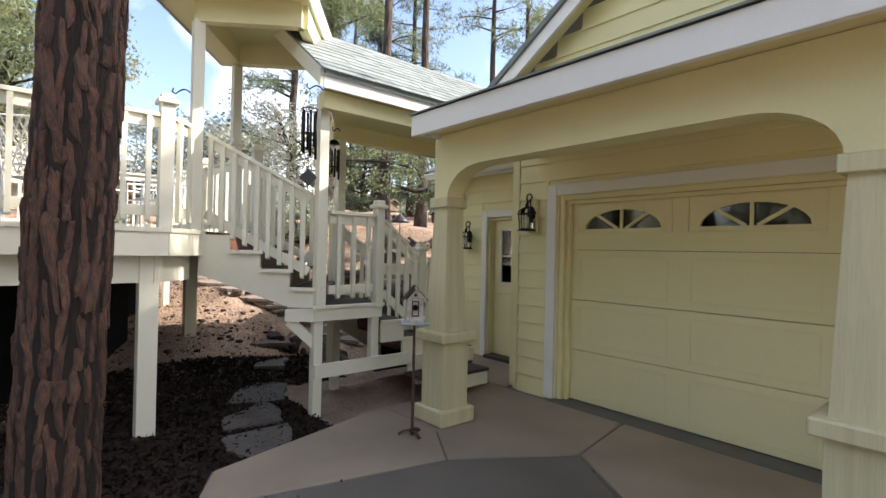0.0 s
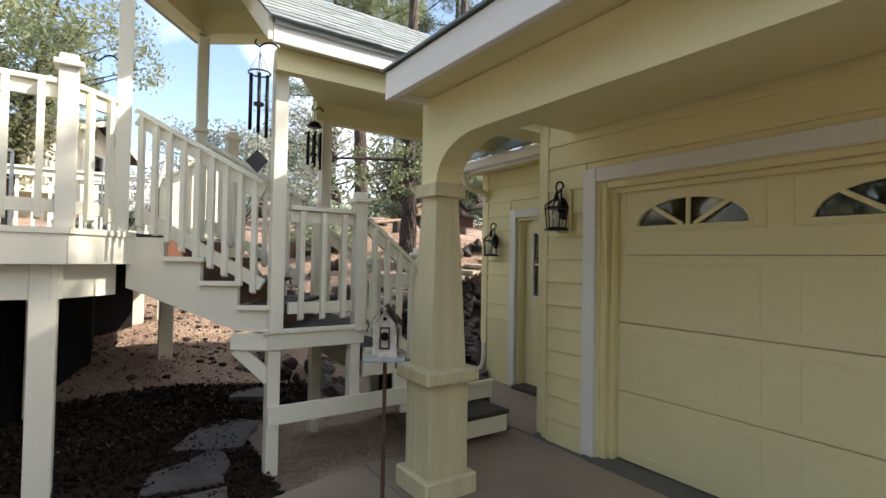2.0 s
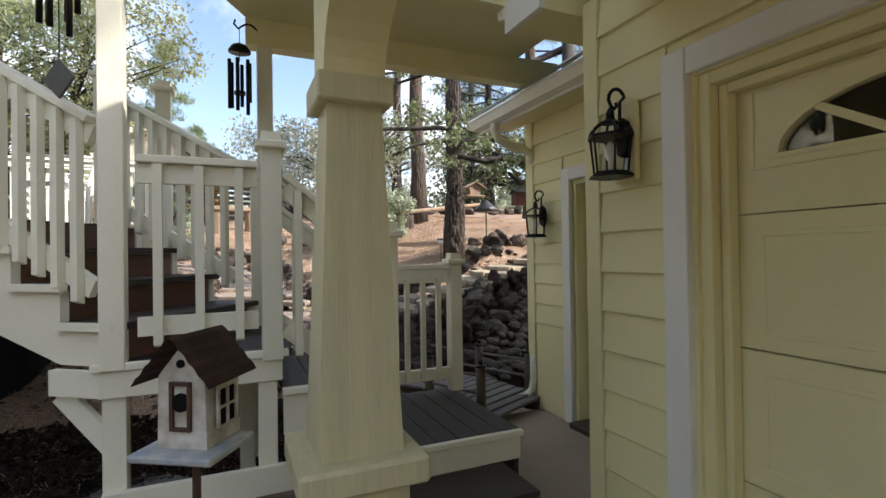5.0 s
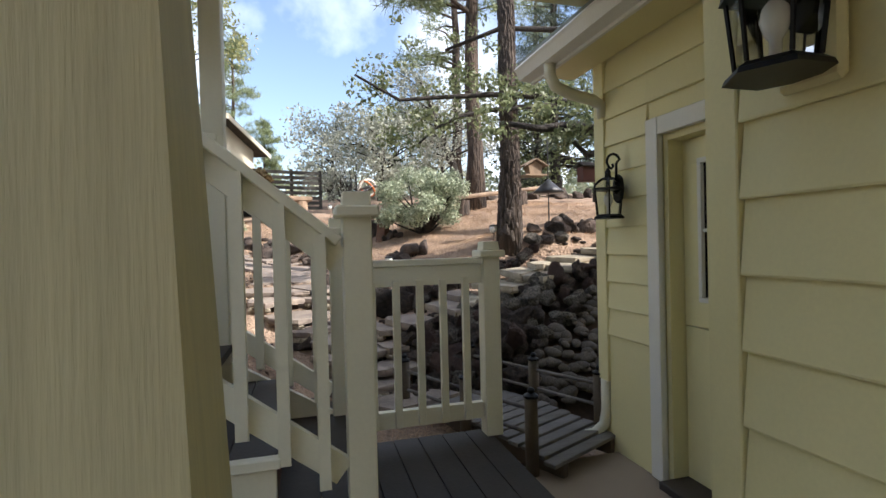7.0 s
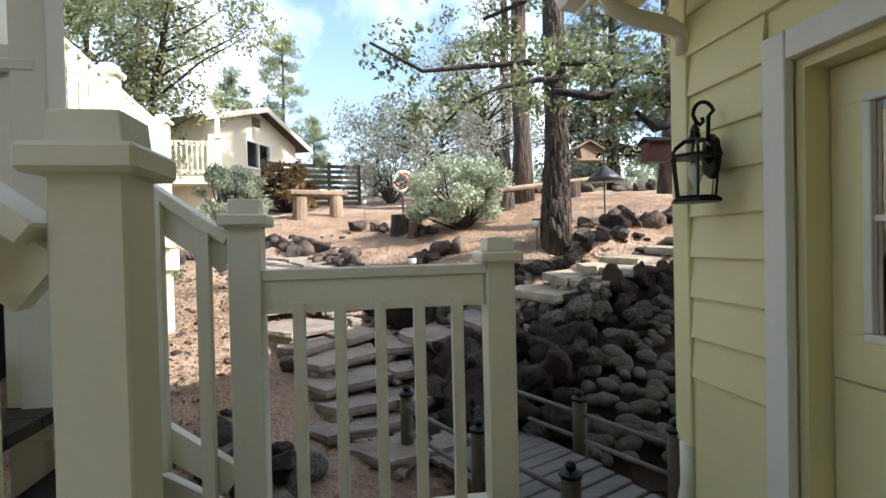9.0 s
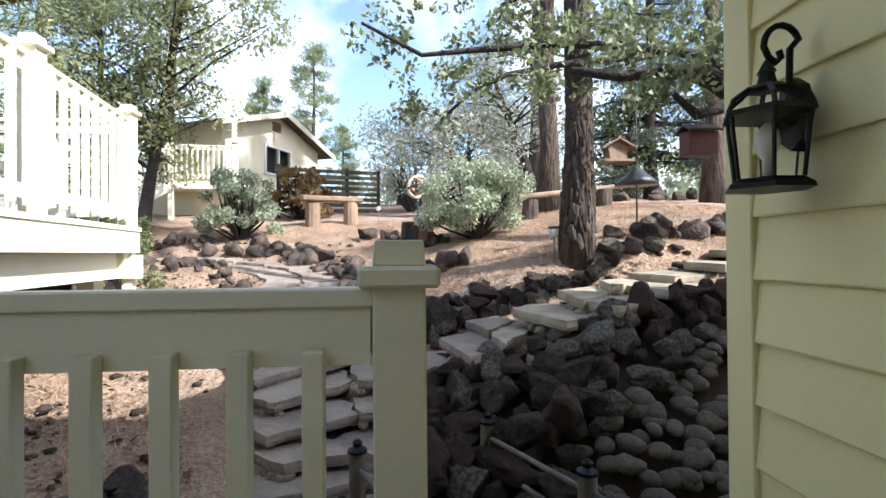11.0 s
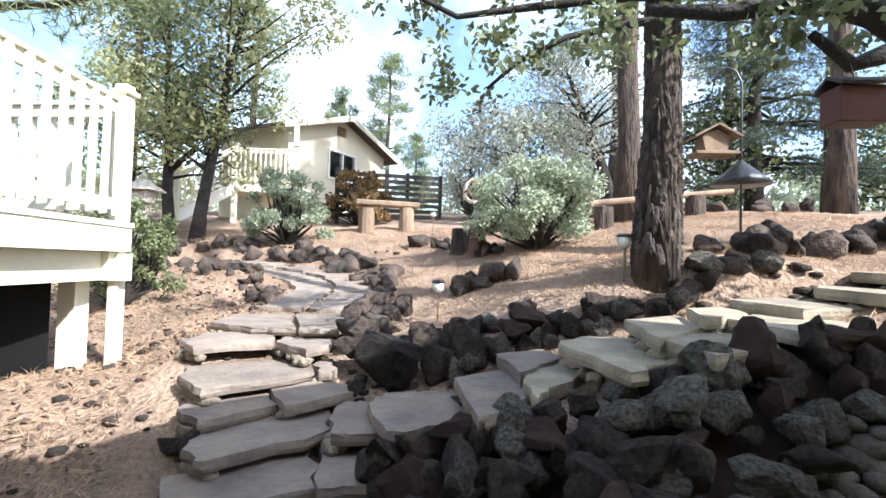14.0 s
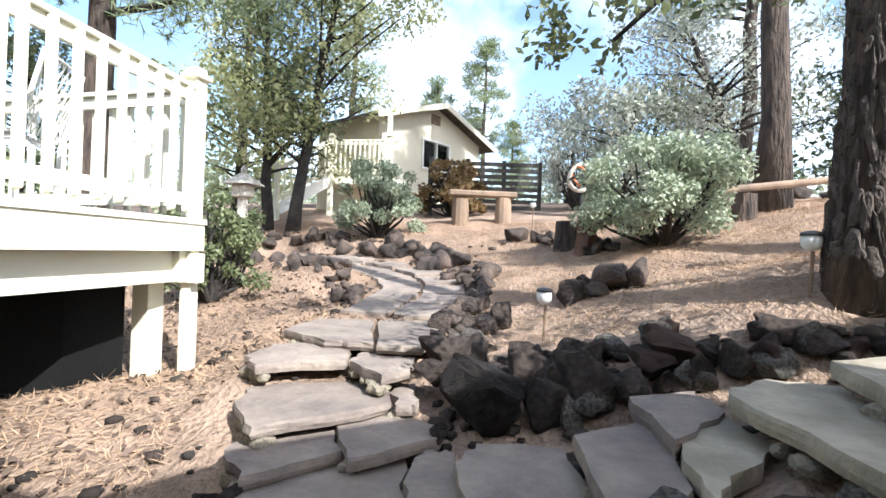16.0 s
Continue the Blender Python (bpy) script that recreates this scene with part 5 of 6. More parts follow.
    add_mesh("crown", leaf_mesh("crown", c, r, 5200, 0.042, LEAF_OAK, 33, 0.8, 0.1), t)


overhang()


def shrub(name, label, x, y, w, h, leaf, n, seed, size=0.05, cat="shrub"):
    random.seed(seed)
    z = gz(x, y)
    t = thing(name, label, cat, (x, y, z))
    bm, c, r = B(), [], []
    for i in range(44):
        a, q = random.uniform(0, 2 * math.pi), math.sqrt(random.random())
        tip = Vector((x + math.cos(a) * q * w * 0.46, y + math.sin(a) * q * w * 0.46, z + h * random.uniform(0.2, 0.93) * (1 - 0.30 * q * q)))
        m = Vector((x, y, z)).lerp(tip, 0.5) + Vector((random.uniform(-1, 1), random.uniform(-1, 1), 0)) * 0.08 * w
        tube(bm, [(x + random.uniform(-0.05, 0.05), y, z - 0.05), m, tip], [0.03, 0.018, 0.005], 5)
        c.append(tip), r.append(w * random.uniform(0.08, 0.14))
    part("stem", bm, BARKDARK, t)
    add_mesh("foliage", leaf_mesh("foliage", c, r, n, size, leaf, seed, 0.85, 0.15), t)


shrub("manzanita_shrub", "rounded grey-green shrub with bare twisted stems on the needle-covered slope", 5.65, 12.35, 2.0, 1.4, LEAF_SHRUB, 15000, 71, 0.034)
shrub("manzanita_shrub", "dense grey-green shrub beside the stone border", 1.2, 14.5, 1.6, 1.5, LEAF_SHRUB, 12000, 72, 0.036)
shrub("broom_shrub", "feathery green shrub beside the deck post", 0.7, 10.9, 1.2, 1.35, LEAF_OAK, 6000, 73, 0.035)
shrub("vine_shrub", "russet and green vine growing over the dark fence", 1.75, 17.7, 1.7, 1.5, LEAF_RUSSET, 3800, 74, 0.07)
shrub("bare_shrub", "thin brown leafless brush beside the fence", 4.7, 18.6, 1.9, 1.9, LEAF_GREY, 1500, 75, 0.05)


# ---- rocks and paving of the garden ----
def rock_mesh(name, seed, material, sub=2, rough=0.34, flat=0.75, freq=1.7, cuts=0):
    """A stone: a ball worn by noise, with broken faces where cuts are given."""
    bm = B()
    bmesh.ops.create_icosphere(bm, subdivisions=sub, radius=1.0)
    off = Vector((seed * 3.7, seed * 1.3, seed * 2.1))
    rg = random.Random(seed * 7 + 3)
    planes = [(Vector((rg.gauss(0, 1), rg.gauss(0, 1), rg.gauss(0, 1))).normalized(), rg.uniform(0.42, 0.82)) for _ in range(cuts)]
    for v in bm.verts:
        for nrm, d in planes:
            over = v.co.dot(nrm) - d
            if over > 0:
                v.co -= nrm * over * 0.97
        k = 1 + rough * noise.noise(v.co * freq + off) + rough * 0.5 * noise.noise(v.co * freq * 2.7 + off) + (rough * 0.3 * noise.noise(v.co * freq * 6.5 + off) if cuts else 0)
        v.co = Vector((v.co.x * k, v.co.y * k * 0.88, v.co.z * k * flat))
    return mesh_of(bm, name, material, rough < 0.2 and not cuts)


LAVAS = [rock_mesh("lava_rock", i, (LAVA, LAVA, LAVAPALE, LAVA, LAVARED)[i % 5], 3, 0.2, 0.95, 2.2, 13) for i in range(15)]
PACKS = [rock_mesh("packing_stone", i, FLAGTAN, 2, 0.3, 0.85, 1.3) for i in range(4)]
BOULDER = rock_mesh("lava_rock", 21, LAVA, 4, 0.15, 1.0, 2.2, 16)
COBS = [rock_mesh("cobble", i, COBBLE, 2, 0.16, 0.62, 1.0) for i in range(6)]
near_rocks, far_rocks = [], []


def rock(x, y, s, z=None, sink=0.3, label="rough dark lava rock in the garden border"):
    me = BOULDER if s > 0.27 else random.choice(LAVAS)
    zz = gz(x, y) if z is None else z
    m = Matrix.Translation((x, y, zz + s * (0.75 - sink))) @ pose(0, 0, 0, random.uniform(-25, 25), random.uniform(-25, 25), random.uniform(0, 360)) @ Matrix.Diagonal((s * random.uniform(1.05, 1.6), s * random.uniform(0.95, 1.25), s * random.uniform(0.85, 1.25), 1))
    if y > 9.75 or len(near_rocks) >= 295:
        far_rocks.append((me, m))
        return
    ob = new("lava_rock", me)
    ob.matrix_basis = m
    near_rocks.append(ob)
    tagged(ob, label, "rock", "lava rocks")


random.seed(31)
rock(4.17, 8.86, 0.285, 0.60, 0.22, "large dark lava boulder between the flagstone steps")
rock(4.52, 8.90, 0.17, 0.60, 0.15)
rock(4.40, 9.12, 0.15, 0.78, 0.2)
rock(4.70, 8.98, 0.17, 0.74, 0.2)
rock(3.88, 9.05, 0.12, 0.72, 0.2)
rock(3.86, 9.30, 0.15, 0.80, 0.2)
rock(4.02, 8.62, 0.07, 0.56, 0.2)


def rock_line(x0, y0, x1, y1, n, s0, s1, jit=0.09):
    for i in range(n):
        u = (i + random.random()) / n
        rock(x0 + (x1 - x0) * u + random.gauss(0, jit), y0 + (y1 - y0) * u + random.gauss(0, jit), random.uniform(s0, s1))


rock_line(4.55, 9.02, 5.35, 9.18, 11, 0.10, 0.17, 0.06)
rock_line(4.3, 9.28, 5.3, 9.42, 9, 0.09, 0.15, 0.06)
rock_line(5.35, 9.12, 5.95, 9.32, 9, 0.08, 0.14, 0.05)
rock_line(5.9, 9.12, 6.9, 9.45, 12, 0.07, 0.13, 0.05)
rock_line(6.7, 9.65, 9.0, 10.5, 20, 0.10, 0.2, 0.1)
rock_line(3.72, 9.4, 3.72, 11.6, 20, 0.07, 0.14, 0.06)
rock_line(3.98, 9.4, 4.0, 10.3, 9, 0.08, 0.14, 0.07)
rock_line(3.65, 11.6, 3.2, 12.7, 13, 0.08, 0.15, 0.08)
rock_line(3.1, 13.05, 1.5, 14.0, 18, 0.11, 0.21)
rock_line(1.6, 14.0, -1.5, 14.4, 14, 0.10, 0.2)
rock_line(2.3, 11.4, 1.2, 12.6, 18, 0.06, 0.12, 0.14)
rock_line(1.4, 12.2, -0.8, 12.9, 16, 0.07, 0.16, 0.16)
rock_line(7.0, 17.2, 13.0, 17.6, 18, 0.15, 0.3, 0.25)
rock_line(4.6, 10.62, 4.98, 10.75, 5, 0.07, 0.17)
rock_line(4.75, 12.55, 5.1, 12.45, 6, 0.07, 0.13)
rock_line(3.85, 14.0, 4.4, 13.7, 5, 0.13, 0.24)


def bank(u, v):
    """A point of the stone bank below the steps: u along it, v from its top (0) to its foot (1)."""
    x = 4.36 + 3.5 * u
    y0 = 7.80 + 0.09 * (x - 4.4) - 0.05 * math.sin(3 * u)
    top = 0.50 + 0.29 * (x - 4.4)
    deep = 0.62 + 0.5 * min(max((x - 4.5) / 1.0, 0), 1)
    foot = 0.12 + 0.04 * (x - 4.4)
    return x + 0.16 * v, y0 - deep * v, top + (foot - top) * max(v, 0.0)


def bank_mound():
    bm = B()
    g = [[bm.verts.new((*bank(u, v)[:2], bank(u, v)[2] - 0.13)) for v in np.linspace(-0.12, 1.25, 11)] for u in np.linspace(-0.02, 1.3, 14)]
    for a, b in zip(g, g[1:]):
        for k in range(10):
            bm.faces.new((a[k], b[k], b[k + 1], a[k + 1]))
    bmesh.ops.solidify(bm, geom=bm.faces[:], thickness=0.2)
    tagged(struct("ground_bank", bm, LITTER), "dark soil under the rock bank")


def cobbled(x, y):
    return x > 5.3 and y < 7.08 + 0.46 * (x - 5.3)


bank_mound()
for i in range(26):
    for j in range(9):
        x, y, z = bank((i + random.uniform(-0.4, 0.4)) / 25 * 1.1, (j + random.uniform(-0.35, 0.35)) / 8)
        if not cobbled(x, y):
            rock(x, y, random.choice((0.075, 0.09, 0.105, 0.12, 0.14)) * random.uniform(0.9, 1.2), z - 0.03, random.uniform(0.15, 0.35))
rock_line(4.25, 7.0, 4.42, 7.75, 9, 0.07, 0.13, 0.05)
rock_line(3.2, 6.6, 2.85, 7.7, 9, 0.06, 0.13, 0.2)
rock_line(3.5, 6.1, 3.3, 7.0, 8, 0.07, 0.14, 0.15)
vs, fs, base = [], [], 0
for me, m in far_rocks:
    co = np.zeros(len(me.vertices) * 3)
    me.vertices.foreach_get("co", co)
    a = np.array(m)
    vs.append(co.reshape(-1, 3) @ a[:3, :3].T + a[:3, 3])
    fs.append(np.array([list(p.vertices) for p in me.polygons]) + base)
    base += len(me.vertices)
tagged(new("lava_rocks", raw_mesh("lava_rocks", np.concatenate(vs), np.concatenate(fs), LAVA)), "dark lava rocks edging the upper garden", "rocks", "", "stuff")
cobs = 0
while cobs < 290:
    u, v = random.uniform(0.2, 0.86), random.uniform(0.1, 1.2)
    x, y, z = bank(u, v)
    if not cobbled(x, y - 0.06):
        continue
    cobs += 1
    ob = new("cobble", random.choice(COBS))
    s = random.uniform(0.045, 0.078)
    ob.matrix_basis = Matrix.Translation((x, y, z - 0.03 + random.uniform(0, 0.03))) @ pose(0, 0, 0, random.uniform(5, 40), random.uniform(-18, 18), random.uniform(-60, 60)) @ Matrix.Diagonal((s * random.uniform(1.0, 1.5), s, s, 1))
    tagged(ob, "smooth grey river cobble in the drainage swale", "cobble", "river cobbles")


def flag(pts, z, th, m, parent, seed, rise_back=0.0):
    """An irregular flagstone with a broken edge."""
    random.seed(seed)
    cx, cy = sum(p[0] for p in pts) / len(pts), sum(p[1] for p in pts) / len(pts)
    pts = [(cx + (x - cx) * 1.015, cy + (y - cy) * 1.015) for x, y in pts]
    rim = []
    for (x0, y0), (x1, y1) in zip(pts, pts[1:] + pts[:1]):
        for k in range(4):
            u = k / 4
            j = 0.0 if k == 0 else 1.0
            rim.append((x0 + (x1 - x0) * u + random.gauss(0, 0.017) * j, y0 + (y1 - y0) * u + random.gauss(0, 0.017) * j))
    bm = B()
    tx, ty = random.uniform(-0.015, 0.015), random.uniform(-0.015, 0.015) + rise_back
    rings = []
    for k, (grow, dz) in enumerate(((0.975, -th), (1.0, -th * 0.6), (0.992, -th * 0.22), (0.982, 0.0))):
        rings.append([bm.verts.new((cx + (x - cx) * (grow + random.uniform(-0.012, 0.012)), cy + (y - cy) * (grow + random.uniform(-0.012, 0.012)), z + dz + tx * (x - cx) + ty * (y - cy))) for x, y in rim])
    n = len(rim)
    for a, b in zip(rings, rings[1:]):
        for i in range(n):
            bm.faces.new((a[i], a[(i + 1) % n], b[(i + 1) % n], b[i]))
    bm.faces.new(rings[0][::-1])
    c = bm.verts.new((cx, cy, z + 0.004))
    for i in range(n):
        bm.faces.new((rings[-1][i], rings[-1][(i + 1) % n], c))
    part("flagstone", bm, m, parent)


steps_l = thing("flagstone_steps", "shallow flagstone steps climbing between lava rocks", "stone steps", (3.3, 8.5, 0), kind="structure")
steps_r = thing("flagstone_steps", "tan flagstone steps climbing beside the rock bank", "stone steps", (5.5, 9.0, 0), kind="structure")
path_f = thing("flagstone_path", "curving flagstone garden path", "path", (2.8, 11.5, 0), kind="structure")
LOWER_FLAGS = (
    (0.12, ((4.62, 6.95), (4.0, 6.72), (3.62, 7.05), (4.3, 7.32))),
    (0.20, ((4.2, 7.22), (3.62, 7.0), (3.4, 7.25), (3.7, 7.5), (4.12, 7.5))),
    (0.30, ((4.23, 7.25), (3.92, 7.5), (4.05, 7.68), (4.38, 7.76), (4.48, 7.42))),
    (0.30, ((3.72, 7.2), (3.5, 7.38), (3.86, 7.62), (4.08, 7.33))),
    (0.40, ((3.59, 7.35), (3.34, 7.7), (3.74, 8.02), (3.91, 8.12), (4.08, 7.67))), (0.42, ((4.11, 7.62), (3.96, 8.1), (4.08, 8.18), (4.26, 8.14), (4.32, 7.69))),
    (0.50, ((3.56, 7.66), (3.38, 7.78), (3.28, 8.02), (3.53, 8.4), (3.84, 8.6), (4.0, 8.15))),
)
UPPER_FLAGS = (
    (0.545, ((4.06, 7.97), (3.98, 8.23), (3.97, 8.56), (4.12, 8.54), (4.29, 8.02))),
    (0.57, ((3.35, 7.96), (3.15, 8.12), (3.0, 8.43), (3.32, 8.73), (3.41, 8.71), (3.63, 8.35))),
    (0.60, ((3.72, 8.2), (3.47, 8.58), (3.67, 8.9), (3.95, 8.74), (4.04, 8.59))),
    (0.675, ((3.23, 8.2), (2.98, 8.41), (2.81, 8.73), (3.17, 9.09), (3.54, 9.19), (3.69, 8.79))),
    (0.68, ((3.73, 8.75), (3.58, 9.12), (3.7, 9.2), (3.84, 8.77))),
    (0.82, ((2.86, 8.73), (2.66, 8.9), (2.6, 9.3), (2.96, 9.52), (3.17, 9.36), (3.29, 9.04))),
)
TOP_FLAGS = (
    (0.81, ((3.62, 8.82), (3.3, 9.08), (3.26, 9.38), (3.61, 9.43), (3.73, 9.04))),
    (0.88, ((3.0, 9.3), (2.52, 9.55), (2.46, 10.2), (2.92, 10.35), (3.35, 9.33))),
    (0.89, ((3.41, 9.25), (2.99, 10.3), (3.2, 10.6), (3.6, 10.5), (3.7, 9.3))),
)
FLAGS = LOWER_FLAGS + UPPER_FLAGS + TOP_FLAGS
for i, (z, pts) in enumerate(FLAGS):
    flag(list(pts), z, 0.062, FLAG, steps_l, 200 + i)
    cx, cy = sum(p[0] for p in pts) / len(pts), sum(p[1] for p in pts) / len(pts)
    for k in range(10):
        u = random.random()
        x, y = pts[0][0] + (pts[1][0] - pts[0][0]) * u, pts[0][1] + (pts[1][1] - pts[0][1]) * u
        sc = random.uniform(0.028, 0.058)
        piece("packing_stone", random.choice(PACKS), steps_l, Matrix.Translation((x + (cx - x) * 0.14, y + (cy - y) * 0.14, z - 0.062 - sc * 0.6)) @ pose(0, 0, 0, 0, 0, random.uniform(0, 360)) @ Matrix.Diagonal((sc * 1.5, sc, sc, 1)))
RFLAGS = (
    (0.61, ((4.37, 7.84), (4.71, 7.88), (4.76, 8.08), (4.64, 8.64), (4.23, 8.54), (4.18, 8.3))),
    (0.75, ((4.81, 7.68), (5.06, 8.04), (5.07, 8.45), (4.97, 8.72), (4.67, 8.43))),
    (0.83, ((5.05, 8.3), (5.34, 8.73), (5.29, 9.07), (4.94, 8.84))),
    (0.80, ((5.1, 7.87), (5.18, 8.08), (5.43, 8.4), (5.35, 8.75), (5.14, 8.59), (5.06, 8.23))),
    (0.955, ((5.5, 7.76), (5.79, 8.14), (5.88, 8.95), (5.58, 8.95), (5.31, 8.56))),
    (1.06, ((5.86, 7.74), (6.3, 8.02), (6.46, 8.5), (6.02, 8.6), (5.78, 8.16))),
)
HIGH_FLAGS = (
    (1.09, ((5.75, 8.1), (6.15, 8.5), (6.24, 9.1), (5.78, 8.8))),
    (1.17, ((6.12, 8.42), (6.46, 8.6), (6.56, 9.1), (6.22, 8.9))),
    (1.15, ((6.4, 7.9), (6.92, 8.25), (7.0, 8.75), (6.6, 8.8), (6.28, 8.52))),
    (1.235, ((6.72, 8.5), (7.25, 8.6), (7.5, 9.15), (6.85, 9.3), (6.55, 8.98))),
    (1.33, ((7.15, 8.45), (7.75, 8.6), (7.95, 9.2), (7.4, 9.4), (7.08, 8.95))),
    (1.45, ((7.62, 8.75), (8.25, 8.85), (8.4, 9.5), (7.85, 9.6), (7.55, 9.25))),
    (1.56, ((8.05, 8.95), (8.7, 9.0), (8.8, 9.7), (8.2, 9.8))),
)
for i, (z, pts) in enumerate(RFLAGS + HIGH_FLAGS):
    flag(list(pts), z, 0.075, FLAGTAN if i > 2 else FLAG, steps_r, 230 + i, 0.03 if i > 5 else 0.0)
    cx, cy = sum(p[0] for p in pts) / len(pts), sum(p[1] for p in pts) / len(pts)
    for k in range(5):
        a, b = (pts[0], pts[1]) if k < 3 else (pts[-1], pts[0])
        u = random.random()
        x, y = a[0] + (b[0] - a[0]) * u, a[1] + (b[1] - a[1]) * u
        sc = random.uniform(0.03, 0.07)
        piece("packing_stone", random.choice(PACKS), steps_r, Matrix.Translation((x + (cx - x) * 0.12, y + (cy - y) * 0.12, z - 0.10 - sc * 0.5)) @ pose(0, 0, 0, 0, 0, random.uniform(0, 360)) @ Matrix.Diagonal((sc * 1.4, sc, sc, 1)))
curve = [Vector(p) for p in ((3.02, 10.45), (3.02, 11.0), (3.0, 11.5), (2.88, 12.0), (2.58, 12.5), (2.1, 12.95), (1.5, 13.25), (0.7, 13.4), (-0.2, 13.55))]
n = 0
for a, b in zip(curve, curve[1:]):
    d = (b - a).normalized()
    o = Vector((d.y, -d.x))
    for s0, s1 in ((-0.5, -0.03), (0.03, 0.52)):
        j = lambda: random.uniform(-0.05, 0.05)
        q = [a + o * s0 + d * (0.03 + j() * 0.4), a + o * s1 + d * (0.03 + j() * 0.4), b + o * s1 - d * (0.02 + j() * 0.4), b + o * s0 - d * (0.02 + j() * 0.4)]
        cx, cy = sum(p.x for p in q) / 4, sum(p.y for p in q) / 4
        flag([(p.x, p.y) for p in q], gz(cx, cy) + 0.045, 0.09, FLAG, path_f, 400 + n, 0.11)
        n += 1
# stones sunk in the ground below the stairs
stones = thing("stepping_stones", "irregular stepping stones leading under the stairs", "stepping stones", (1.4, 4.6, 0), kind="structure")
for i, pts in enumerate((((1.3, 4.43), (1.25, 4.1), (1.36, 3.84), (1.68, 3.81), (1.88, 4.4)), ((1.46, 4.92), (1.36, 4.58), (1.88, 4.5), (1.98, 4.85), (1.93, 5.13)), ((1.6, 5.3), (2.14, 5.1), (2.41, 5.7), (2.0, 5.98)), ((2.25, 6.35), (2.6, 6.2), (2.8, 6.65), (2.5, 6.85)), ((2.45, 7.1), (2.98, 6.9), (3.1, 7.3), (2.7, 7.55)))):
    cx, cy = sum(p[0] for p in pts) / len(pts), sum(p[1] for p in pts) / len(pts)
    flag(list(pts), gz(cx, cy) + 0.045, 0.07, FLAGSHADE, stones, 500 + i)

# near-black block added under the deck, its colour standing for deep shade
struct("wall_underdeck_shade", prism(B(), [(-6.0, 6.4), (0.4, 6.4), (1.0, 7.4), (1.0, 8.3), (1.42, 8.7), (1.42, 9.15), (-6.0, 9.15)], "z", -0.3, DECK_Z - 0.25), SHADEBLACK, "near-black block added for the deep shade under the deck")

# ---- garden bridge ----
bridge = thing("garden_bridge", "small weathered plank bridge with dark posts and thin rails", "bridge", (4.8, 6.5, 0))
BA, BZ = Vector((5.16, 5.72, 0)), Vector((4.42, 7.30, 0))
bd = (BZ - BA).normalized()
bo = Vector((bd.y, -bd.x, 0))
for i in range(17):
    c = BA.lerp(BZ, (i + 0.5) / 17)
    rise_b = 0.02 + 0.09 * math.sin(math.pi * (i + 0.5) / 17)
    e = random.uniform(-0.015, 0.015)
    part("plank", beam(B(), c - bo * (0.37 + e) + Vector((0, 0, rise_b)), c + bo * (0.37 - e) + Vector((0, 0, rise_b)), 0.094, 0.028, bev=0.004), PLANK, bridge)
for side in (-1, 1):
    part("bearer", beam(B(), BA + bo * side * 0.28 + Vector((0, 0, -0.03)), BZ + bo * side * 0.28 + Vector((0, 0, 0.02)), 0.05, 0.10), POSTWOOD, bridge)
    tops = []
    for u in (0.10, 0.46, 0.90):
        c = BA.lerp(BZ, u) + bo * side * 0.40
        p = part("post", tube(B(), [(c.x, c.y, -0.12), (c.x, c.y, 0.44)], [0.045, 0.043], 10), POSTWOOD, bridge, "", True)
        bm = tube(B(), [(c.x, c.y, 0.4405), (c.x, c.y, 0.455), (c.x, c.y, 0.47), (c.x, c.y, 0.49), (c.x, c.y, 0.505)], [0.05, 0.05, 0.02, 0.026, 0.012], 10)
        part("finial", bm, BLACK, p)
        tops.append(c)
    for a, b in zip(tops, tops[1:]):
        for z in (0.20, 0.36):
            part("rail", tube(B(), [(a.x, a.y, z), (b.x, b.y, z)], [0.014, 0.014], 7), PLANK, bridge, "", True)


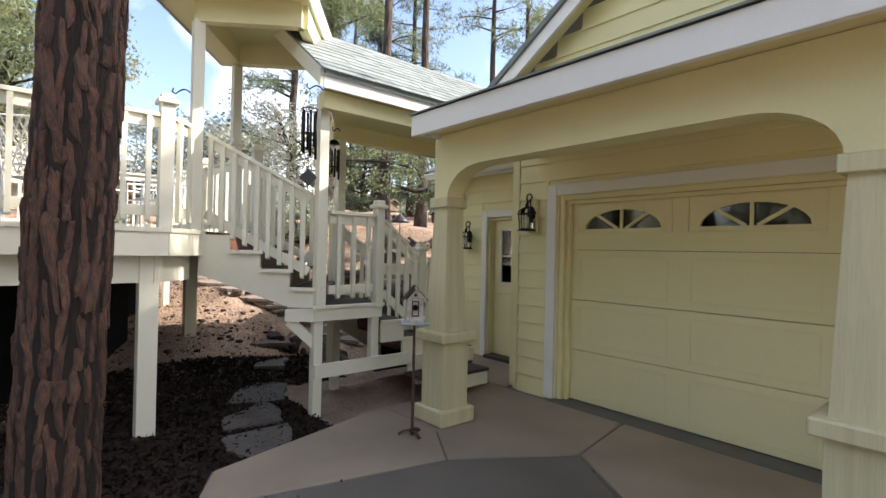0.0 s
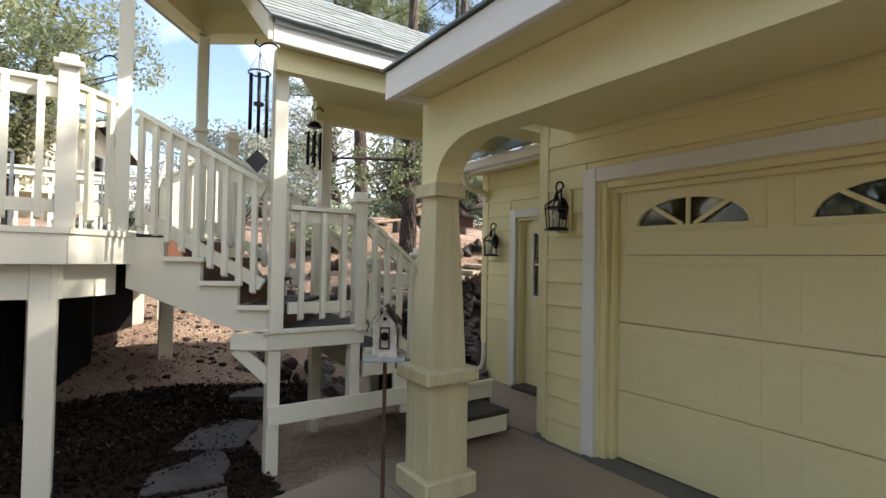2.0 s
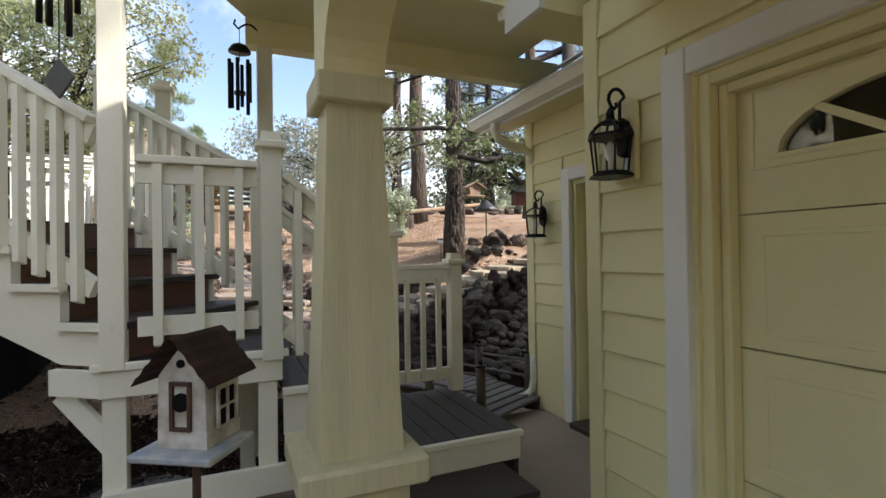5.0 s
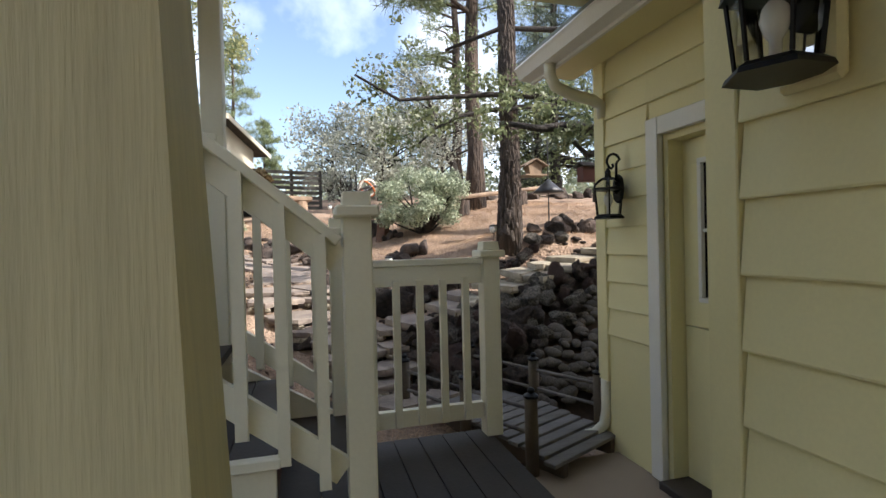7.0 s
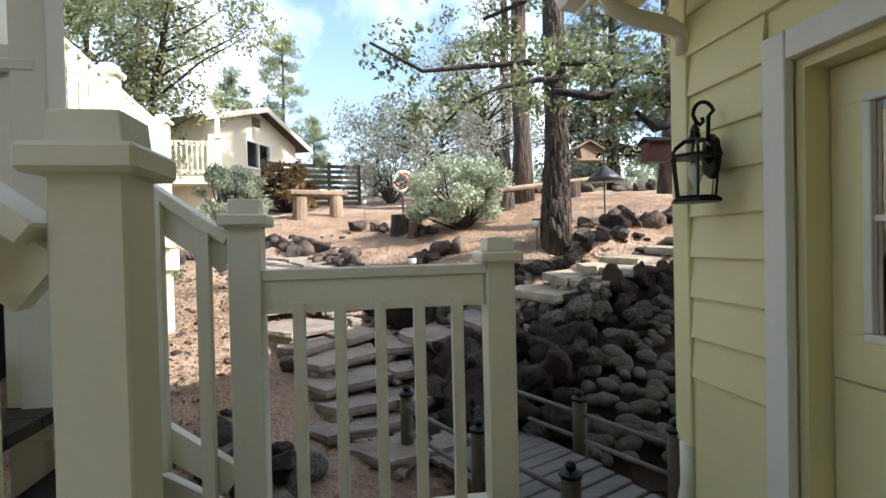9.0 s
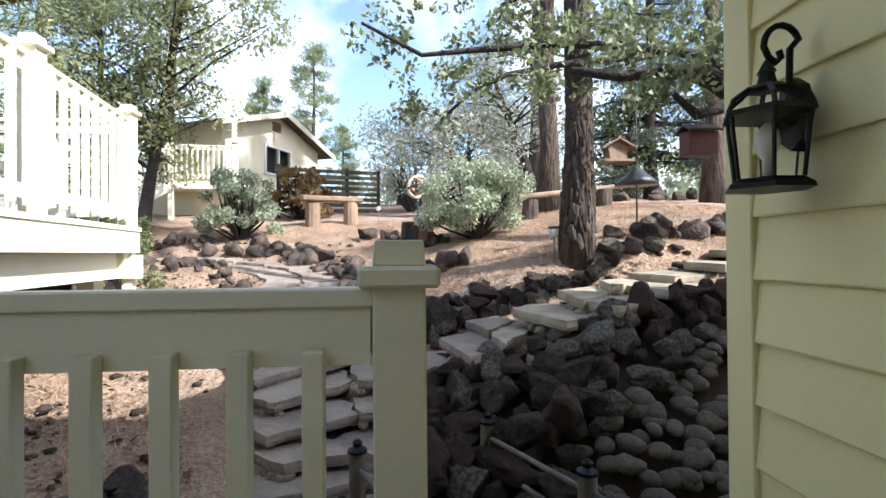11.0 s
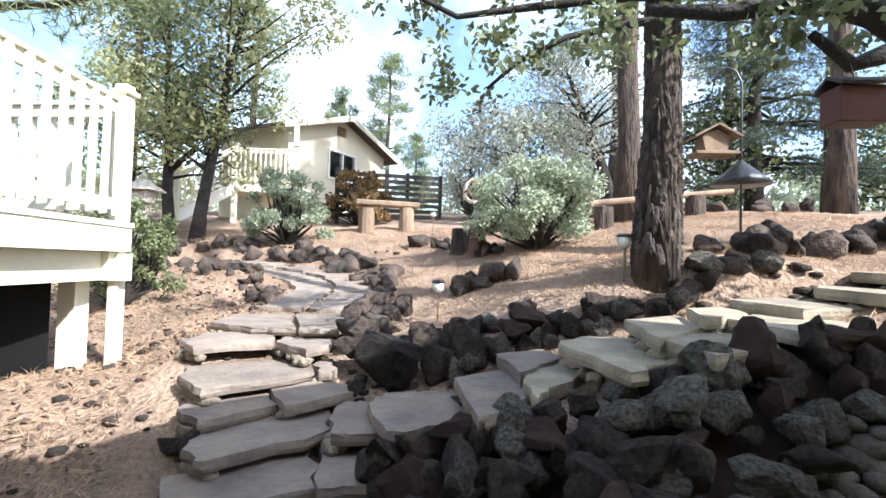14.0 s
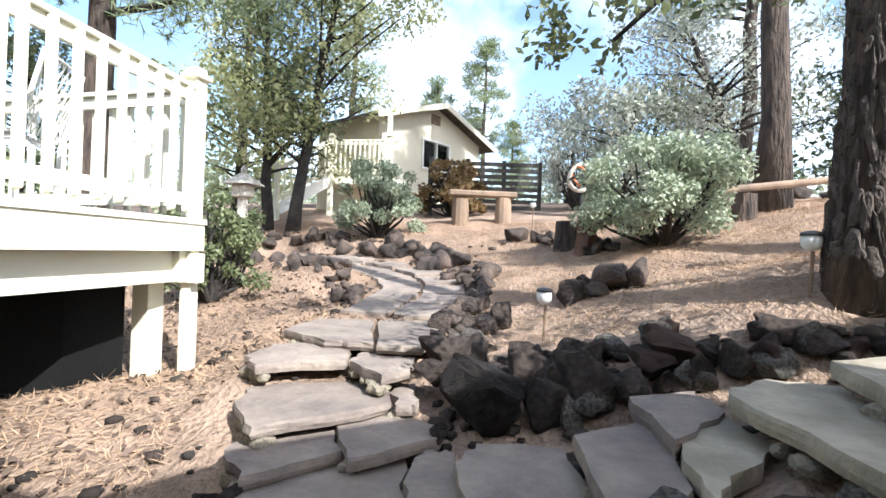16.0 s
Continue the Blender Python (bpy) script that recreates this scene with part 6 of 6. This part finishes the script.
# ---- birdhouse on a stake ----
def birdhouse(x, y, z, turn):
    t = thing("birdhouse", "flaking white birdhouse with rusty tin roof on iron stake", "birdhouse", (x, y, -0.06))
    m = Matrix.Translation((x, y, z)) @ pose(0, 0, 0, 0, 0, turn)

    def put(name, bm, mt, label="", parent=t):
        bmesh.ops.transform(bm, matrix=m, verts=bm.verts)
        return part(name, bm, mt, parent, label)
    body = put("body", prism(B(), [(-0.075, 0.0), (0.075, 0.0), (0.07, 0.20), (0.0, 0.285), (-0.07, 0.20)], "y", -0.06, 0.10), OLDWHITE)
    bm = B()
    for sgn in (-1, 1):
        for k in range(8):
            u0, u1 = k / 8, (k + 1) / 8
            a0, a1 = Vector((sgn * 0.115 * u0, 0, 0.315 - 0.135 * u0 + 0.006 * (k % 2))), Vector((sgn * 0.115 * u1, 0, 0.315 - 0.135 * u1 + 0.006 * ((k + 1) % 2)))
            v = [bm.verts.new(q) for q in (a0 + Vector((0, -0.11, 0)), a1 + Vector((0, -0.11, 0)), a1 + Vector((0, 0.13, 0)), a0 + Vector((0, 0.13, 0)))]
            bm.faces.new(v)
    bmesh.ops.solidify(bm, geom=bm.faces[:], thickness=0.006)
    put("roof", bm, TIN, "rusty corrugated tin roof")
    bm = B()
    for a, b, c, d in ((-0.032, -0.022, 0.05, 0.185), (0.022, 0.032, 0.05, 0.185), (-0.0215, 0.0215, 0.05, 0.06), (-0.0215, 0.0215, 0.175, 0.185)):
        box(bm, a, b, -0.070, -0.0605, c, d)
    put("door_frame", bm, RUST)
    # Near-black discs and pane paint the shade inside the birdhouse.
    put("entrance", tube(B(), [(0, -0.068, 0.128), (0, -0.0605, 0.128)], [0.026, 0.026], 14), SHADEBLACK, "round entrance painted near-black for its inner shade")
    put("vent_hole", tube(B(), [(0, -0.066, 0.235), (0, -0.0605, 0.235)], [0.012, 0.012], 10), SHADEBLACK)
    put("perch_tray", box(B(), -0.125, 0.125, -0.12, 0.10, -0.022, -0.001, 0.006), SLATEBLUE, "chipped blue-white perch tray")
    bm = B()
    box(bm, 0.0765, 0.082, -0.02, 0.06, 0.05, 0.16)
    put("side_window", bm, SHADEBLACK)
    bm = B()
    for a, b, c, d in ((-0.03, 0.07, 0.155, 0.168), (-0.03, -0.02, 0.05, 0.154), (0.06, 0.07, 0.05, 0.154), (0.017, 0.023, 0.05, 0.154), (-0.0195, 0.0165, 0.10, 0.106), (0.0235, 0.0595, 0.10, 0.106)):
        box(bm, 0.083, 0.09, a, b, c, d)
    put("window_bars", bm, OLDWHITE)
    part("stake", tube(B(), [(x, y, -0.06), (x, y, z - 0.022)], [0.014, 0.012], 8), RUST, t)
    bm = B()
    for a in (0.4, 2.5, 4.6):
        tube(bm, [(x, y, -0.02), (x + 0.07 * math.cos(a), y + 0.07 * math.sin(a), -0.03), (x + 0.12 * math.cos(a), y + 0.12 * math.sin(a), -0.058)], [0.012, 0.012, 0.016], 6)
    part("foot", bm, RUST, t)


birdhouse(2.60, 3.42, 0.93, -32)


# ---- wind chimes ----
def wind_chime(x, y, z, length, sail, label, bell=False):
    t = thing("wind_chime", label, "wind chime", (x, y, z), "wind chimes")
    part("cord", tube(B(), [(x, y, z - 0.02), (x, y, z - 0.24)], [0.0025, 0.0025], 5), BLACK, t)
    if bell:
        part("bell", tube(B(), [(x, y, z - 0.12), (x, y, z - 0.14), (x, y, z - 0.17), (x, y, z - 0.18)], [0.012, 0.05, 0.07, 0.072], 14), BLACK, t, "", True)
    else:
        bm = B()
        for a in np.linspace(0, 2 * math.pi, 4, endpoint=False):
            tube(bm, [(x, y, z - 0.06), (x + 0.075 * math.cos(a), y + 0.075 * math.sin(a), z - 0.22)], [0.002, 0.002], 4)
        ringp = [(x + 0.078 * math.cos(a), y + 0.078 * math.sin(a), z - 0.22) for a in np.linspace(0, 2 * math.pi, 17)]
        tube(bm, ringp, [0.007] * 17, 5)
        part("top_ring", bm, LOG, t)
    for k, a in enumerate(np.linspace(0.3, 2 * math.pi + 0.3, 6, endpoint=False)):
        q = (x + 0.065 * math.cos(a), y + 0.065 * math.sin(a))
        part("chime_tube", tube(B(), [(*q, z - 0.24), (*q, z - 0.24 - length * (0.72 + 0.056 * k))], [0.0125, 0.0125], 8), BLACK, t, "", True)
    part("clapper", tube(B(), [(x, y, z - 0.44), (x, y, z - 0.46)], [0.036, 0.036], 12), BLACK, t)
    if sail:
        part("sail_cord", tube(B(), [(x, y, z - 0.44), (x, y, z - 0.80)], [0.0025, 0.0025], 5), BLACK, t)
        bm = prism(B(), [(-0.085, 0.0), (0.0, 0.085), (0.085, 0.0), (0.0, -0.085)], "y", -0.006, 0.006)
        bmesh.ops.transform(bm, matrix=Matrix.Translation((x, y, z - 0.87)) @ pose(0, 0, 0, 0, 0, -38), verts=bm.verts)
        part("sail", bm, STEEL, t, "grey diamond-shaped wind sail")


wind_chime(2.03, 4.40, 3.10, 0.46, True, "black tube wind chime with a grey diamond sail")
wind_chime(2.76, 5.30, 2.98, 0.36, False, "black tube wind chime under a small bell", True)
for hx, hy, hz, ex, ey in ((2.2, 4.42, 3.08, 2.03, 4.40), (2.90, 5.38, 2.96, 2.76, 5.30), (1.19, 5.17, 3.0, 1.05, 5.2)):
    hook = thing("wall_hook", "black iron scroll hook screwed to a roof post", "hook", (hx, hy, hz), "plant hooks")
    d = Vector((ex - hx, ey - hy, 0))
    pts = [Vector((hx, hy, hz)) + d * u + Vector((0, 0, 0.05 * math.sin(u * 3.1))) for u in np.linspace(0, 1.05, 8)]
    pts += [pts[-1] + d.normalized() * 0.03 + Vector((0, 0, 0.02)), pts[-1] + d.normalized() * 0.02 + Vector((0, 0, 0.05))]
    part("arm", tube(B(), pts, [0.007] * len(pts), 6), BLACK, hook, "", True)

# ---- bird feeder, baffle pole and hanging box ----
fp = Vector((7.33, 10.36, gz(7.33, 10.36)))
feeder = thing("bird_feeder", "wooden house-shaped bird feeder hung from a shepherd hook pole", "bird feeder", tuple(fp))
bm = tube(B(), [fp + Vector((0, 0, -0.2)), fp + Vector((0, 0, 1.62)), fp + Vector((-0.05, 0.01, 1.74)), fp + Vector((-0.14, 0.02, 1.78)), fp + Vector((-0.23, 0.03, 1.72)), fp + Vector((-0.25, 0.03, 1.6))], [0.011] * 6, 7)
part("pole", bm, STEEL, feeder, "", True)
part("baffle", tube(B(), [fp + Vector((0, 0, 0.62)), fp + Vector((0, 0, 0.70)), fp + Vector((0, 0, 0.83)), fp + Vector((0, 0, 0.86))], [0.27, 0.19, 0.04, 0.012], 20), STEEL, feeder, "grey metal cone baffle", True)
hx, hy, hz = fp.x - 0.26, fp.y + 0.03, fp.z + 0.90
part("hanger", tube(B(), [(hx, hy, hz + 0.3), (hx, hy, fp.z + 1.6)], [0.004, 0.004], 5), STEEL, feeder)
part("tray", box(B(), hx - 0.20, hx + 0.20, hy - 0.13, hy + 0.13, hz, hz + 0.03, 0.004), LOG, feeder)
part("hopper", prism(B(), [(hx - 0.10, hz + 0.0305), (hx + 0.10, hz + 0.0305), (hx + 0.13, hz + 0.18), (hx, hz + 0.25), (hx - 0.13, hz + 0.18)], "y", hy - 0.09, hy + 0.09), LOG, feeder)
bm = B()
for sg in (-1, 1):
    beam(bm, (hx, hy, hz + 0.285), (hx + sg * 0.22, hy, hz + 0.165), 0.30, 0.018)
part("roof", bm, LOG, feeder)
box_hang = thing("hanging_box", "red-brown wooden feeder box hung from the oak limb", "bird feeder", (6.56, 7.9, 2.1))
part("body", box(B(), 6.45, 6.67, 7.83, 7.97, 2.14, 2.31, 0.004), RED, box_hang)
bm = B()
for sg in (-1, 1):
    beam(bm, (6.56, 7.90 + sg * 0.0, 2.365), (6.56, 7.90 + sg * 0.10, 2.312), 0.25, 0.016, (0, 0, 1))
part("roof", bm, DARKTREAD, box_hang)
part("hanger", tube(B(), [(6.56, 7.9, 2.37), (6.6, 7.98, 2.47)], [0.004, 0.004], 5), STEEL, box_hang)


# ---- solar lights ----
def solar_light(x, y, h):
    z = gz(x, y)
    t = thing("solar_light", "small solar path light with a clear globe on a thin stake", "garden light", (x, y, z), "solar lights")
    part("stake", tube(B(), [(x, y, z - 0.05), (x + 0.01, y, z + h - 0.10)], [0.011, 0.011], 6), LOG, t)
    part("globe", tube(B(), [(x, y, z + h - 0.10), (x, y, z + h - 0.07), (x, y, z + h - 0.03), (x, y, z + h - 0.01)], [0.02, 0.052, 0.056, 0.05], 12), MILK, t, "", True)
    part("lid", tube(B(), [(x, y, z + h - 0.0095), (x, y, z + h + 0.012), (x, y, z + h + 0.022)], [0.06, 0.052, 0.01], 12), STEEL, t, "", True)


solar_light(4.46, 9.75, 0.36)
solar_light(5.98, 9.52, 0.36)
solar_light(3.9, 15.4, 0.5)


# ---- log bench, stumps, log rail ----
def log_seat(x, y, r, h, label, name="stump", m=LOG):
    z = gz(x, y)
    t = thing(name, label, "stump", (x, y, z))
    part("bark", tube(B(), [(x, y, z - 0.08), (x, y, z + h * 0.5), (x + 0.01, y, z + h)], [r * 1.1, r, r * 0.97], 14, 0.05), BARKGREY if m is LOG else m, t)
    part("cut_face", tube(B(), [(x + 0.01, y, z + h + 0.0005), (x + 0.01, y, z + h + 0.012)], [r * 0.9, r * 0.88], 14), LOG, t, "pale sawn end")


bench = thing("log_bench", "rustic bench of a split log on two stumps", "bench", (2.75, 16.3, gz(2.75, 16.3)))
for x, y in ((2.35, 16.15), (3.2, 16.45)):
    z = gz(x, y)
    part("stump_leg", tube(B(), [(x, y, z - 0.08), (x, y, z + 0.52)], [0.18, 0.17], 12, 0.05), LOG, bench)
zb = gz(2.75, 16.3) + 0.53
part("seat", beam(B(), (2.1, 16.06, zb + 0.07), (3.45, 16.54, zb + 0.07), 0.34, 0.13, bev=0.03), LOG, bench)
log_seat(4.58, 13.2, 0.19, 0.36, "sawn pine stump beside a carved log on the sunny slope")
t = thing("carved_log", "small dark red weathered log leaning by the stump", "log", (4.78, 12.6, gz(4.78, 12.6)))
part("log", tube(B(), [(4.78, 12.6, gz(4.78, 12.6) - 0.05), (4.80, 12.6, gz(4.78, 12.6) + 0.22), (4.76, 12.58, gz(4.78, 12.6) + 0.46), (4.75, 12.58, gz(4.78, 12.6) + 0.54)], [0.15, 0.12, 0.07, 0.03], 9, 0.15), RISER, t)
rail_log = thing("log_rail", "long pale log laid across stumps on the slope", "log bench", (8.0, 14.1, gz(8, 14.1)))
za = gz(6.9, 13.95) + 0.42
part("log", tube(B(), [(6.7, 13.9, za), (9.3, 14.4, gz(9.3, 14.4) + 0.42)], [0.055, 0.05], 10, 0.04), LOG, rail_log)
for x, y in ((6.95, 13.95), (8.6, 14.26)):
    part("stump_leg", tube(B(), [(x, y, gz(x, y) - 0.08), (x, y, gz(x, y) + 0.36)], [0.17, 0.16], 12, 0.05), BARKGREY, rail_log)
orn = thing("garden_ornament", "round metal ring ornament with white and orange bands on a stand", "ornament", (4.75, 14.6, gz(4.75, 14.6)))
oz = gz(4.75, 14.6) + 0.95
part("stand", tube(B(), [(4.75, 14.6, gz(4.75, 14.6) - 0.05), (4.75, 14.6, oz - 0.3)], [0.03, 0.025], 8), STEEL, orn)
for k, (tilt, mt) in enumerate(((20, OLDWHITE), (75, STEEL), (-40, ORANGE))):
    bm = tube(B(), [(0.22 * math.cos(a), 0, 0.22 * math.sin(a)) for a in np.linspace(0, 2 * math.pi, 25)], [0.035 if k == 0 else 0.022] * 25, 6)
    bmesh.ops.transform(bm, matrix=Matrix.Translation((4.75, 14.6, oz)) @ pose(0, 0, 0, tilt, 0, 25 + 50 * k), verts=bm.verts)
    part("ring", bm, mt, orn, "", True)

# stone pagoda lantern and gazing globe
sx, sy = -1.75, 14.6
sz = gz(sx, sy)
pag = thing("stone_lantern", "pale stone pagoda lantern among the shrubs", "garden lantern", (sx, sy, sz))
part("pillar", tube(B(), [(sx, sy, sz - 0.05), (sx, sy, sz + 0.75)], [0.12, 0.10], 8), OLDWHITE, pag)
part("fire_box", box(B(), sx - 0.16, sx + 0.16, sy - 0.16, sy + 0.16, sz + 0.75, sz + 1.0, 0.02), OLDWHITE, pag)
part("roof", frustum(B(), sx, sy, sz + 1.0, sz + 1.22, 0.3, 0.06), OLDWHITE, pag)
part("finial", tube(B(), [(sx, sy, sz + 1.22), (sx, sy, sz + 1.30), (sx, sy, sz + 1.40)], [0.05, 0.06, 0.01], 8), OLDWHITE, pag)
globe = thing("stone_globe", "grey stone globe on a short pedestal", "ornament", (-2.4, 13.6, gz(-2.4, 13.6)))
part("pedestal", tube(B(), [(-2.4, 13.6, gz(-2.4, 13.6) - 0.05), (-2.4, 13.6, gz(-2.4, 13.6) + 0.55)], [0.16, 0.11], 10), OLDWHITE, globe)
bm = B()
bmesh.ops.create_icosphere(bm, subdivisions=3, radius=0.24, matrix=Matrix.Translation((-2.4, 13.6, gz(-2.4, 13.6) + 0.77)))
part("globe", bm, OLDWHITE, globe, "", True)

# ---- cottage on the hill ----
GL, GR = Vector((-0.45, 18.3, 0)), Vector((1.45, 22.5, 0))
gd = (GR - GL).normalized()
gn = Vector((gd.y, -gd.x, 0))
GW = (GR - GL).length
cot = thing("cottage", "small cream stucco cottage with a gable roof above the fence", "house", (0.5, 20.4, 2.6))


def cm(s, out, z):
    p = GL + gd * s + gn * out
    return Vector((p.x, p.y, z))


def cpoly(pts, out0, out1):
    bm = B()
    lo, hi = [bm.verts.new(cm(s, out0, z)) for s, z in pts], [bm.verts.new(cm(s, out1, z)) for s, z in pts]
    bm.faces.new(lo), bm.faces.new(hi[::-1])
    for i in range(len(pts)):
        j = (i + 1) % len(pts)
        bm.faces.new((lo[i], lo[j], hi[j], hi[i]))
    bmesh.ops.recalc_face_normals(bm, faces=bm.faces)
    return bm


part("wall", cpoly([(0, 1.8), (GW, 1.8), (GW, 5.12), (GW / 2, 5.86), (0, 5.12)], -2.6, 0.0), STUCCO, cot)
for sg in (0, 1):
    e = -0.45 if sg == 0 else GW + 0.45
    ez = 5.12 - 0.45 * 0.32
    roofp = part("roof", cpoly([(e, ez + 0.06), (GW / 2, 5.94), (GW / 2, 5.86), (e, ez - 0.02)], -2.8, 0.42), COBBLE, cot, "grey low-pitched roof")
    part("bargeboard", cpoly([(e, ez + 0.05), (GW / 2, 5.93), (GW / 2, 5.76), (e, ez - 0.10)], 0.425, 0.46), STUCCO, cot, "cream bargeboard")
win = part("window", cpoly([(1.75, 3.98), (2.95, 3.98), (2.95, 4.78), (1.75, 4.78)], 0.01, 0.03), GLASS, cot)
bm = B()
for a, b, c, d in ((1.70, 3.0, 3.92, 3.98), (1.70, 3.0, 4.78, 4.84), (1.70, 1.76, 3.985, 4.775), (2.94, 3.0, 3.985, 4.775), (2.33, 2.38, 3.985, 4.775)):
    beam(bm, cm(a, 0.035, (c + d) / 2), cm(b, 0.035, (c + d) / 2), 0.06, d - c)
part("frame", bm, WHITE, win)
# Near-black plate behind the glass paints the cottage's unlit room.
part("shade_plate", cpoly([(1.76, 3.99), (2.94, 3.99), (2.94, 4.77), (1.76, 4.77)], 0.001, 0.006), SHADEBLACK, win)
bm = B()
for k in range(5):
    beam(bm, cm(GW / 2 - 0.2, 0.02, 5.35 + 0.06 * k), cm(GW / 2 + 0.2, 0.02, 5.35 + 0.06 * k), 0.03, 0.035)
part("vent", bm, RISER, cot, "brown louvred gable vent")
cd = thing("cottage_deck", "white railed porch with stairs beside the cottage", "porch", (-0.9, 18.0, 3.0))
dz = 3.40
part("floor", prism(B(), [(-1.6, 17.9), (0.0, 18.05), (0.1, 20.0), (-2.6, 19.8)], "z", dz - 0.2, dz), CREAM, cd)
railing(cd, (-1.6, 17.95, dz), (-0.05, 18.1, dz), 11, 0.95, 0.1, (0, -1, 0))
railing(cd, (-2.5, 16.9, 2.55), (-1.65, 17.9, dz), 7, 0.95, 0.1, (0.76, -0.65, 0))
part("stringer", beam(B(), (-2.5, 16.9, 2.42), (-1.65, 17.9, dz - 0.12), 0.05, 0.28), WHITE, cd)
for x, y, zt in ((-1.62, 17.93, dz + 1.05), (-0.03, 18.1, dz + 1.05), (-2.52, 16.88, 3.5)):
    post(cd, x, y, gz(x, y) - 0.1, zt, 0.12)
part("tall_post", box(B(), -0.1, 0.0, 18.05, 18.15, dz, 5.05), WHITE, cd)

# slatted fence
fence = thing("slat_fence", "dark horizontal slat fence behind the log bench", "fence", (2.4, 18.2, 2.6))
FA, FB = Vector((1.15, 17.75, 0)), Vector((3.75, 18.75, 0))
for k in range(8):
    zz = 2.62 + 0.155 * k
    part("slat", beam(B(), FA + Vector((0, 0, zz)), FB + Vector((0, 0, zz + 0.05)), 0.03, 0.10), FENCE, fence)
for k in range(4):
    c = FA.lerp(FB, k / 3) + Vector((0.02, 0.06, 0))
    part("post", box(B(), c.x - 0.05, c.x + 0.05, c.y - 0.0, c.y + 0.1, 2.2, 3.85), FENCE, fence)


# ---- litter on the ground ----
def litter(name, n, x0, x1, y0, y1, size, material, seed, label, thin=0.12, lift=0.012, tilt=0.25, keep=None):
    rg = np.random.default_rng(seed)
    x, y = rg.uniform(x0, x1, n), rg.uniform(y0, y1, n)
    if keep is not None:
        k = keep(x, y, rg)
        x, y = x[k], y[k]
        n = len(x)
    z = ground_z(x, y) + lift * rg.random(n) + 0.004
    p = np.stack([x, y, z], 1)
    a = np.stack([rg.normal(size=n), rg.normal(size=n), rg.normal(size=n) * tilt], 1)
    a /= np.linalg.norm(a, axis=1)[:, None]
    b = np.cross(a, np.stack([rg.normal(size=n) * tilt, rg.normal(size=n) * tilt, np.ones(n)], 1))
    b /= np.linalg.norm(b, axis=1)[:, None]
    s = size * (0.5 + rg.random(n))[:, None]
    v = np.stack([p - a * s, p + b * s * thin, p + a * s, p - b * s * thin], 1).reshape(-1, 3)
    ob = new(name, raw_mesh(name, v, np.arange(4 * n).reshape(n, 4), material))
    return tagged(ob, label, "litter", "", "stuff")


def off_paving(x, y, rg):
    return ~((x > 2.2) & (y < 5.7)) & ~((x > 2.6) & (x < 5.6) & (y > 6.8) & (y < 9.6) & (x + 0.5 * (y - 8.3) > 2.7))


litter("pine_needles", 180000, -3, 9.5, 5.6, 16.5, 0.06, NEEDLE, 5, "fallen dry pine needles", 0.03, 0.02, 0.3, off_paving)
litter("bark_chips", 90000, -4.0, 3.2, 3.0, 6.7, 0.034, SHADECHIPS, 16, "bark chips and leaf litter, near-black for shade under the deck", 0.55, 0.03, 0.6, off_paving)
litter("leaf_litter", 5000, -3.5, 3.2, 6.5, 12.0, 0.026, LITTER, 6, "dry leaves and bark chips on the ground", 0.55, 0.03, 0.6, off_paving)


def gravel(name, n, regions, seed, material, label, s0=0.02, s1=0.06):
    rg = np.random.default_rng(seed)
    base = rock_mesh("pebble", 5, material, 1, 0.5, 0.75, 1.4)
    v0 = np.zeros(len(base.vertices) * 3)
    base.vertices.foreach_get("co", v0)
    v0 = v0.reshape(-1, 3)
    f0 = np.array([list(p.vertices) for p in base.polygons])
    vs, fs = [], []
    for i in range(n):
        x0, x1, y0, y1 = regions[i % len(regions)]
        x, y = rg.uniform(x0, x1), rg.uniform(y0, y1)
        s = rg.uniform(s0, s1) * rg.uniform(0.5, 1.2)
        a = rg.uniform(0, 6.28)
        q = v0 * (s * rg.uniform(0.8, 1.5), s, s * rg.uniform(0.6, 1))
        q = np.stack([q[:, 0] * math.cos(a) - q[:, 1] * math.sin(a), q[:, 0] * math.sin(a) + q[:, 1] * math.cos(a), q[:, 2]], 1) + (x, y, gz(x, y) + s * 0.25)
        fs.append(f0 + len(v0) * i), vs.append(q)
    ob = new(name, raw_mesh(name, np.concatenate(vs), np.concatenate(fs), material))
    tagged(ob, label, "gravel", "", "stuff")


gravel("loose_stones", 170, [(-1.5, 2.9, 5.4, 8.6), (-2.5, 2.0, 3.8, 6.0), (2.0, 3.0, 7.0, 9.5), (1.6, 2.8, 9.5, 12)], 9, LAVA, "loose lava stones scattered on the slope")
gravel("border_stones", 420, [(0.2, 3.6, 12.2, 14.2), (3.9, 4.9, 9.1, 9.5), (-1.5, 1.5, 13, 15), (4.0, 4.5, 7.0, 8.6), (3.85, 4.9, 8.5, 9.3), (5.0, 7.5, 8.8, 9.5)], 10, LAVA, "small lava stones along the borders", 0.03, 0.08)
